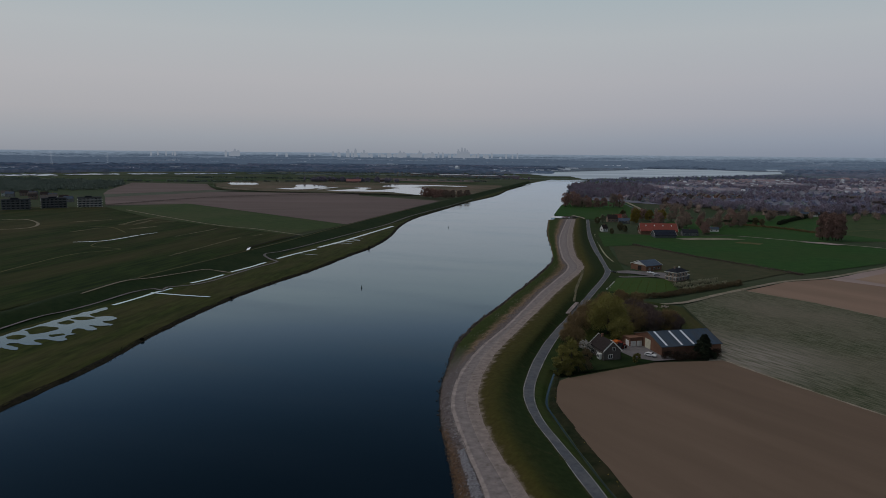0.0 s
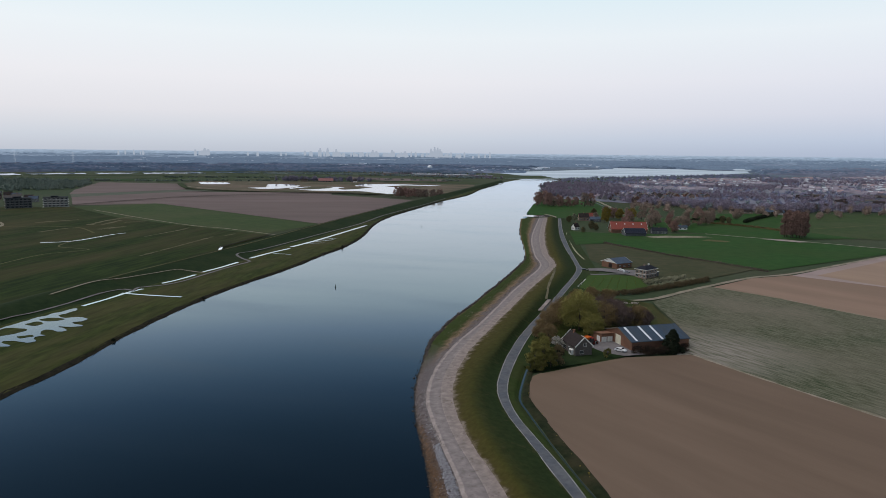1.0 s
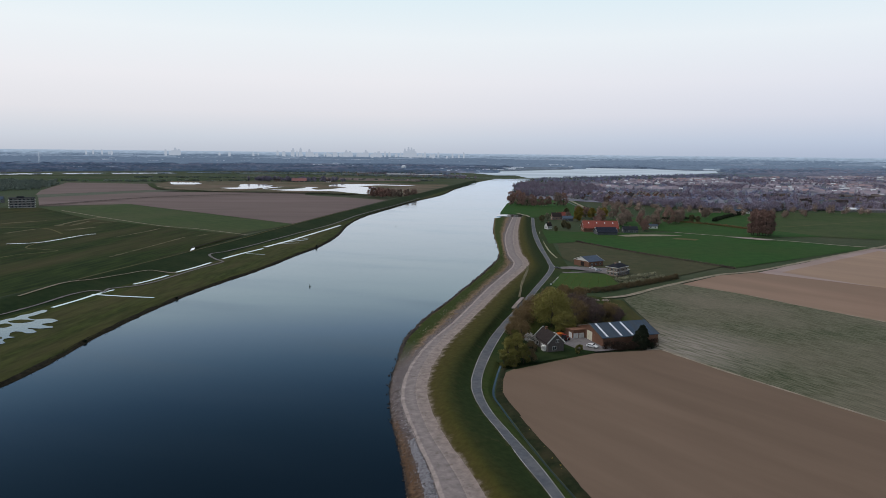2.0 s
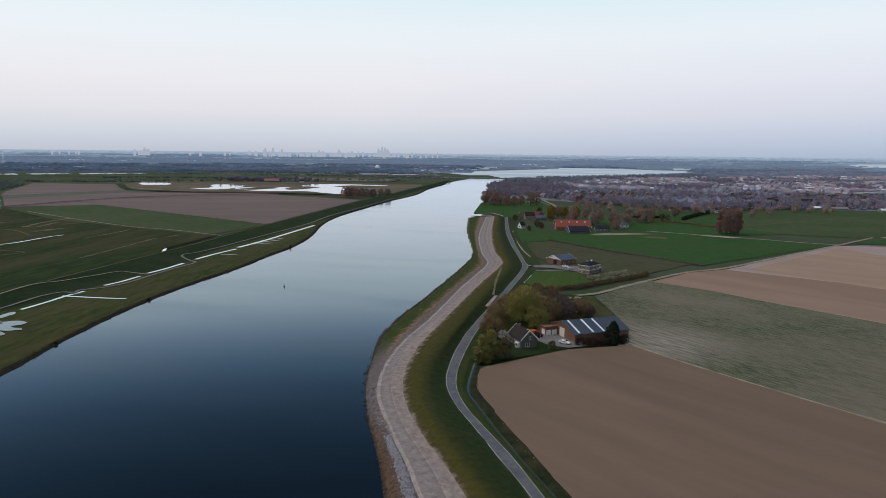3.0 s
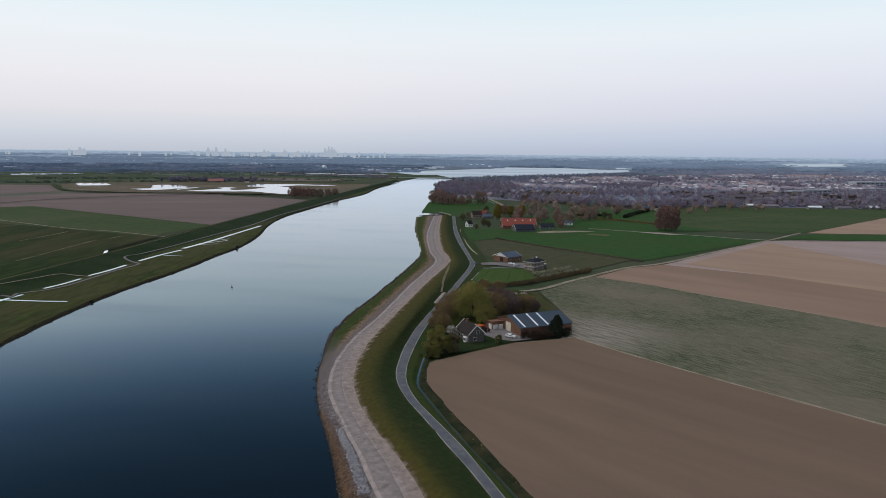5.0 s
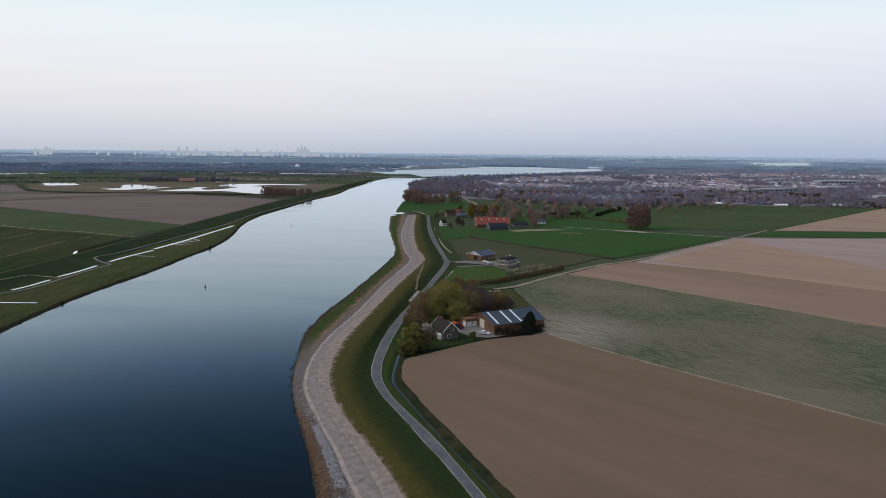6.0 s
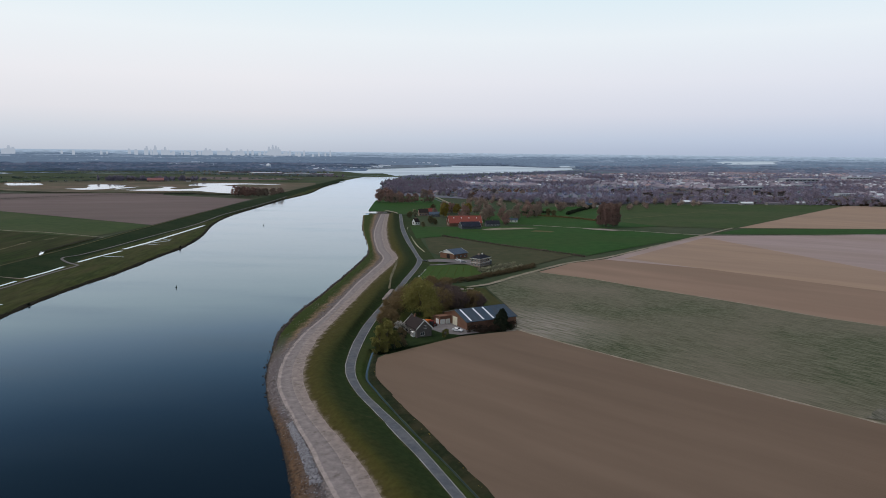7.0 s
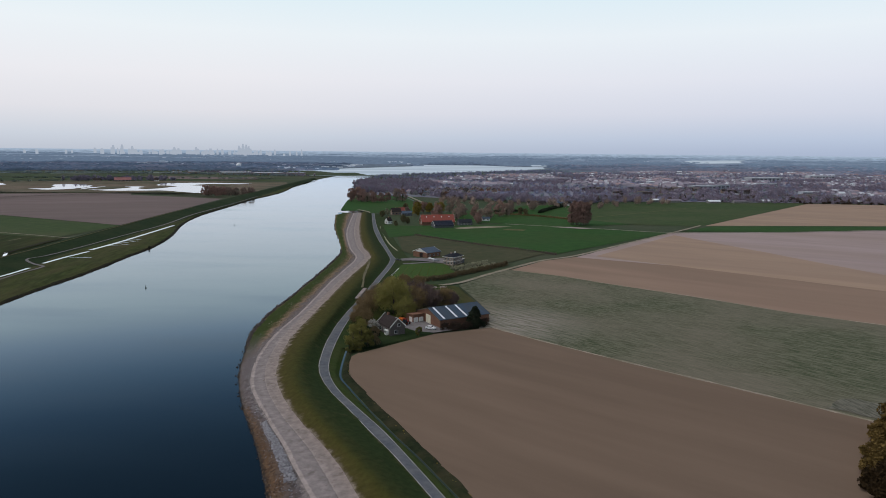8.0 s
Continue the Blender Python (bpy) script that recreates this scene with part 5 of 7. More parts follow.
def build_villa():
    L, w, eave = 13.0, 8.5, 6.2
    b = thing("villa", -2.6, 416.5, 0.7, turn_of(32), "two-storey buff brick villa with dark hipped roof", "villa")
    b.scale = (0.88, 0.88, 0.9)
    bm = bmesh.new()
    add_box(bm, (0, 0, -0.4), (L, w, eave))
    bmesh.ops.recalc_face_normals(bm, faces=bm.faces)
    part("wall", bm, M["brick_light"], b)
    bm = bmesh.new()
    o = 0.7
    vs = [bm.verts.new(c) for c in ((-o, -o, eave), (L + o, -o, eave), (L + o, w + o, eave), (-o, w + o, eave),
                                    (w * 0.36, w * 0.36, eave + 2.0), (L - w * 0.36, w * 0.36, eave + 2.0), (L - w * 0.36, w * 0.64, eave + 2.0), (w * 0.36, w * 0.64, eave + 2.0))]
    for f in ((0, 1, 5, 4), (1, 2, 6, 5), (2, 3, 7, 6), (3, 0, 4, 7), (4, 5, 6, 7), (3, 2, 1, 0)):
        bm.faces.new([vs[i] for i in f])
    part("roof", bm, M["tile_black"], b)
    bm = bmesh.new()
    add_box(bm, (-o - 0.05, -o - 0.05, eave - 0.3), (L + o + 0.05, w + o + 0.05, eave + 0.02))
    part("fascia", bm, M["white"], b, "white roof edge")
    bm = bmesh.new()
    add_box(bm, (-0.15, -0.15, 2.85), (L + 0.15, w + 0.15, 3.15))
    part("band", bm, M["white"], b, "white floor band")
    for side, n, length in (("front", 4, L), ("left", 3, w)):
        sm = side_matrix(side, L, w)
        for k in range(n):
            cx = length * (k + 0.5) / n
            window(b, sm, cx, 0.8, 1.5, 1.6, M["white"])
            window(b, sm, cx, 3.8, 1.5, 1.5, M["white"])
    chimney(b, L * 0.3, w * 0.5, eave + 1.6, eave + 3.0, M["brick_light"], 0.5)
    chimney(b, L * 0.7, w * 0.5, eave + 1.6, eave + 2.8, M["white"], 0.45)
    bm = bmesh.new()
    add_box(bm, (L, 1.5, -0.4), (L + 5, w - 1, 3.0))
    bmesh.ops.recalc_face_normals(bm, faces=bm.faces)
    wing = part("wing", bm, M["slate_wall"], b, "low dark side wing with white edges")
    bm = bmesh.new()
    add_box(bm, (L, 1.2, 3.0), (L + 5.3, w - 0.7, 3.3))
    part("roof", bm, M["white"], wing)


build_villa()


def build_shed():
    L, w, eave, ridge = 13.5, 14.0, 3.4, 6.0
    b = thing("shed", -21.8, 448.2, 0.7, turn_of(42), "brick shed with blue-grey roof and white gable", "shed")
    gable_body(b, L, w, eave, ridge, M["brick"])
    gable_roof(b, L, w, eave, ridge, M["roof_blue"], 0.5, 0.2)
    verge_boards(b, L, w, eave, ridge, M["white"], 0.5)
    sm = side_matrix("left", L, w)
    bm = bmesh.new()
    pr = [(w * 0.12, eave - 0.1 + 0.3), (w * 0.88, eave - 0.1 + 0.3), (w / 2, ridge - 0.25)]
    add_prism(bm, pr, -0.12, -0.003)
    bmesh.ops.recalc_face_normals(bm, faces=bm.faces)
    part("gable_board", bm, M["white"], b, "white boarded gable")
    door(b, sm, w * 0.42, 3.2, 2.9, M["tile_dark"])
    sm = side_matrix("front", L, w)
    for u in (3, 7, 11):
        window(b, sm, u, 1.0, 1.4, 1.0, M["white"])


build_shed()
patch("villa_drive", [(-44, 438), (-33.5, 446), (-22, 446), (-8, 446), (-4, 430), (-9, 424), (-20, 431), (-30, 434.5), (-42, 432)], 0.85, M["paving"], "pale paved drive of the villa", 0.5)
ribbon("villa_drive", [(-43, 424), (-34, 420.5), (-24, 426), (-12, 431)], 3.0, 0.62, M["paving"], "paved drive loop")
patch("villa_lawn", [(-37.5, 374), (-20.5, 365), (-1, 391), (-8, 421), (-20, 424), (-34, 417), (-41, 412)], 0.82, M["villa_grass"], "green lawn of the villa", 0.6)
for k in range(6):
    a, b = (-33 + 5.2 * k, 376 - 0.2 * k + (0 if k < 4 else 6 * (k - 3))), (-31 + 4.4 * k, 412)
    hedge("orchard_row", [a, b], 0.6, 0.5, M["leaf_green"], "low row of green orchard shrubs", 90 + k, 22, 0.18, category="shrub row")
build_car("parked_car", -14.5, 432.5, 0.87, 20, M["car_silver"], "silver car parked beside the villa")
build_car("parked_car", -18.5, 440, 0.87, -30, M["car_white"], "white car parked before the shed")
build_car("parked_car", -41.0, 431.5, 0.87, 10, M["car_dark"], "dark car waiting at the drive entrance")
hedge("field_hedge", [(-17, 362), (-8, 368), (4, 384), (20, 405), (33, 424)], 3.2, 3.4, M["hedge_brown"], "brown leafless field hedge beside the track", 21, 200, 0.36, 0.3)
hedge("blossom_hedge", [(-2, 402), (8, 413), (20, 428)], 3.4, 3.0, M["leaf_pale"], "pale blossoming hedge beside the villa", 22, 60, 0.3)
hedge("blossom_hedge", [(2, 394), (12, 406), (25, 424)], 2.4, 2.2, M["leaf_pale"], "pale budding hedge beside the villa", 23, 60, 0.28)
hedge("field_hedge", [(-40, 580), (-12, 550), (17, 521), (45, 498), (72, 474)], 3.2, 1.2, M["twig_dark"], "brown low hedge along the grass field", 24, 60, 0.3, 0.4)
hedge("field_hedge", [(-38.5, 375), (-37, 402)], 0.8, 0.9, M["white"], "thin pale fence plants at the road", 26, 30, 0.15)

# ---- the red-roofed farm ----


def build_red_barn():
    L, w, eave, ridge = 34.3, 14.0, 3.4, 9.9
    b = thing("red_barn", -39.9, 664.5, 0.6, turn_of(73.7), "large barn with orange-red tiled roof and white trim", "barn")
    gable_body(b, L, w, eave, ridge, M["brick"])
    gable_roof(b, L, w, eave, ridge, M["tile_red"], 0.5, 0.25)
    verge_boards(b, L, w, eave, ridge, M["white"], 0.6)
    sm = side_matrix("left", L, w)
    window(b, sm, w * 0.3, 1.0, 1.6, 1.6, M["white"])
    window(b, sm, w * 0.7, 1.0, 1.6, 1.6, M["white"])
    slope = (ridge - eave) / (w / 2)
    for k in range(4):
        u = 5 + 8 * k
        bm = bmesh.new()
        y0 = w * 0.30
        z0 = eave + y0 * slope
        add_prism(bm, [(y0, z0 + 0.2), (y0 + 1.0, z0 + slope + 0.2), (y0 + 1.0, z0 + slope + 0.36), (y0, z0 + 0.36)], u, u + 0.9)
        bmesh.ops.recalc_face_normals(bm, faces=bm.faces)
        part("roof_window", bm, M["roof_light"], b)
    chimney(b, 1.5, w / 2, ridge - 0.5, ridge + 1.2, M["brick"])


build_red_barn()


def build_solar_shed():
    L, w, eave, ridge = 19.1, 13.0, 2.4, 6.6
    b = thing("solar_shed", -25.4, 639.0, 0.6, turn_of(70), "dark-roofed shed covered with solar panels", "shed")
    gable_body(b, L, w, eave, ridge, M["slate_wall"])
    gable_roof(b, L, w, eave, ridge, M["tile_black"], 0.5, 0.2)
    verge_boards(b, L, w, eave, ridge, M["white"], 0.5)
    slope = (ridge - eave) / (w / 2)
    ln = math.hypot(1, slope)
    bm = bmesh.new()
    pw, ph = L / 12 - 0.12, (w / 2) / 4 - 0.12
    add_prism(bm, [(0, 0.0), (ph, ph * slope), (ph, ph * slope + 0.08), (0, 0.08)], 0, pw)
    bmesh.ops.recalc_face_normals(bm, faces=bm.faces)
    first = part("solar_panel", bm, M["solar"], b)
    first.location = (0.1, 0.05, eave + 0.05 * slope + 0.24)
    for i in range(12):
        for j in range(4):
            if i or j:
                ob = new("solar_panel", first.data)
                ob.parent = b
                y0 = 0.05 + j * w / 8
                ob.location = (0.1 + i * L / 12, y0, eave + y0 * slope + 0.24)


build_solar_shed()


def simple_house(name, x, y, az, L, w, eave, ridge, wall, roof, label, z=0.6, group="", category="house"):
    b = thing(name, x, y, z, turn_of(az), label, category, group)
    gable_body(b, L, w, eave, ridge, wall)
    gable_roof(b, L, w, eave, ridge, roof, 0.3, 0.2)
    sm = side_matrix("front", L, w)
    n = max(2, int(L / 3.5))
    for k in range(n):
        window(b, sm, L * (k + 0.5) / n, 0.9, 1.3, 1.3, M["white"])
        if eave > 4.5:
            window(b, sm, L * (k + 0.5) / n, 3.6, 1.3, 1.2, M["white"])
    sm = side_matrix("left", L, w)
    window(b, sm, w * 0.5, 0.9, 1.4, 1.4, M["white"])
    chimney(b, L * 0.5, w / 2, ridge - 0.4, ridge + 0.8, M["brick"])
    return b


simple_house("dike_house", -83, 772, 70, 11, 8, 4.0, 8.0, M["brick_light"], M["tile_dark"], "buff brick house with dark roof by the dike")
simple_house("dike_house", -76, 786, 60, 10, 7, 3.6, 7.4, M["brick"], M["tile_red"], "brick house with red tiled roof by the dike")
simple_house("dike_house", -70, 762, 75, 12, 7, 3.0, 5.6, M["slate_wall"], M["roof_blue"], "low shed with blue-grey roof by the dike")
simple_house("white_cottage", -76, 672, 40, 6, 5, 3.0, 6.4, M["white"], M["tile_dark"], "small white cottage with steep roof")
simple_house("farm_outbuilding", -2, 668, 74, 14, 9, 3.0, 5.6, M["slate_wall"], M["tile_black"], "dark farm outbuilding beside the red barn")
simple_house("farm_outbuilding", 22, 715, 80, 9, 6, 2.6, 4.4, M["white"], M["roof_sheet"], "low white shed in a meadow")
simple_house("field_barn", 93, 948, 80, 26, 10, 3.0, 5.4, M["brick_light"], M["tile_dark"], "long low barn with brown roof at the wood edge")
simple_house("field_barn", 124, 955, 82, 34, 10, 3.0, 5.0, M["timber"], M["roof_sheet"], "long low barn with grey roof at the wood edge")
simple_house("field_barn", 146, 950, 80, 8, 7, 3.2, 5.8, M["white"], M["tile_dark"], "small white barn at the wood edge")
patch("farm_yard", [(-8, 640), (10, 655), (34, 662), (52, 660), (40, 652), (14, 640), (0, 632)], 0.78, M["verge"], "pale sandy yard of the red barn", 1.0)
ribbon("sand_path", [(46, 686), (105, 664), (147, 648), (203, 629), (322, 646), (429, 675), (560, 700)], 2.2, 0.60, M["berm_edge"], "pale sandy path across the meadows", wobble=0.6)
patch("sand_patch", [(92, 660), (120, 646), (132, 652), (112, 664)], 1.0, M["berm_edge"], "bare sandy patch at the path", 2.0)
patch("sand_patch", [(40, 628), (60, 624), (64, 634), (46, 640)], 0.78, M["stubble"], "worn bare patch in the meadow", 2.0)
ribbon("field_path", [(150, 772), (230, 850), (330, 950)], 2.0, 0.52, M["stubble"], "pale grass path across the meadow")
ribbon("town_lane", [(-36, 868), (-66, 1000), (-97, 1130)], 5.0, 0.5, M["verge"], "straight pale lane towards the town")
ribbon("town_lane", [(-42, 868), (-74, 1000), (-106, 1130)], 3.0, 0.5, M["asphalt"], "straight grey lane towards the town")
patch("inlet", [(-155, 812), (-140, 820), (-126, 822), (-120, 800), (-136, 790), (-152, 796)], 0.72, M["pond"], "small pale inlet of the river", 0.8)
ribbon("inlet_path", [(-132, 828), (-116, 800), (-112, 780), (-104, 762)], 4.0, 1.5, M["verge"], "sandy path at the end of the berm")

red = [(115, 688, 24, 3.6), (118, 692, 26, 3.8), (122, 687, 27, 3.8), (126, 692, 26, 3.8), (130, 688, 25, 3.6), (133, 692, 23, 3.4), (120, 684, 22, 3.4), (127, 684, 23, 3.4)]
for i, (x, y, h, s) in enumerate(red):
    tree("poplar", x, y, 0.6, h, s, 120 + i, M["twig_poplar"], "tall reddish bare poplar in a tight clump", leaves=5200, size=0.9, thin=0.12, clumps=60, trunk_h=0.02, group="poplar clump", limbs=0)
around = [(-54, 762, 12, "y"), (-30, 720, 12, "r"), (-6, 728, 13, "b"), (18, 690, 11, "r"), (-62, 690, 8, "g"), (-56, 676, 7, "g"),
          (-66, 655, 5, "g"), (44, 772, 18, "r"), (52, 780, 16, "b"), (-4, 800, 16, "b"), (-16, 815, 15, "b"), 
          (-88, 766, 8, "p"), (-92, 750, 7, "g"), (-66, 780, 9, "b"), (70, 800, 9, "g"), (76, 794, 8, "g"), (-40, 800, 13, "y"), (-48, 812, 14, "r"), (60, 830, 15, "b"), (90, 860, 13, "b"),
          (-27, 792, 15, "y"), (0, 746, 16, "b"), (21, 733, 12, "b"), (31, 768, 15, "b"), (58, 804, 13, "b"), (-55, 800, 14, "y"), 
          (-60, 845, 12, "b"), (-72, 830, 10, "g"), 
          (-28, 752, 15, "r"), (14, 742, 13, "r"), (30, 740, 12, "b")]
kinds = {"y": ("leaf_yellow", "yellow-leaved willow"), "r": ("twig_red", "reddish bare tree"), "b": ("twig_mid", "brown bare tree"), "g": ("leaf_dull", "dull olive shrubby tree"), "p": ("leaf_pale", "pale blossoming tree")}
for i, (x, y, h, k) in enumerate(around):
    m, lab = kinds[k]
    tree("farm_tree", x, y, 0.6, h, h * 0.34, 150 + i, M[m], lab + " round the red-roofed farm", leaves=3000, size=0.8 if k in "rb" else 0.4, thin=0.15 if k in "rb" else 1.0, clumps=34, trunk_h=0.04, group="trees round the red farm")
bank = [(-166, 975, 20, 6), (-158, 985, 22, 7), (-150, 968, 19, 6), (-142, 972, 15, 5), (-132, 968, 14, 5), (-122, 972, 14, 5), (-112, 976, 14, 5), (-100, 985, 20, 6.5), (-92, 992, 19, 6), (-154, 1000, 18, 6),
        (-140, 1000, 15, 5), (-170, 1010, 17, 5)]
for i, (x, y, h, s) in enumerate(bank):
    tree("bank_tree", x, y, 0.6, h, s, 200 + i, M["twig_red"] if i % 4 != 3 else M["twig_mid"], "tall reddish bare tree on the river meadow", leaves=2400, size=1.0, thin=0.18, clumps=36, trunk_h=0.03, group="river meadow trees")
left_trees = [(-424, 1072), (-416, 1066), (-408, 1070), (-400, 1064), (-392, 1068), (-384, 1070), (-376, 1078), (-366, 1090), (-358, 1104)]
for i, (x, y) in enumerate(left_trees):
    tree("dike_tree", x, y, 0.6, 17 - 0.6 * i, 6.0, 230 + i, M["twig_red"] if i < 5 else M["twig_mid"], "bare tree in the row beside the reservoir", leaves=2400, size=1.1, thin=0.2, clumps=34, trunk_h=0.02, group="reservoir tree row")
# a tall ochre shrubbery at the corner of the near field
for i, (x, y, h, s, m) in enumerate([(128, 161, 8, 4.0, "leaf_ochre"), (122, 150, 8.5, 4.5, "leaf_ochre"), (115, 140, 8.5, 4.2, "leaf_ochre"), (108, 130, 8, 4.4, "leaf_ochre"), (101, 121, 7, 3.8, "shrub_brown"), (117, 150, 5, 3.0, "leaf_ochre"),
                                     (98, 116, 5, 3.2, "shrub_brown"), (98.5, 122, 4.0, 2.8, "shrub_brown"), (102, 128, 4.0, 2.8, "leaf_ochre"), (107.5, 136.5, 4.2, 2.8, "leaf_ochre"), (114.5, 146, 4.2, 2.8, "leaf_ochre"), (122, 155.5, 4.0, 2.8, "leaf_ochre")]):
    tree("ochre_shrub", x, y, 0.6, h, s, 250 + i, M[m], "ochre-leaved tall shrub at the field corner", "shrub", leaves=3600, size=0.28, clumps=30, trunk_h=0.02, group="field corner shrubs")

ribbon("verge_flowers", [(-46, 478), (-55, 510), (-66, 560), (-76, 610), (-80, 640)], 1.2, 1.0, M["leaf_pale"], "pale flowering verge beside the road", wobble=0.6)
M["far_roof"] = mat("pale_glass_roofs", (0.60, 0.64, 0.70), (0.80, 0.83, 0.88), 0.002, rand=0.3)

# ---- the right shore: stones, pads, posts ----


def stone_mesh(name, seed, r):
    rng = np.random.default_rng(seed)
    bm = bmesh.new()
    bmesh.ops.create_icosphere(bm, subdivisions=1, radius=r)
    sc = Vector((1.0, 0.75 + 0.3 * rng.random(), 0.6 + 0.25 * rng.random()))
    for v in bm.verts:
        v.co = Vector((v.co.x * sc.x, v.co.y * sc.y, v.co.z * sc.z)) * (0.78 + 0.4 * rng.random())
    me = bpy.data.meshes.new(name)
    bm.to_mesh(me)
    bm.free()
    return me


def shore_stones():
    """Dark boulders along the waterline and grey armour stones on the slope below the berm."""
    rng = np.random.default_rng(5)
    dark = thing("boulder_row", water_right(300), 300, 0, 0, "row of dark wet boulders along the waterline", "boulders")
    kinds = [stone_mesh("boulder", 600 + k, 0.75) for k in range(6)]
    for me in kinds:
        me.materials.append(M["stone_dark"])
    ox, oy = water_right(300), 300
    for k in range(290):
        y = 222 + 260 * (k + rng.random()) / 290
        x = water_right(y) + rng.normal() * 0.35 + 0.7
        ob = new("boulder", kinds[k % 6])
        ob.parent = dark
        ob.matrix_basis = Matrix.Translation((x - ox, y - oy, 0.25)) @ pose(0, 0, 0, 0, 0, rng.random() * 360) @ Matrix.Scale(0.65 + 0.65 * rng.random(), 4)
    grey = thing("stone_slope", -40, 140, 0, 0, "slope of loose grey armour stones below the berm", "stones")
    kinds = [stone_mesh("stone", 620 + k, 0.30) for k in range(6)]
    for me in kinds:
        me.materials.append(M["stone"])
    spots = []
    while len(spots) < 2000:
        y = 96 + 66 * rng.random()
        f = 0.56 + 0.36 * rng.random()
        keep = (1.0 if f > 0.60 + 0.08 * math.sin(y * 0.7) else 0.3) if 117 < y < 147 + 3 * f else 0.03
        if rng.random() < keep:
            x = water_right(y) * (1 - f) + berm_left(y) * f
            spots.append((x, y, 1.1 + 0.9 * max(0, (f - 0.38) / 0.62)))
    for k, (x, y, z) in enumerate(spots[:300]):
        ob = new("stone", kinds[k % 6])
        ob.parent = grey
        ob.matrix_basis = Matrix.Translation((x + 40, y - 140, z + 0.05)) @ pose(0, 0, 0, rng.random() * 50, 0, rng.random() * 360) @ Matrix.Scale(0.6 + 0.9 * rng.random(), 4)
    rest = [(x, y, z, 0.15 + 0.17 * rng.random()) for x, y, z in spots[300:]]
    for k in range(1700):
        y = 60 + 180 * rng.random()
        f = rng.random() * 0.95
        x = water_right(y) * (1 - f) + berm_left(y) * f
        rest.append((x, y, (1.1 * f / 0.38 if f < 0.38 else 1.1 + 0.9 * (f - 0.38) / 0.62), 0.06 + 0.12 * rng.random()))
    stuff_stones("loose_stones", rest, M["stone"], "scattered loose grey shore stones", rng)
    rusty = []
    for k in range(3600):
        y = 60 + 102 * rng.random()
        f = rng.random() ** 1.2 * 0.66
        x = water_right(y) * (1 - f) + berm_left(y) * f
        rusty.append((x, y, 1.1 * min(1, f / 0.38) - 0.02, 0.08 + 0.26 * rng.random() ** 2))
    stuff_stones("shore_stones", rusty, M["rust_stone"], "rusty brown stones at the waterline", rng)
    wet = []
    for k in range(900):
        y = 70 + 190 * rng.random()
        x = water_right(y) + 0.5 + rng.normal() * (0.45 if y < 180 else 0.6)
        wet.append((x, y, 0.10, 0.12 + 0.42 * rng.random() ** 2.2))
    stuff_stones("wet_stones", wet, M["stone_dark"], "dark wet stones breaking the water's edge", rng)


def stuff_stones(name, spots, material, label, rng):
    base = np.array([(1, 0, 0), (-1, 0, 0), (0, 1, 0), (0, -1, 0), (0, 0, 0.8), (0, 0, -0.8)], float)
    tri = np.array([(0, 2, 4), (2, 1, 4), (1, 3, 4), (3, 0, 4), (2, 0, 5), (1, 2, 5), (3, 1, 5), (0, 3, 5)])
    n = len(spots)
    sp = np.array(spots)
    a = rng.random(n) * 6.283
    ca, sa = np.cos(a), np.sin(a)
    j = base[None] * (0.7 + 0.6 * rng.random((n, 6, 1)))
    v = np.empty((n, 6, 3))
    v[:, :, 0] = j[:, :, 0] * ca[:, None] - j[:, :, 1] * sa[:, None]
    v[:, :, 1] = j[:, :, 0] * sa[:, None] + j[:, :, 1] * ca[:, None]
    v[:, :, 2] = j[:, :, 2]
    v = v * sp[:, 3][:, None, None] + sp[:, None, :3]
    f = (tri[None] + 6 * np.arange(n)[:, None, None]).reshape(-1, 3)
    return mesh_object(name, v.reshape(-1, 3).tolist(), f.tolist(), material, None, label, "stones", "stuff")


M["rust_stone"] = mat("rusty_stone", (0.052, 0.035, 0.026), (0.185, 0.112, 0.066), 0.7, rand=0.6)
shore_stones()


def tufts(name, spots, material, label, seed, size):
    """Small grass and weed tufts: three leaning blades each."""
    rng = np.random.default_rng(seed)
    verts, faces = [], []
    for x, y, z in spots:
        s = size * (0.5 + rng.random())
        for k in range(3):
            a = rng.random() * 6.283
            dx, dy = math.cos(a) * s, math.sin(a) * s
            i = len(verts)
            verts += [(x - dy * 0.5, y + dx * 0.5, z - 0.03), (x + dy * 0.5, y - dx * 0.5, z - 0.03), (x + dx * 0.7, y + dy * 0.7, z + s * 0.55)]
            faces.append((i, i + 1, i + 2))
    mesh_object(name, verts, faces, material, None, label, "grass", "stuff")


rng = np.random.default_rng(8)
sp = []
for k in range(5200):
    y = 250 + 240 * rng.random()
    f = 0.32 + 0.68 * rng.random()
    sp.append((water_right(y) * (1 - f) + berm_left(y) * f, y, 1.15 + 0.9 * (f - 0.38) / 0.62))
tufts("shore_tufts", sp[:1200], M["bank_grass"], "tufty grass on the foreshore", 13, 0.24)
tufts("dry_shore_tufts", sp[4600:], M["verge"], "dry straw tufts on the foreshore", 14, 0.24)
sp = []
for k in range(9000):
    y = 70 + 330 * rng.random() ** 1.3
    f = rng.random()
    sp.append((berm_right(y) * (1 - f) + crest(y) * f, y, 2.45 + 1.75 * f))
weeds = []
while len(weeds) < 420:
    y = 100 + 170 * rng.random()
    f = min(1.02, max(0.02, 0.97 + 0.05 * rng.normal() if rng.random() < 0.6 else (0.60 + 0.06 * rng.normal() if rng.random() < 0.6 else rng.random())))
    if noise.noise((y * 0.21, f * 3.0, 5.0)) > 0.06:
        weeds.append((berm_left(y) * (1 - f) + berm_right(y) * f, y, 2.05 + 0.45 * f))
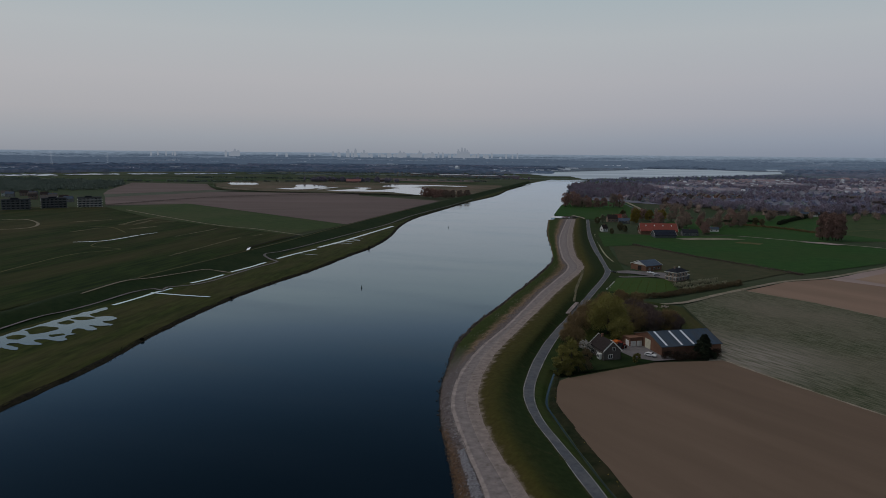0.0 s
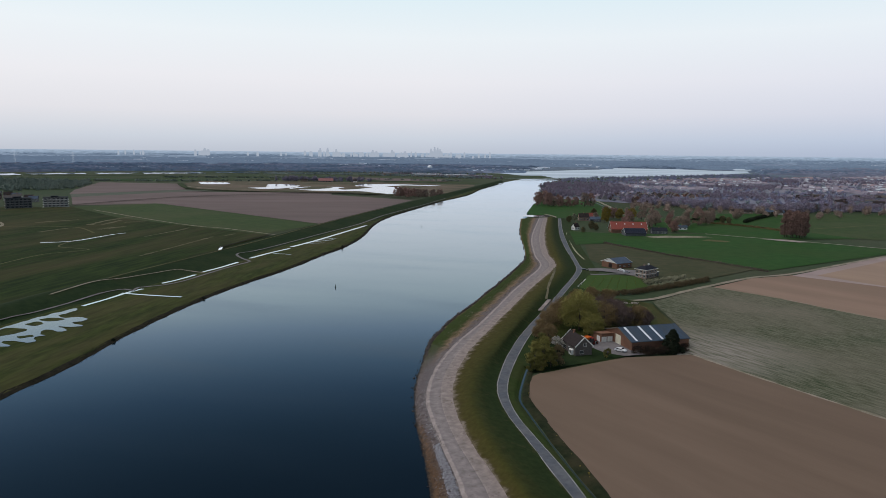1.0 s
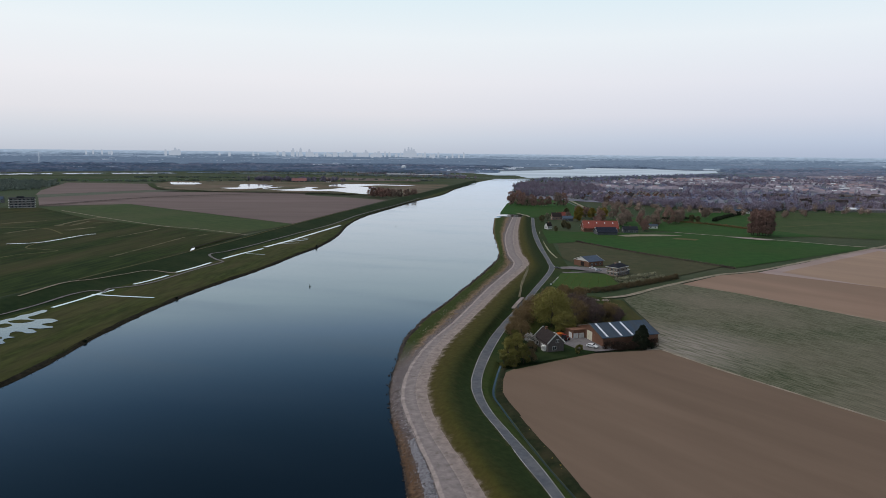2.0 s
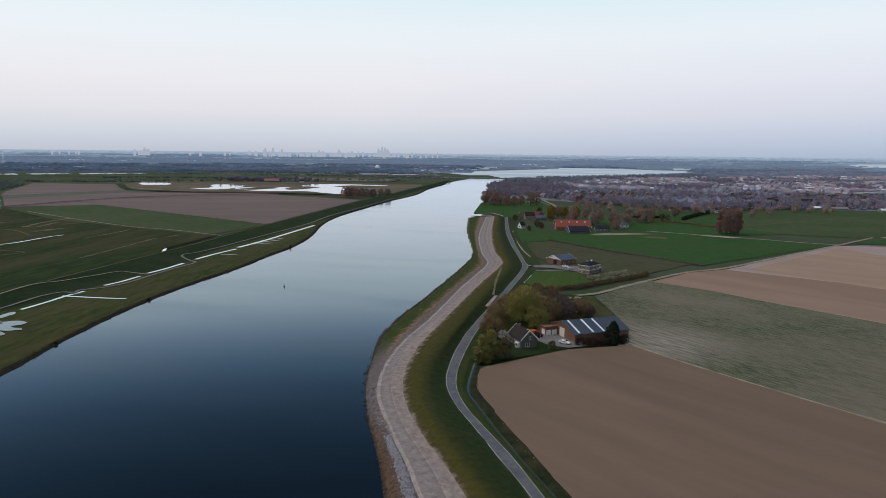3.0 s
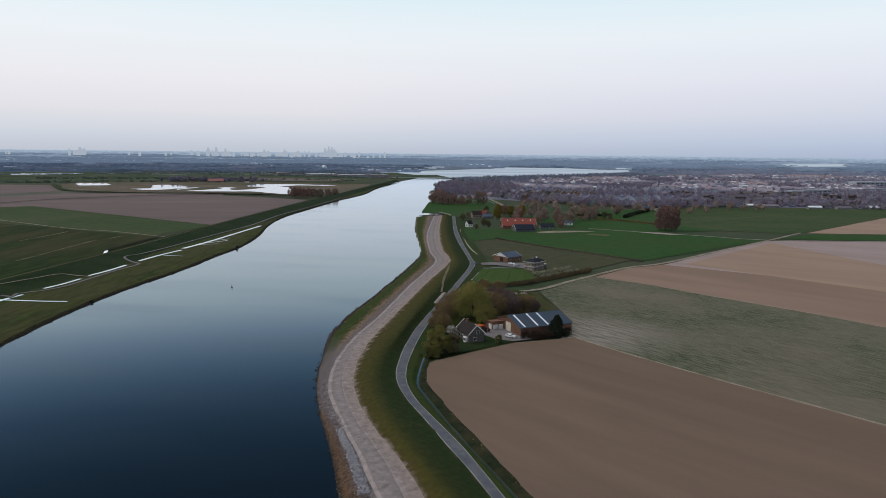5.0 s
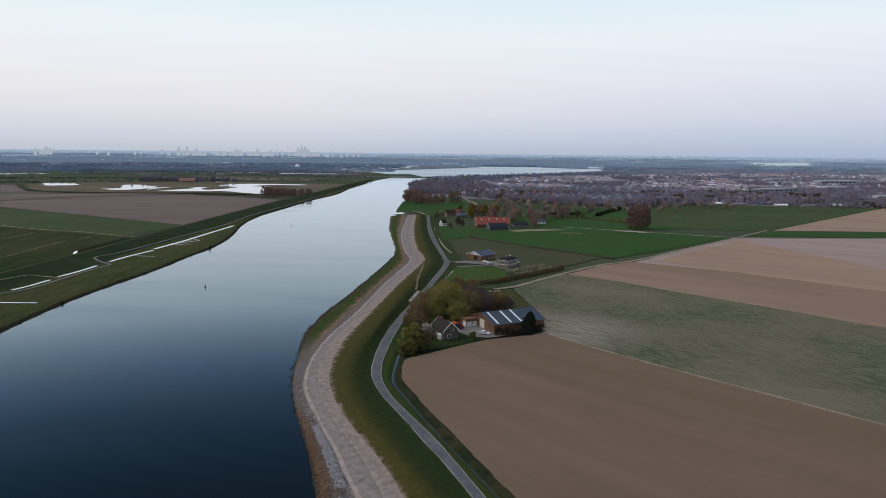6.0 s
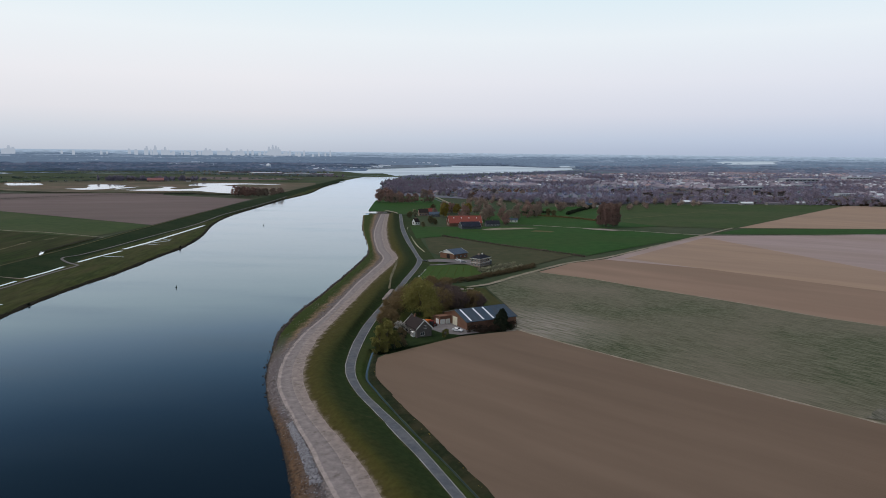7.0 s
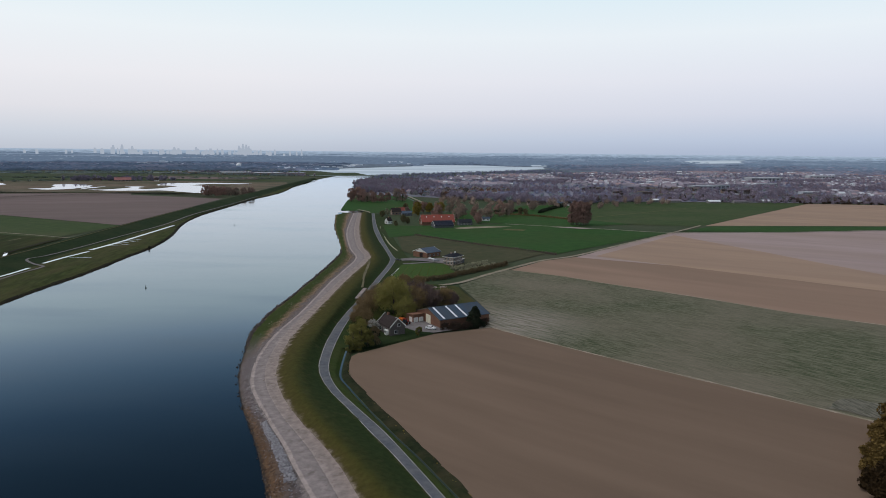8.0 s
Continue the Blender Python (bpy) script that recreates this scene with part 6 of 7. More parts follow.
tufts("berm_weeds", weeds, M["hedge_brown"], "low brown weeds in the joints and edge of the berm", 17, 0.20)
tufts("dike_tufts", sp[:2500], M["dike_outer"], "tussocky olive grass on the dike slope", 15, 0.18)
sp = []
for k in range(9000):
    y = 75 + 330 * rng.random() ** 1.3
    f = rng.random()
    a, b = crest(y) + 1, road_left(y) - 0.4
    z = 4.2 - 1.75 * f / 0.7 if f < 0.7 else 2.45 - 0.5 * (f - 0.7) / 0.3
    sp.append((a + (b - a) * f, y, z))
tufts("dike_inner_tufts", sp[:2500], M["dike_inner"], "dark tussocky grass above the road", 16, 0.18)
sp = [(field_left(y) + rng.normal() * 0.4, y, 0.9) for y in 90 + 128 * rng.random(30)]
tufts("ditch_flowers", sp, M["leaf_yellow"], "yellow flowering weeds along the ditch", 18, 0.3)


def slab(name, corners, z, t, material, label, category):
    bm = bmesh.new()
    c = Vector((sum(p[0] for p in corners) / len(corners), sum(p[1] for p in corners) / len(corners)))
    a = [bm.verts.new((p[0] - c.x, p[1] - c.y, -t)) for p in corners]
    b = [bm.verts.new((p[0] - c.x, p[1] - c.y, 0)) for p in corners]
    n = len(corners)
    bm.faces.new(b)
    bm.faces.new(a[::-1])
    for i in range(n):
        bm.faces.new((a[i], a[(i + 1) % n], b[(i + 1) % n], b[i]))
    bmesh.ops.recalc_face_normals(bm, faces=bm.faces)
    ob = part(name, bm, material, None, label)
    ob.location = (c.x, c.y, z)
    return tagged(ob, "", category)


ribbon("dike_track", [(-49.0, 328), (-51.0, 345), (-53.0, 365), (-55.2, 391), (-56.6, 406), (-58.6, 420)], 1.5, lambda x, y: 4.0 - 0.42 * max(0.0, x - crest(y) - 1.0) - 0.16 * max(0.0, crest(y) - 0.8 - x), M["stubble_track"], "pale worn track down the dike", wobble=0.5)
slab("concrete_pad", [(-48.6, 303), (-46.9, 304), (-46.6, 329), (-50.0, 329), (-49.8, 312)], 2.62, 1.2, M["berm_worn"], "pale concrete ramp pad between road and dike", "concrete pad")
for i, y in enumerate((480, 529, 560, 588, 625, 658)):
    t = thing("mooring_post", water_right(y) - 0.2, y, -0.5, 0, "dark wooden mooring post at the water's edge", "post", "mooring posts")
    bm = bmesh.new()
    add_tube(bm, (0, 0, -0.5), (0.05, 0.02, 1.9), 0.3, 0.26, 8)
    part("pile", bm, M["stone_dark"], t)


def buoy(x, y, label):
    t = thing("buoy", x, y, 0, 0, label, "buoy", "river buoys")
    t.scale = (0.5, 0.5, 0.5)
    bm = bmesh.new()
    add_tube(bm, (0, 0, -0.4), (0, 0, 0.5), 1.0, 0.9, 12)
    part("float", bm, M["buoy"], t)
    bm = bmesh.new()
    add_tube(bm, (0, 0, 0.5), (0, 0, 2.6), 0.45, 0.2, 8)
    part("tower", bm, M["buoy"], t)
    bm = bmesh.new()
    add_tube(bm, (0, 0, 2.6), (0, 0, 3.3), 0.4, 0.02, 8)
    part("topmark", bm, M["buoy"], t)


buoy(-167.8, 331.2, "dark green conical river buoy afloat")
buoy(-228.0, 645.3, "dark river buoy afloat in the far reach")

# ---- the left bank ----
CH = 1.02


def on_left_dike(x, y):
    """The height of the left dike's surface, less a ribbon's own lift."""
    f, t = dike_foot_left(y), dike_top_left(y)
    return float(np.interp(-x, [-f - 4.2, -f, -t - 3, -t, -t + 3, -t + 17, -t + 20], [1.25, 1.5, 4.6, 5.0, 4.8, 0.7, 0.2])) - 0.25


patch("flooded_pool", shoreline([(-252.1, 181.8), (-253.7, 189.7), (-254.3, 198.5), (-255.9, 215.0), (-255.7, 225.8), (-255.1, 236.4), (-251.7, 234.2), (-250.5, 226.9), (-249.9, 222.7), (-243.1, 221.3), (-238.9, 224.6), (-232.6, 222.0), (-232.6, 218.4), (-234.7, 215.5), (-229.3, 213.8), (-225.7, 212.4), (-230.2, 209.2), (-234.4, 208.4), (-226.6, 205.1), (-228.6, 202.5), (-235.5, 202.9), (-232.6, 198.2), (-228.1, 195.7), (-230.1, 193.2), (-224.3, 188.9), (-225.1, 185.8), (-230.7, 186.0), (-236.3, 183.3), (-228.0, 180.4), (-231.6, 177.8), (-238.3, 177.7), (-239.7, 175.6), (-229.3, 172.7), (-230.9, 169.9), (-237.6, 170.9), (-236.5, 164.1), (-248.9, 173.1)], 1.2, 1.2), 1.25, M["pond"], "wide shallow flooded pool in the foreshore grass", 0.6)
for pts in ([(-251.6, 192.7), (-252.4, 199.3), (-243.1, 200.7), (-241.2, 196.1), (-243.4, 189.5)],
            [(-250.2, 182.6), (-248.9, 186.0), (-243.8, 186.4), (-242.1, 181.8), (-246.5, 180.8)],
            [(-250.7, 206.6), (-249.9, 211.4), (-244.7, 210.5), (-244.5, 205.7)],
            [(-252.0, 214.5), (-249.8, 219.1), (-242.2, 219.1), (-245.3, 213.7)],
            [(-236.6, 191.0), (-233.9, 194.6), (-230.9, 193.3), (-233.3, 189.4)]):
    patch("pool_island", shoreline(pts, 1.2, 0.9), 1.3, M["bank_grass"], "low grass island in the flooded pool", 0.5)
for pts, wd in (([(-256, 242), (-257, 257), (-259, 273), (-259, 285)], 2.6), ([(-261, 272), (-242, 273), (-226, 275)], 2.2), ([(-260, 301), (-259, 313), (-260, 330)], 2.6),
                ([(-262, 340), (-262, 358), (-264, 379)], 2.8), ([(-266, 396), (-267, 421), (-266, 449)], 3.2), ([(-269, 457), (-270, 498), (-274, 550), (-280, 623)], 4.0),
                ([(-270, 485), (-259, 509)], 1.6), ([(-268, 479), (-256, 488)], 1.4), ([(-264, 422), (-249, 422)], 1.2), ([(-272, 500), (-262, 520)], 1.4)):
    ribbon("foreshore_ditch", pts, wd * 0.8, CH, M["ditch"], "straight foreshore ditch of pale still water", step=2.0, wobble=0.25)
ribbon("dike_path", [(-258, 165), (-264.8, 206.6), (-264.8, 223.3), (-265.9, 242.9), (-268.1, 266.2), (-266.1, 279.5), (-259.5, 278.7), (-263, 286), (-256, 295), (-253, 309), (-255, 333), (-257, 356), (-257, 378)], 1.9, lambda x, y: max(1.2, on_left_dike(x, y)), M["paving"], "grey service path at the foot of the dike")
ribbon("dike_path", [(-257, 378), (-258, 384), (-268, 391), (-277, 397), (-281, 404), (-281, 420), (-282, 445), (-284, 484), (-288, 554), (-292, 632), (-307, 739), (-318, 900), (-333, 1060)], 1.9,
       lambda x, y: max(1.2, on_left_dike(x, y)), M["paving"], "grey service path at the foot of the dike")
ribbon("dike_steps", [(-279, 245), (-283.7, 276.5), (-280.1, 292.8), (-277.9, 314.5), (-274.6, 335.0), (-258.8, 336.8)], 1.5, lambda x, y: max(1.2, on_left_dike(x, y)), M["verge"], "pale ramp path down the dike")
ribbon("dike_crest_path", [(-284, 287), (-287, 317), (-290, 366), (-294, 417), (-299, 466), (-307, 535), (-314, 611), (-322, 694), (-330, 790)], 1.3, on_left_dike, M["stubble"], "faint worn path on the dike crest", wobble=0.4)
ribbon("inner_ditch", [(-306, 416), (-320, 439)], 2.2, 0.9, M["pond"], "short ditch of pale water behind the dike")
ribbon("inner_ditch", [(-318, 431), (-326, 488), (-326, 520)], 2.0, 0.95, M["reed"], "dark reed ditch behind the dike")
ribbon("pasture_path", [(-406, 331), (-412, 362), (-401, 389), (-417, 393), (-433, 394), (-444, 407), (-456, 441), (-454, 474)], 1.5, 0.60, M["stubble"], "winding pale path in the pasture", step=2, wobble=0.4)
ribbon("pasture_path", [(-375, 250), (-392, 290), (-406, 331)], 1.5, 0.60, M["stubble"], "winding pale path in the pasture", wobble=0.4)
ribbon("pasture_path", [(-684, 508), (-669, 522), (-643, 514), (-610, 492), (-591, 466), (-602, 446), (-640, 430)], 2.6, 0.60, M["verge"], "pale sandy loop path in the pasture", wobble=0.5)
ribbon("pasture_pool", [(-467, 407), (-451, 424), (-455, 470), (-453, 484)], 1.8, 0.60, M["pond"], "pale wet track in the pasture", wobble=0.8)
ribbon("pasture_path", [(-481, 475), (-517, 498), (-538, 502), (-569, 495), (-620, 470)], 2.0, 0.60, M["stubble"], "pale path in the pasture", wobble=0.5)

ribbon("pasture_track", [(-665, 661), (-532, 597), (-438, 557), (-392, 548), (-320, 521)], 2.0, 0.66, M["verge"], "pale farm track between field and pasture", wobble=0.6)
for pts, wd in (([(-536, 525), (-552, 565), (-560, 612)], 5.0), ([(-525, 530), (-541, 572)], 3.5), ([(-498, 498), (-493, 526)], 6.0), ([(-528, 460), (-531, 494)], 5.0), ([(-522, 556), (-512, 578)], 4.0), ([(-600, 520), (-585, 560)], 4.0),
                ([(-361, 500), (-361, 516)], 2.0), ([(-420, 470), (-425, 520), (-430, 540)], 2.0), ([(-345, 380), (-356, 440), (-366, 490)], 2.2)):
    ribbon("bare_pasture", pts, wd, 0.52, M["stubble_track"], "bare tan streak in the pasture", step=3, wobble=1.2)
ribbon("polder_lane", [(-1023, 1268), (-985, 1215), (-934, 1177), (-815, 1114), (-690, 1096)], 4.5, 0.9, M["verge"], "pale curving polder lane", wobble=0.3)
for x, y in ((-213, 280), (-232, 475), (-198, 202)):
    tree("bank_shrub", water_left(y) - 0.6, y, 0.1, 1.0 if y != 475 else 2.4, 0.7, int(y) + 400, M["leaf_dark"], "small dark shrub at the river's edge", "shrub", leaves=260, size=0.24, clumps=10, trunk_h=0.05, group="bank shrubs")
sp = []
rng = np.random.default_rng(31)
for k in range(2400):
    y = 110 + 520 * rng.random() ** 1.2
    sp.append((water_left(y) - abs(rng.normal()) * 2.0, y, 0.7))
tufts("bank_reeds", sp, M["reed"], "dark reeds along the river's edge", 32, 0.24)


def apartment(x, y, az, L, w, storeys, label, white=False):
    b = thing("apartment_block", x, y, 0.6, turn_of(az), label, "apartment block", "riverside apartment blocks")
    h = 3.1 * storeys
    bm = bmesh.new()
    add_box(bm, (0, 0, -0.4), (L, w, h))
    bmesh.ops.recalc_face_normals(bm, faces=bm.faces)
    part("wall", bm, M["grey_wall"] if white else M["slate_wall"], b)
    bm = bmesh.new()
    add_box(bm, (-0.4, -0.4, h), (L + 0.4, w + 0.4, h + 0.5))
    add_box(bm, (L * 0.3, w * 0.3, h + 0.5), (L * 0.6, w * 0.7, h + 2.0))
    bmesh.ops.recalc_face_normals(bm, faces=bm.faces)
    part("roof", bm, M["tile_black"], b)
    fm = M["white"] if white else M["grey_wall"]
    for side, n, ln in (("front", 6, L), ("left", 3, w), ("right", 3, w)):
        sm = side_matrix(side, L, w)
        for s in range(storeys):
            for k in range(n):
                window(b, sm, ln * (k + 0.5) / n, 3.1 * s + 0.7, ln / n * 0.6, 1.8, fm)
            bm = bmesh.new()
            add_box(bm, (0.6, 0.0, 3.1 * s + 0.1), (ln - 0.6, 0.9, 3.1 * s + 0.32), sm)
            bmesh.ops.recalc_face_normals(bm, faces=bm.faces)
            part("balcony", bm, fm, b)


apartment(-752, 667, 43, 28, 15, 4, "grey apartment block with white balconies", True)
apartment(-776, 634, 35, 28, 15, 4, "dark grey apartment block with flat roof")
apartment(-798, 596, 45, 30, 15, 4, "dark grey apartment block with flat roof")
apartment(-830, 560, 45, 30, 15, 4, "dark grey apartment block with flat roof")

for i, (x, y) in enumerate([(-1036, 776), (-1020, 795), (-994, 790), (-975, 774), (-956, 779), (-924, 766), (-905, 752), (-872, 742), (-846, 726), (-890, 725), (-935, 742), (-1010, 762)]):
    simple_house("polder_house", x, y, 40 + 8 * (i % 3), 12, 8, 5.0, 8.6, M[("white", "brick_light", "grey_wall")[i % 3]], M[("brick_dark", "tile_dark", "roof_blue")[i % 3]],
                 "pale house with dull tiled roof behind the apartment blocks", 0.5, "houses behind the apartments")

# ---- reservoirs and fields beyond the left dike ----
patch("reservoir_grass", [(-1030, 1290), (-884, 1120), (-794, 1090), (-677, 1094), (-567, 1120), (-438, 1110), (-370, 1110), (-380, 1400), (-420, 1560), (-600, 1580), (-900, 1500), (-1080, 1420)], 0.6, M["reed_bed"],
      "tan reed beds round the reservoirs", 6.0, "field")
patch("reservoir", shoreline([(-1038, 1352), (-1000, 1372), (-962, 1361), (-924, 1301), (-940, 1285), (-971, 1274)], 9.0, 8.0), 0.9, M["pond"], "pale still reservoir", 4.0)
patch("reservoir", shoreline([(-796, 1187), (-780, 1235), (-842, 1347), (-784, 1348), (-726, 1265), (-733, 1172)], 9.0, 8.0), 0.9, M["pond"], "pale still reservoir", 5.0)
patch("reservoir", shoreline([(-699, 1190), (-718, 1269), (-650, 1306), (-598, 1268), (-656, 1453), (-478, 1473), (-530, 1368), (-445, 1129), (-544, 1179), (-630, 1160)], 9.0, 8.0), 0.9, M["pond"], "wide pale reservoir behind the dike", 5.0)
for pts in ([(-697, 1188), (-704, 1300), (-650, 1276), (-655, 1190)], [(-623, 1244), (-626, 1350), (-580, 1316), (-590, 1222)], [(-572, 1366), (-554, 1436), (-490, 1440), (-520, 1372)]):
    patch("reed_island", shoreline(pts, 9.0, 8.0), 0.9, M["reed_bed"], "low reed island in the reservoir", 9.0)
ribbon("field_dike", [(-1035, 1278), (-884, 1116), (-794, 1083), (-677, 1088), (-567, 1114), (-438, 1105)], 12.0, 1.6, M["dike_inner"], "low green dike round the reservoirs")
ribbon("field_ditch", [(-750, 709), (-716, 930), (-554, 1090), (-370, 1019)], 5.0, 1.0, M["reed"], "dark ditch between ploughed fields")
patch("field_crop_far", [(-700, 1660), (-540, 1690), (-520, 1820), (-860, 1840), (-900, 1740)], 0.8, M["soil_far"], "thin tan field in the distance", 4.0, "field")
for pts, wd in (([(-2412, 1042), (-2075, 1283), (-1862, 1447), (-1804, 1524)], 150), ([(-1785, 1544), (-1737, 1621), (-1698, 1669)], 110), ([(-1674, 1688), (-1631, 1746), (-1602, 1765)], 90), ([(-1582, 1785), (-1534, 1833), (-1515, 1862), (-1467, 1930)], 120),
                ([(-1438, 1968), (-1389, 2016), (-1332, 2055)], 70)):
    ribbon("side_channel", pts, wd, 0.9, M["pond"], "pale side channel of the river", step=12, wobble=0.9)

simple_house("reservoir_farm", -806, 1508, 62, 36, 14, 3.4, 9.0, M["brick_dark"], M["tile_haze"], "farm with red roof dulled by painted haze beyond the reservoirs")
simple_house("reservoir_farm", -858, 1512, 70, 16, 9, 3.4, 7.0, M["brick_light"], M["tile_dark"], "buff farmhouse beyond the reservoirs")
simple_house("reservoir_farm", -726, 1536, 70, 10, 8, 3.4, 7.0, M["white"], M["tile_dark"], "white cottage beyond the reservoirs")
for x, y, L, w, h in ((-742, 2035, 90, 70, 5.5), (-640, 2040, 80, 60, 5), (-548, 2075, 50, 40, 5), (-860, 2060, 34, 25, 7), (-905, 2045, 26, 20, 6)):
    t = thing("warehouse", x, y, 0.5, turn_of(60), "low pale flat-roofed warehouse by the lake", "warehouse", "lakeside warehouses")
    bm = bmesh.new()
    add_box(bm, (0, 0, -0.5), (L, w, h))
    bmesh.ops.recalc_face_normals(bm, faces=bm.faces)
    part("wall", bm, M["brick_light"], t)
    bm = bmesh.new()
    add_box(bm, (-0.5, -0.5, h), (L + 0.5, w + 0.5, h + 1.2))
    bmesh.ops.recalc_face_normals(bm, faces=bm.faces)
    part("roof", bm, M["far_white"], t)
    for k in range(3):
        door(t, side_matrix("front", L, w), L * (k + 0.5) / 3, 4.0, 3, M["grey_wall"])


def storage_dome():
    t = thing("storage_dome", -1010, 2960, 0, 0, "white storage dome rising over distant trees", "dome")
    bm = bmesh.new()
    bmesh.ops.create_uvsphere(bm, u_segments=20, v_segments=12, radius=11)
    for v in bm.verts:
        v.co.z = max(v.co.z + 9, 0)
    part("shell", bm, M["roof_light"], t, smooth=True)
    bm = bmesh.new()
    add_tube(bm, (0, 0, -1), (0, 0, 3), 11.5, 11.5, 20)
    part("base", bm, M["grey_wall"], t)


storage_dome()

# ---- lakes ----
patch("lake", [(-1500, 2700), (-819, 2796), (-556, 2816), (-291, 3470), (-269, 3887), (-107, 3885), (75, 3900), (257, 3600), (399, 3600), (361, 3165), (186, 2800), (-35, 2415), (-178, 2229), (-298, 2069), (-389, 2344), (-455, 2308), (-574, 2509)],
      0.8, M["far_lake"], "broad lake beyond the river, its sky reflection painted as glow", 8.0)
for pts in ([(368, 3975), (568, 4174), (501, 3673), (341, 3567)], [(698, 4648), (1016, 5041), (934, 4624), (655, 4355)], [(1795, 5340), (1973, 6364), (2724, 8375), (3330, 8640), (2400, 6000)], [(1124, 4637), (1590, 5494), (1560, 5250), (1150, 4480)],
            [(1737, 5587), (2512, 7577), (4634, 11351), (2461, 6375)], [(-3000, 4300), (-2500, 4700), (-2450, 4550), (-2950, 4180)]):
    patch("lake", pts, 5.0, M["far_lake"], "thin strip of a distant lake, its sky reflection painted as glow", 8.0)
ribbon("dam", [(-480, 1990), (-415, 1985), (-345, 2030), (-300, 2030), (-210, 2213), (-34, 2369), (182, 2740), (380, 3200)], 26, 2.5, M["wood_green"], "low dark dam between river and lake", step=10)

# ---- woods, town and distance ----


def inside(x, y, poly):
    hit = False
    n = len(poly)
    for i in range(n):
        (x0, y0), (x1, y1) = poly[i], poly[(i + 1) % n]
        if (y0 > y) != (y1 > y) and x < (x1 - x0) * (y - y0) / (y1 - y0) + x0:
            hit = not hit
    return hit


def scatter(rng, poly, count):
    xs, ys = [p[0] for p in poly], [p[1] for p in poly]
    out = []
    while len(out) < count:
        x, y = rng.uniform(min(xs), max(xs)), rng.uniform(min(ys), max(ys))
        if inside(x, y, poly):
            out.append((x, y))
    return out


GR = 1.618
CORE = np.array([(-1, GR, 0), (1, GR, 0), (-1, -GR, 0), (1, -GR, 0), (0, -1, GR), (0, 1, GR), (0, -1, -GR), (0, 1, -GR), (GR, 0, -1), (GR, 0, 1), (-GR, 0, -1), (-GR, 0, 1)]) / 1.9
CORE_FACES = np.array([(0, 11, 5), (0, 5, 1), (0, 1, 7), (0, 7, 10), (0, 10, 11), (1, 5, 9), (5, 11, 4), (11, 10, 2), (10, 7, 6), (7, 1, 8),
                       (3, 9, 4), (3, 4, 2), (3, 2, 6), (3, 6, 8), (3, 8, 9), (4, 9, 5), (2, 4, 11), (6, 2, 10), (8, 6, 7), (9, 8, 1)])


def woodland(name, spots, material, label, seed, h=11.0, cards=34, card=1.7, spread=4.2):
    """Many ragged leafless crowns: a small lumpy heart and upright sprays of twigs round it, joined."""
    rng = np.random.default_rng(seed)
    V, F, n = [], [], 0
    for x, y in spots:
        p, s = place(x, y, 0.4)
        hh = h * (0.5 + 0.8 * rng.random()) * s
        sp = spread * (0.6 + 0.6 * rng.random()) * s
        core = CORE * (0.65 + 0.6 * rng.random((12, 1))) * np.array([sp * 0.5, sp * 0.5, hh * 0.28]) + np.array([p.x, p.y, p.z + hh * 0.40])
        V.append(core)
        F.append(CORE_FACES + n)
        n += 12
        k = cards
        d = rng.normal(size=(k, 3))
        d /= np.linalg.norm(d, axis=1)[:, None]
        c = d * (0.45 + 0.6 * rng.random((k, 1))) * np.array([sp, sp, hh * 0.42]) + np.array([p.x, p.y, p.z + hh * 0.5])
        u = d * 0.6 + rng.normal(size=(k, 3)) * 0.45 + np.array([0, 0, 0.7])
        u /= np.linalg.norm(u, axis=1)[:, None]
        v = np.cross(u, rng.normal(size=(k, 3)))
        v /= np.linalg.norm(v, axis=1)[:, None]
        sz = card * s * (0.6 + rng.random((k, 1)))
        u, v = u * sz, v * sz * 0.34
        q = np.empty((k, 3, 3))
        q[:, 0], q[:, 1], q[:, 2] = c - u * 0.8 - v, c + u, c - u * 0.6 + v
        V.append(q.reshape(-1, 3))
        F.append(np.arange(k * 3).reshape(k, 3) + n)
        n += k * 3
    V, F = np.concatenate(V), np.concatenate(F)
    return mesh_object(name, V.tolist(), F.tolist(), material, None, label, "woodland", "stuff")


TOWN = [(-185, 1150), (-150, 1240), (-38, 1080), (68, 1000), (149, 975), (291, 1050), (432, 1085), (564, 1070), (664, 1060), (1000, 1030), (2400, 1100), (2900, 3200), (1500, 3100), (800, 2850),
        (400, 2560), (140, 2270), (-50, 2010), (-160, 1860), (-235, 1700), (-240, 1560), (-215, 1330)]
FRONT = [(-185, 1150), (-150, 1240), (-38, 1080), (68, 1000), (149, 975), (291, 1050), (432, 1085), (564, 1070), (664, 1060), (1000, 1030), (1300, 1040), (1300, 1110), (664, 1130), (432, 1150),
         (291, 1120), (149, 1060), (68, 1110), (-38, 1190), (-100, 1330), (-215, 1330)]
rng = np.random.default_rng(77)
houses = []
patch("town_gardens", [(x, y + 70) if x > 0 and y < 1120 else (x, y) for x, y in TOWN], 0.62, M["town_ground"], "gardens and streets of the town, painted haze-mauve", 8.0)


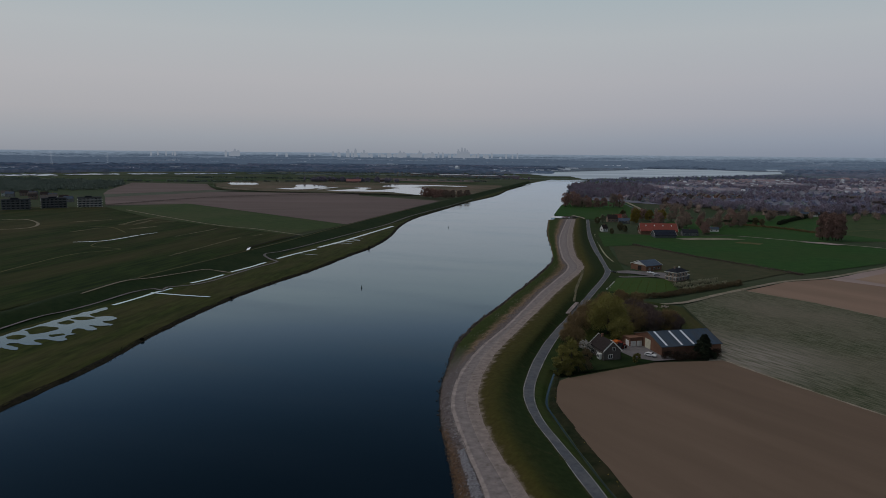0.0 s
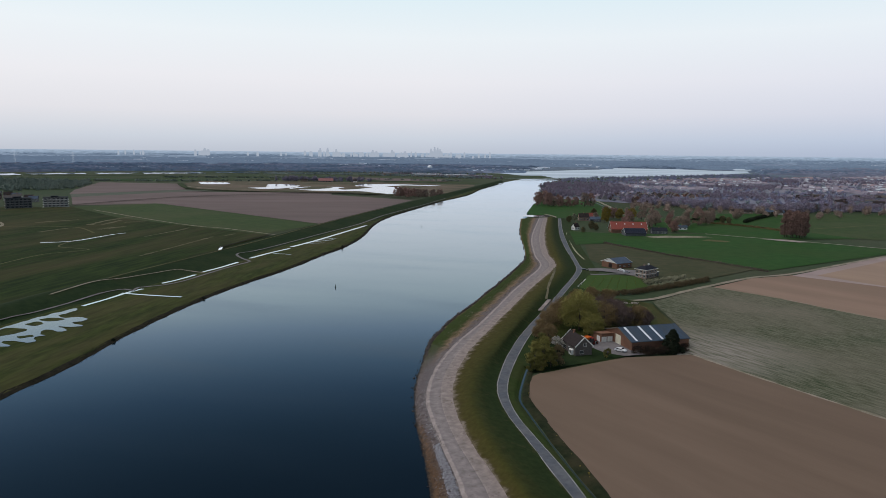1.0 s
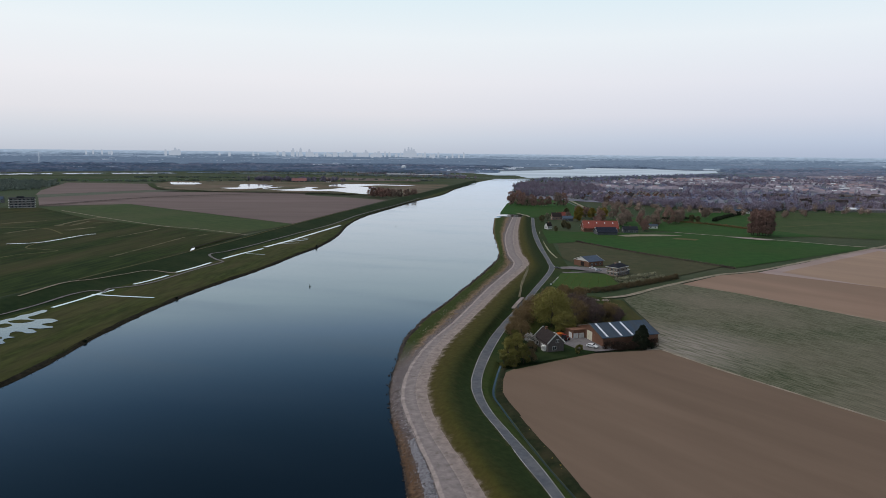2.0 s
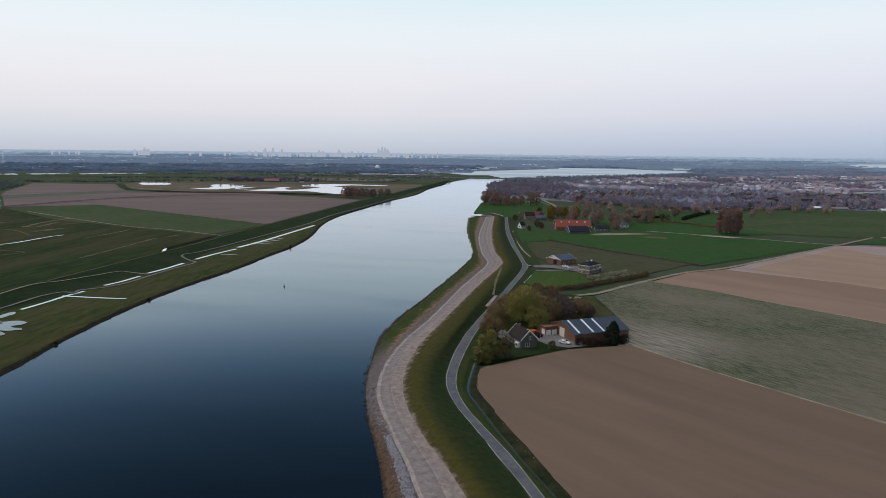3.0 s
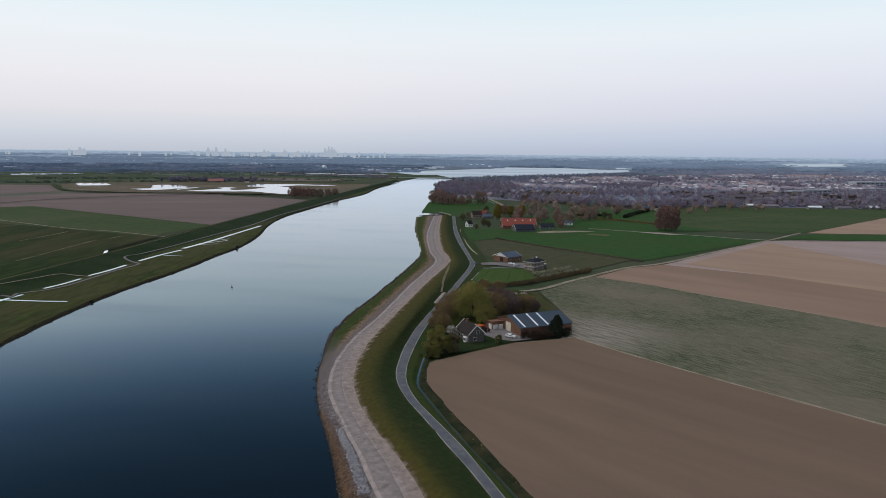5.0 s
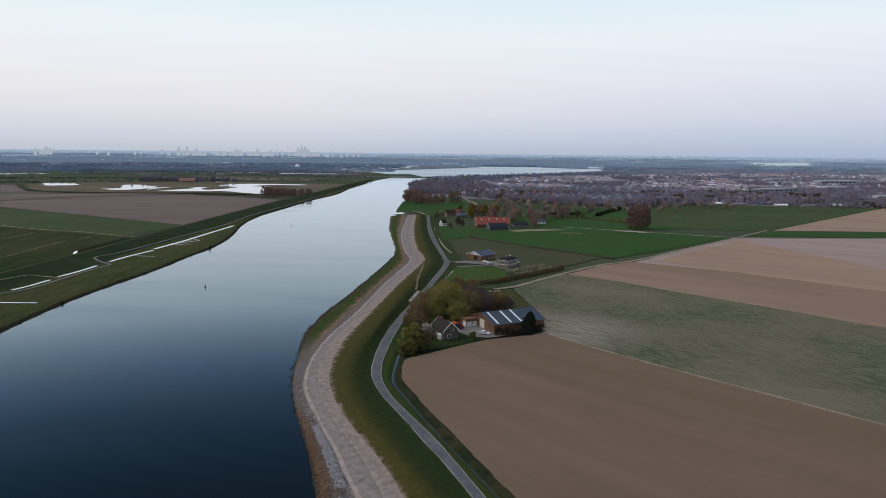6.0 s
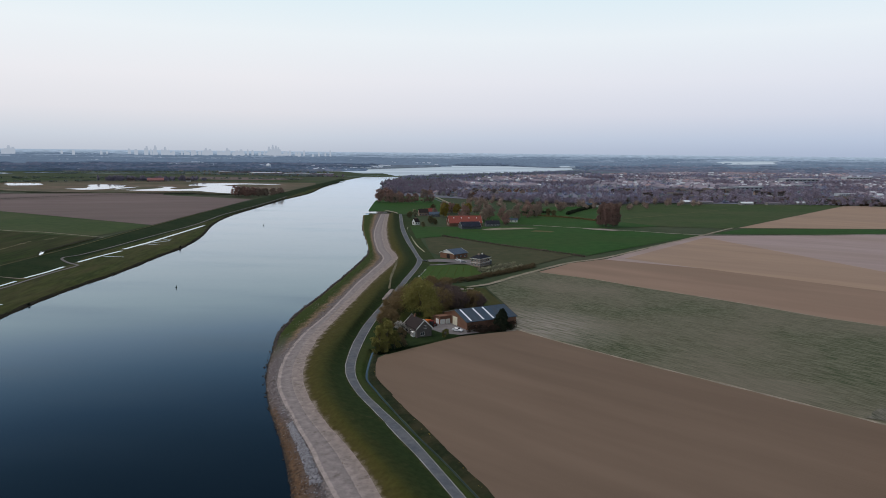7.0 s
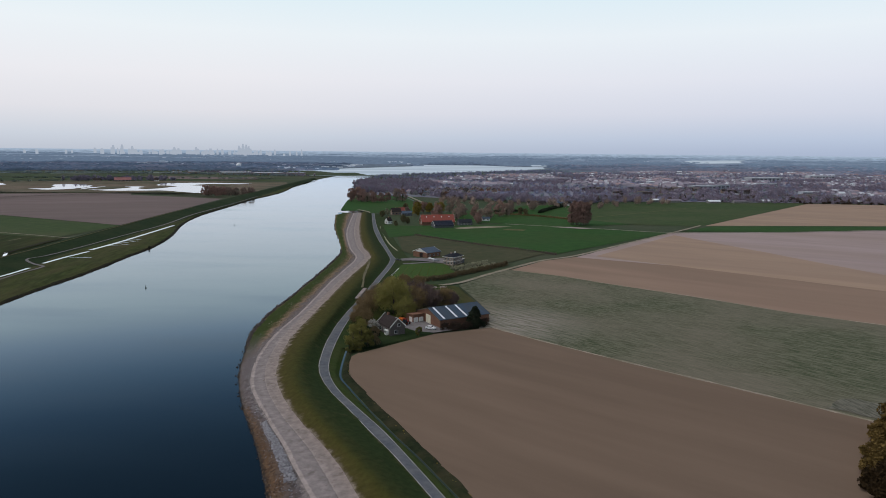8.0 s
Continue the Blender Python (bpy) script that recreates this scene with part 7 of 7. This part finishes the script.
def streets(count):
    """Rows of houses along short streets, quarter by quarter; each quarter has a roof colour of its own."""
    taken = set()
    for cx, cy in scatter(rng, TOWN, count):
        if cx < 60 and cy < 1900 and rng.random() < 0.55:
            continue
        a = 14 + 46 * noise.noise((cx * 0.0016, cy * 0.0016, 8.0)) + 90 * (rng.random() < 0.2)
        c, n = math.cos(radians(a)), math.sin(radians(a))
        tone = rng.choice([0, 0, 1, 1, 2])
        rows, per = rng.integers(2, 6), rng.integers(4, 12)
        step = rng.choice([8.5, 10.0, 13.0])
        for r in range(rows):
            for k in range(per):
                if rng.random() < 0.16:
                    continue
                u, v = (k - per / 2) * step + rng.normal() * 0.6, (r - rows / 2) * 27 + rng.normal() * 1.5
                x, y = cx + u * c - v * n, cy + u * n + v * c
                cell = (int(x / 11), int(y / 11))
                if cell in taken or not inside(x, y, TOWN) or (y < 1110 and rng.random() < 0.5):
                    continue
                taken.add(cell)
                houses.append((x, y, a, tone))


streets(300)
houses.sort(key=lambda q: math.hypot(q[0] - 300, q[1] - 1000))
HOUSE_CELLS = {(int(x / 14), int(y / 14)) for x, y, a, t in houses}

walls = ["brick_light", "grey_wall", "brick_dark", "brick_light", "grey_wall", "white", "brick"]
roofs = ["tile_dark", "town_roof", "tile_dark", "brick_dark", "roof_sheet", "tile_dark", "brick_dark"]
words = ["buff brick house with dark tiled roof", "grey rendered house with brown tiled roof", "grey-brown brick house with dark tiled roof", "buff brick house with brown tiled roof", "grey flat-looking house with pale sheet roof",
         "white house with dark tiled roof", "brick house with brown tiled roof"]
models = []
for k in range(7):
    x, y, a, tone = houses[k]
    L, w = (10, 8, 16, 9, 22, 8, 18)[k], (8, 8, 9, 8, 10, 7, 9)[k]
    models.append(simple_house("town_house", x, y, 90 - a, L, w, (5.2, 5.4, 5.0, 3.2, 5.8, 3.0, 5.4)[k], (8.2, 8.8, 8.2, 7.0, 6.6, 6.6, 8.6)[k], M[walls[k]], M[roofs[k]], words[k] + " at the town's edge", 0.4, "town houses"))
for i, (x, y, a, tone) in enumerate(houses[7:170]):
    copy_thing(models[i % 7], Matrix.Translation(place(x, y, 0.4)[0]) @ pose(0, 0, 0, 0, 0, a))


def joined_houses(spots, seed):
    """The rest of the town: walls and roofs, each joined."""
    rng = np.random.default_rng(seed)
    wv, wf = [], []
    tops = [([], []), ([], []), ([], [])]
    for x, y, a, tone in spots:
        L, w, e = rng.choice([7.5, 8.5, 9.5, 12]) * 1.0, 8 + 2 * rng.random(), 3.2 + 2.6 * rng.random()
        r = e + (2.4 + rng.random()) * (rng.random() < 0.85)
        p, s = place(x, y, 0.2)
        c, n = math.cos(radians(a)), math.sin(radians(a))
        pt = lambda u, v, z: (p.x + (u * c - v * n) * s, p.y + (u * n + v * c) * s, p.z + z * s)
        i = len(wv)
        wv += [pt(u, v, z) for z in (-0.5, e) for u, v in ((0, 0), (L, 0), (L, w), (0, w))] + [pt(0, w / 2, r), pt(L, w / 2, r)]
        wf += [(i, i + 1, i + 5, i + 4), (i + 1, i + 2, i + 6, i + 5), (i + 2, i + 3, i + 7, i + 6), (i + 3, i, i + 4, i + 7), (i + 4, i + 7, i + 8), (i + 6, i + 5, i + 9)]
        V, Fc = tops[2] if rng.random() < 0.15 else tops[1] if tone == 2 and rng.random() < 0.7 or rng.random() < 0.08 else tops[0]
        i = len(V)
        o = 0.4
        V += [pt(-o, -o, e - 0.1), pt(L + o, -o, e - 0.1), pt(L + o, w / 2, r + 0.1), pt(-o, w / 2, r + 0.1), pt(-o, w + o, e - 0.1), pt(L + o, w + o, e - 0.1)]
        Fc += [(i, i + 1, i + 2, i + 3), (i + 3, i + 2, i + 5, i + 4)]
    mesh_object("town_walls", wv, wf, M["town_wall"], None, "pale and brick walls of the distant town, haze painted in", "houses", "stuff")
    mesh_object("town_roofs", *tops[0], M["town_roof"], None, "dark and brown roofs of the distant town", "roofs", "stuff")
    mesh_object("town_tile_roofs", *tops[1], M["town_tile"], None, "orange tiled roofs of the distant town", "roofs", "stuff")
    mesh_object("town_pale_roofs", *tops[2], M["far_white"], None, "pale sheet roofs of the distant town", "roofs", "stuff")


joined_houses(houses[170:], 78)
for x, y, az, L, w, h in ((474, 1402, 56, 118, 16, 10), (802, 1922, 73, 109, 30, 12), (637, 1280, 77, 35, 14, 7), (1100, 2200, 85, 80, 30, 11), (1180, 1760, 80, 70, 20, 9), (1450, 2350, 82, 90, 30, 10), (700, 1620, 75, 46, 14, 8)):
    t = thing("school_block", x, y, 0.3, turn_of(az), "long pale flat-roofed building in the town", "building", "long town buildings")
    bm = bmesh.new()
    add_box(bm, (0, 0, -0.5), (L, w, h))
    bmesh.ops.recalc_face_normals(bm, faces=bm.faces)
    part("wall", bm, M["far_white"], t)
    bm = bmesh.new()
    add_box(bm, (-0.4, -0.4, h), (L + 0.4, w + 0.4, h + 0.6))
    bmesh.ops.recalc_face_normals(bm, faces=bm.faces)
    part("roof", bm, M["far_white"], t)
    for k in range(8):
        window(t, side_matrix("front", L, w), L * (k + 0.5) / 8, h * 0.55, L / 12, h * 0.25, M["white"])
        window(t, side_matrix("front", L, w), L * (k + 0.5) / 8, h * 0.12, L / 12, h * 0.25, M["white"])

for x, y, L, roof in ((296, 1052, 16, "roof_light"), (318, 1046, 24, "town_roof"), (378, 1036, 20, "roof_light"), (420, 1044, 30, "town_roof"), (470, 1060, 18, "far_white"), (610, 1070, 26, "far_white")):
    simple_house("edge_shed", x, y, 78, L, 8, 3.0, 5.0, M["grey_wall"], M[roof], "low grey shed at the town's edge", 0.5, "town edge sheds", "shed")


def off_houses(spots, share, size=14):
    """Keeps trees mostly off the houses and streets."""
    return [q for q in spots if (int(q[0] / size), int(q[1] / size)) not in HOUSE_CELLS or rng.random() < share]


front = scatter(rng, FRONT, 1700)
woodland("town_edge_wood", front[:900], M["wood_edge"], "bare trees along the town's edge, haze painted into their purple-brown", 80, 10.5, 120, 1.0, 4.4)
woodland("town_edge_green", front[900:1060], M["wood_green"], "green spring trees along the town's edge, greyed by painted haze", 81, 8.5, 90, 1.2, 3.6)
woodland("town_edge_red", front[1060:1400], M["wood_mauve"], "reddish bare trees along the town's edge, greyed by painted haze", 85, 12, 120, 1.0, 4.2)
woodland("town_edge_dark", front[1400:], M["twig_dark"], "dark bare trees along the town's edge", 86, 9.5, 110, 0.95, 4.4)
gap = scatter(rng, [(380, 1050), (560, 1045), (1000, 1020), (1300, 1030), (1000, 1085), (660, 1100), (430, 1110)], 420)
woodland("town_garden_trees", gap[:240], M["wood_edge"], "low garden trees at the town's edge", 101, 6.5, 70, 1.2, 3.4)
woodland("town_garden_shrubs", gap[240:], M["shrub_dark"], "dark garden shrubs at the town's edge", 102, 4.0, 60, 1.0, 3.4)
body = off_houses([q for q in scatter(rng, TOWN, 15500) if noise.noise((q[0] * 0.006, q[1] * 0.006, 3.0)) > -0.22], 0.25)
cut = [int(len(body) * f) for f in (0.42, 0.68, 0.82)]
woodland("town_trees", body[:cut[0]], M["wood_far"], "bare trees between the town's houses, painted haze-blue", 82, 7.0, 40, 1.2, 4.6)
woodland("town_trees_red", body[cut[0]:cut[1]], M["wood_mauve"], "bare trees between the town's houses, painted haze-mauve", 83, 7.6, 40, 1.2, 4.6)
woodland("town_trees_green", body[cut[1]:cut[2]], M["wood_green"], "green trees between the town's houses, greyed by painted haze", 84, 6.4, 40, 1.15, 4.2)
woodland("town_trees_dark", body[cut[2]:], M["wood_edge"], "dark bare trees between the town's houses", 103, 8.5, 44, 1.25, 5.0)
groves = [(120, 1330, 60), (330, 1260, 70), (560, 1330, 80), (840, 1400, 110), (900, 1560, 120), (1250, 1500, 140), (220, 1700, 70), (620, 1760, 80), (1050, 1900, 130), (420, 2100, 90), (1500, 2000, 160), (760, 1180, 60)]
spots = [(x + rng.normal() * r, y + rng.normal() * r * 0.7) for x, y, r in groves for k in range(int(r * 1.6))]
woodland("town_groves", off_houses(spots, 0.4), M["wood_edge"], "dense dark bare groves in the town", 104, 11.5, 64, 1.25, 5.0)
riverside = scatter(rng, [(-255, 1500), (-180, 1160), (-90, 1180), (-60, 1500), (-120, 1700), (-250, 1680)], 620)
woodland("riverside_wood", riverside[:480], M["wood_edge"], "bare wood beside the river, painted haze-mauve", 87, 12, 130, 1.05, 4.6)
woodland("riverside_wood_dark", riverside[480:], M["wood_green"], "green wood beside the river, dulled by painted haze", 88, 10, 110, 0.95, 4.2)
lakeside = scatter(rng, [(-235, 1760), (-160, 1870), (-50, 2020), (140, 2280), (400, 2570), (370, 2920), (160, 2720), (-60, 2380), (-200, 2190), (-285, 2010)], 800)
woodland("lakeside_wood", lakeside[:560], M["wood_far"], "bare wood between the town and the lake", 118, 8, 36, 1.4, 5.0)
woodland("lakeside_wood_green", lakeside[560:], M["wood_green"], "green wood between the town and the lake, greyed by painted haze", 119, 7, 36, 1.4, 4.6)
belt = scatter(rng, [(60, 800), (330, 1010), (300, 1050), (150, 965), (80, 985), (-30, 1040), (-60, 860), (0, 840)], 60)
woodland("meadow_trees", [p for p in belt if p[1] > 900 or p[0] < 40], M["twig_mid"], "bare trees between the meadows", 89, 12, 260, 0.7, 4.2)
hedge("meadow_hedge", [(40, 800), (56, 798), (94, 774), (119, 745)], 3.0, 2.4, M["twig"], "brown hedge across the meadow", 27, 60, 0.5, 0.4)
hedge("evergreen_belt", [(96, 822), (112, 868), (132, 915), (146, 950)], 5.0, 4.5, M["leaf_dark"], "dark evergreen belt between the meadows", 28, 60, 0.5)
hedge("evergreen_belt", [(28, 826), (52, 834), (78, 842)], 4.0, 3.0, M["leaf_dark"], "low dark evergreen belt behind the farm", 29, 60, 0.5)
left = scatter(rng, [(-1140, 853), (-1075, 910), (-1058, 1009), (-1184, 1184), (-1306, 1247), (-1548, 1250), (-1611, 1208), (-1700, 1000)], 1500)
woodland("polder_wood", left, M["copse"], "grey-green wood beyond the apartments", 90, 7.5, 40, 1.6, 4.6)
farm = scatter(rng, [(-930, 1500), (-860, 1520), (-810, 1545), (-700, 1570), (-690, 1600), (-900, 1570)], 70)
woodland("farm_wood", farm, M["wood_mauve"], "bare trees round the reservoir farm", 91, 13, 90, 1.8, 4.6)
# polder land between the reservoirs and the channels: dikes, tree rows, pale strips
for i, (pts, wd, m, lab) in enumerate([
        ([(-1950, 1180), (-1500, 1420), (-1180, 1520), (-900, 1640), (-600, 1660), (-430, 1640)], 46, "meadow_dull", "long dull green polder field"),
        ([(-2000, 1330), (-1600, 1560), (-1250, 1700), (-900, 1790)], 60, "dike_inner", "long green polder field"),
        ([(-1350, 1330), (-1180, 1400), (-1020, 1440)], 70, "meadow", "dark green polder field"),
        ([(-1250, 1980), (-1000, 2120), (-800, 2200)], 90, "copse", "grey-green polder field"),
        ([(-1700, 2150), (-1300, 2300), (-1000, 2420)], 70, "soil_far", "thin ploughed field in the distance")]):
    ribbon("polder_field", pts, wd, 0.25, M[m], lab, step=30, wobble=0.3)
rows = [([(-1300, 1560), (-1100, 1640), (-880, 1700), (-520, 1740)], 160, 5.0), ([(-1320, 1290), (-1080, 1400), (-930, 1500)], 90, 4.5), ([(-1320, 1950), (-1100, 2040), (-760, 2020), (-520, 1960)], 240, 7.0),
        ([(-2000, 1950), (-1650, 2180), (-1300, 2260), (-900, 2320), (-600, 2300)], 420, 9.0), ([(-2300, 1900), (-1900, 2250), (-1500, 2450), (-1000, 2560)], 480, 10.0)]
for i, (pts, count, h) in enumerate(rows):
    line = spline(pts, 6.0)
    spots = [(q.x + rng.normal() * 5 * (1 + i), q.y + rng.normal() * 5 * (1 + i)) for q in (line[k] for k in rng.integers(0, len(line), count))]
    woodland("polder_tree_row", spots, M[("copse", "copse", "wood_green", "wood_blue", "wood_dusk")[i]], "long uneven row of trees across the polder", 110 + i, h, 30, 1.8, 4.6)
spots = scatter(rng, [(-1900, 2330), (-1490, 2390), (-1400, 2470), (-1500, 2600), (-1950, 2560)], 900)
woodland("dark_polder_wood", spots, M["wood_blue"], "dense wood far across the polder, painted haze-blue", 116, 11, 16, 2.6, 6.0)
spots = scatter(rng, [(-905, 2140), (-800, 2140), (-480, 1930), (-440, 1960), (-540, 2100), (-700, 2180), (-900, 2230)], 130)
woodland("lakeside_trees", spots, M["wood_edge"], "bare trees round the lakeside sheds", 117, 8, 50, 1.8, 4.5)


def belts(name, count, d0, d1, az0, az1, material, label, seed, h=11, length=420):
    """Long low tree belts, seen far off: ragged crowns in rows, joined."""
    rng = np.random.default_rng(seed)
    V, F = [], []
    for k in range(count):
        az = radians(rng.uniform(az0, az1))
        u = rng.random()
        d = 1 / ((1 - u) / d0 + u / d1)
        if d > 3900 and 0.282 < az < 0.404:
            continue
        cx, cy = HEAD.x + d * math.sin(az), HEAD.y + d * math.cos(az)
        turn = az + radians(rng.normal() * 14)
        ln = length * (0.3 + 1.2 * rng.random()) * (d / 3000) ** 0.7
        n = int(ln / (6 + d / 900))
        for j in range(n):
            a = (j / n - 0.5) * ln
            off = rng.normal() * 14
            x, y = cx + math.cos(turn) * a + math.sin(turn) * off, cy - math.sin(turn) * a + math.cos(turn) * off
            if -480 < x < 420 and 2080 < y < 3950 and not (x < -250 and y > 3500):
                continue
            p, s = place(x, y, 0.0)
            hh, w = h * s * (0.6 + 0.8 * rng.random()), (7 + d / 500) * s * (0.6 + 0.8 * rng.random())
            ca, sa = math.cos(az), -math.sin(az)
            i = len(V)
            for q in ((-w, 0), (-w * 0.8, hh * 0.7), (-w * 0.2, hh * (0.9 + 0.2 * rng.random())), (w * 0.4, hh * (0.8 + 0.3 * rng.random())), (w, hh * 0.55), (w, 0)):
                V.append((p.x + ca * q[0], p.y + sa * q[0], p.z + q[1]))
            V.append((p.x + math.sin(az) * w, p.y + math.cos(az) * w, p.z + hh * 0.75))
            F.append((i, i + 1, i + 2, i + 3, i + 4, i + 5))
            F += [(i + 1, i + 2, i + 6), (i + 2, i + 3, i + 6), (i + 3, i + 4, i + 6)]
    mesh_object(name, V, F, material, None, label, "woodland", "stuff")


belts("tree_belts", 150, 2620, 4200, -62, -12, M["wood_blue"], "tree belts across the plain, painted haze-blue", 93, 9, 260)
belts("tree_belts_bare", 130, 2600, 4000, -62, -14, M["wood_dusk"], "bare tree belts across the plain, painted haze-mauve", 98, 8, 220)
belts("tree_belts_right", 120, 3150, 5200, -2, 40, M["wood_blue"], "tree belts beyond the town, painted haze-blue", 94, 9, 300)
belts("tree_belts_right_bare", 110, 3000, 4800, 8, 40, M["wood_dusk"], "tree belts beyond the town, painted haze-mauve", 96, 9, 260)
belts("far_tree_belts", 330, 4000, 16000, -62, 42, M["distant_wood"], "tree belts near the horizon with haze painted as glow", 95, 11, 420)


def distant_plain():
    """The last of the plain before the horizon, a backdrop glowing with painted haze."""
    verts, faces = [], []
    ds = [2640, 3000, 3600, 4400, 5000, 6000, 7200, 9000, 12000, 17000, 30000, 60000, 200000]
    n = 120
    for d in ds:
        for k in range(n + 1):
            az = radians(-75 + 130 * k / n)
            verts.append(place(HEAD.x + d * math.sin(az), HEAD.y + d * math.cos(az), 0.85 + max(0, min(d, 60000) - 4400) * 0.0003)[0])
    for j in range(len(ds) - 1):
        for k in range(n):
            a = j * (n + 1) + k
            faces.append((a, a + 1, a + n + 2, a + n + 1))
    mesh_object("backdrop_plain", verts, faces, M["backdrop"], None, "blue-grey plain at the horizon with haze painted as glow", "backdrop", "structure")
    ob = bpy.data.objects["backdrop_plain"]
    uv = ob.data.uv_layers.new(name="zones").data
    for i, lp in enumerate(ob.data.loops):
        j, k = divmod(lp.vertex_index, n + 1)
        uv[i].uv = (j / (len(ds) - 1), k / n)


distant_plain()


def far_sheds():
    """Pale long roofs and glasshouses scattered over the plain."""
    rng = np.random.default_rng(97)
    V, F = [], []
    for k in range(420):
        az = radians(rng.triangular(-62, -36, 10 if k % 4 else 40))
        d = 1 / rng.uniform(1 / 7500, 1 / 2700)
        x, y = HEAD.x + d * math.sin(az), HEAD.y + d * math.cos(az)
        if -520 < x < 430 and 2080 < y < 3950:
            continue
        L, w, h = rng.uniform(15, 110) * rng.random() * (d / 4200) + 12, rng.uniform(15, 40), rng.uniform(3, 8)
        p, s = place(x, y, 0)
        ca, sa = math.cos(az), -math.sin(az)
        i = len(V)
        for z in (0, h * s):
            for u, v in ((-L, 0), (L, 0), (L, w), (-L, w)):
                V.append((p.x + (ca * u + math.sin(az) * v) * s * 0.5, p.y + (sa * u + math.cos(az) * v) * s * 0.5, p.z + z))
        F += [(i, i + 1, i + 5, i + 4), (i + 1, i + 2, i + 6, i + 5), (i + 2, i + 3, i + 7, i + 6), (i + 3, i, i + 4, i + 7), (i + 4, i + 5, i + 6, i + 7)]
    mesh_object("distant_sheds", V, F, M["far_roof"], None, "pale distant sheds and glasshouses on the plain", "buildings", "stuff")


far_sheds()


def tower(az, d, height, width, label="grey tower of the distant city skyline with painted haze glow"):
    a = radians(az)
    p, s = place(HEAD.x + d * math.sin(a), HEAD.y + d * math.cos(a), 0)
    t = new("city_tower")
    t.matrix_world = Matrix.Translation(p) @ pose(0, 0, 0, 0, 0, -az) @ Matrix.Diagonal((s, s, s, 1))
    tagged(t, label, "tower", "city skyline")
    bm = bmesh.new()
    add_box(bm, (-width / 2, -width / 2, -10), (width / 2, width / 2, height * 0.82))
    bmesh.ops.recalc_face_normals(bm, faces=bm.faces)
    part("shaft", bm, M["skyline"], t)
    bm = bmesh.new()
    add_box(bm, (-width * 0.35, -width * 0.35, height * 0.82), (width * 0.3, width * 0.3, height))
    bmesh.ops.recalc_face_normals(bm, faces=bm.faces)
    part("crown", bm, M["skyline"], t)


rng = np.random.default_rng(99)
for az, h, w in ((-43.1, 95, 40), (-42.4, 110, 35), (-41.9, 112, 35), (-41.5, 105, 40), (-37.5, 132, 60), (-37.0, 135, 90), (-36.7, 130, 80), (-28.05, 135, 45), (-27.6, 145, 40), (-27.2, 128, 50), (-26.3, 120, 60),
                 (-25.2, 105, 50), (-23.8, 115, 45), (-23.5, 108, 60), (-22.1, 118, 60), (-21.8, 122, 50), (-21.4, 115, 60), (-20.6, 104, 60), (-19.05, 128, 50), (-18.8, 138, 45), (-18.55, 150, 40), (-18.3, 145, 45),
                 (-18.0, 130, 50), (-16.6, 95, 40), (-14.3, 92, 40), (-24.5, 100, 80), (-26.8, 106, 60), (-22.7, 104, 70), (-20.0, 100, 60), (-17.5, 100, 60), (-33, 92, 60), (-31, 90, 50)):
    tower(az + rng.normal() * 0.12, 10000, h * (0.60 + 0.2 * rng.random()), w * 0.55)
    tower(az + rng.normal() * 0.5, 11000, h * (0.50 + 0.14 * rng.random()), w * 0.5)
for k in range(70):
    tower(rng.triangular(-30, -22, -13), 9500 + 2500 * rng.random(), 34 + 62 * rng.random() ** 2, 16 + 34 * rng.random(), "low block of the distant city skyline with painted haze glow")
for az, h in ((-18.75, 135), (-18.45, 160), (-18.2, 150), (-18.0, 128), (-27.9, 125), (-27.3, 132), (-26.6, 115), (-36.9, 112), (-22.0, 112), (-23.6, 108)):
    tower(az, 9800, h, 34, "slender tower of the distant city skyline with painted haze glow")


def pylon(az, d, height):
    a = radians(az)
    x, y = HEAD.x + d * math.sin(a), HEAD.y + d * math.cos(a)
    t = thing("pylon", x, y, 0, -az, "lattice electricity pylon on the plain with painted haze glow", "pylon", "electricity pylons")
    b = 4.0
    for sx, sy in ((-1, -1), (1, -1), (1, 1), (-1, 1)):
        bm = bmesh.new()
        add_tube(bm, (sx * b, sy * b, 0), (sx * 0.8, sy * 0.8, height), 0.5, 0.35, 4)
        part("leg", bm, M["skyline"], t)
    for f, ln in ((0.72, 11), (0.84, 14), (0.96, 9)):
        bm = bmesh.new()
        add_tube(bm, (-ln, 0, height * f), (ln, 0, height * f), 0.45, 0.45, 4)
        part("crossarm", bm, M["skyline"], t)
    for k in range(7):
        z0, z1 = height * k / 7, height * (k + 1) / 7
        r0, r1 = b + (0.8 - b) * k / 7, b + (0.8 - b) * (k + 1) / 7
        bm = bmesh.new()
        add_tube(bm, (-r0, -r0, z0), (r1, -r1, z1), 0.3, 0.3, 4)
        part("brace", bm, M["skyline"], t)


pylon(-49.75, 3500, 68)
pylon(-46.1, 3900, 62)
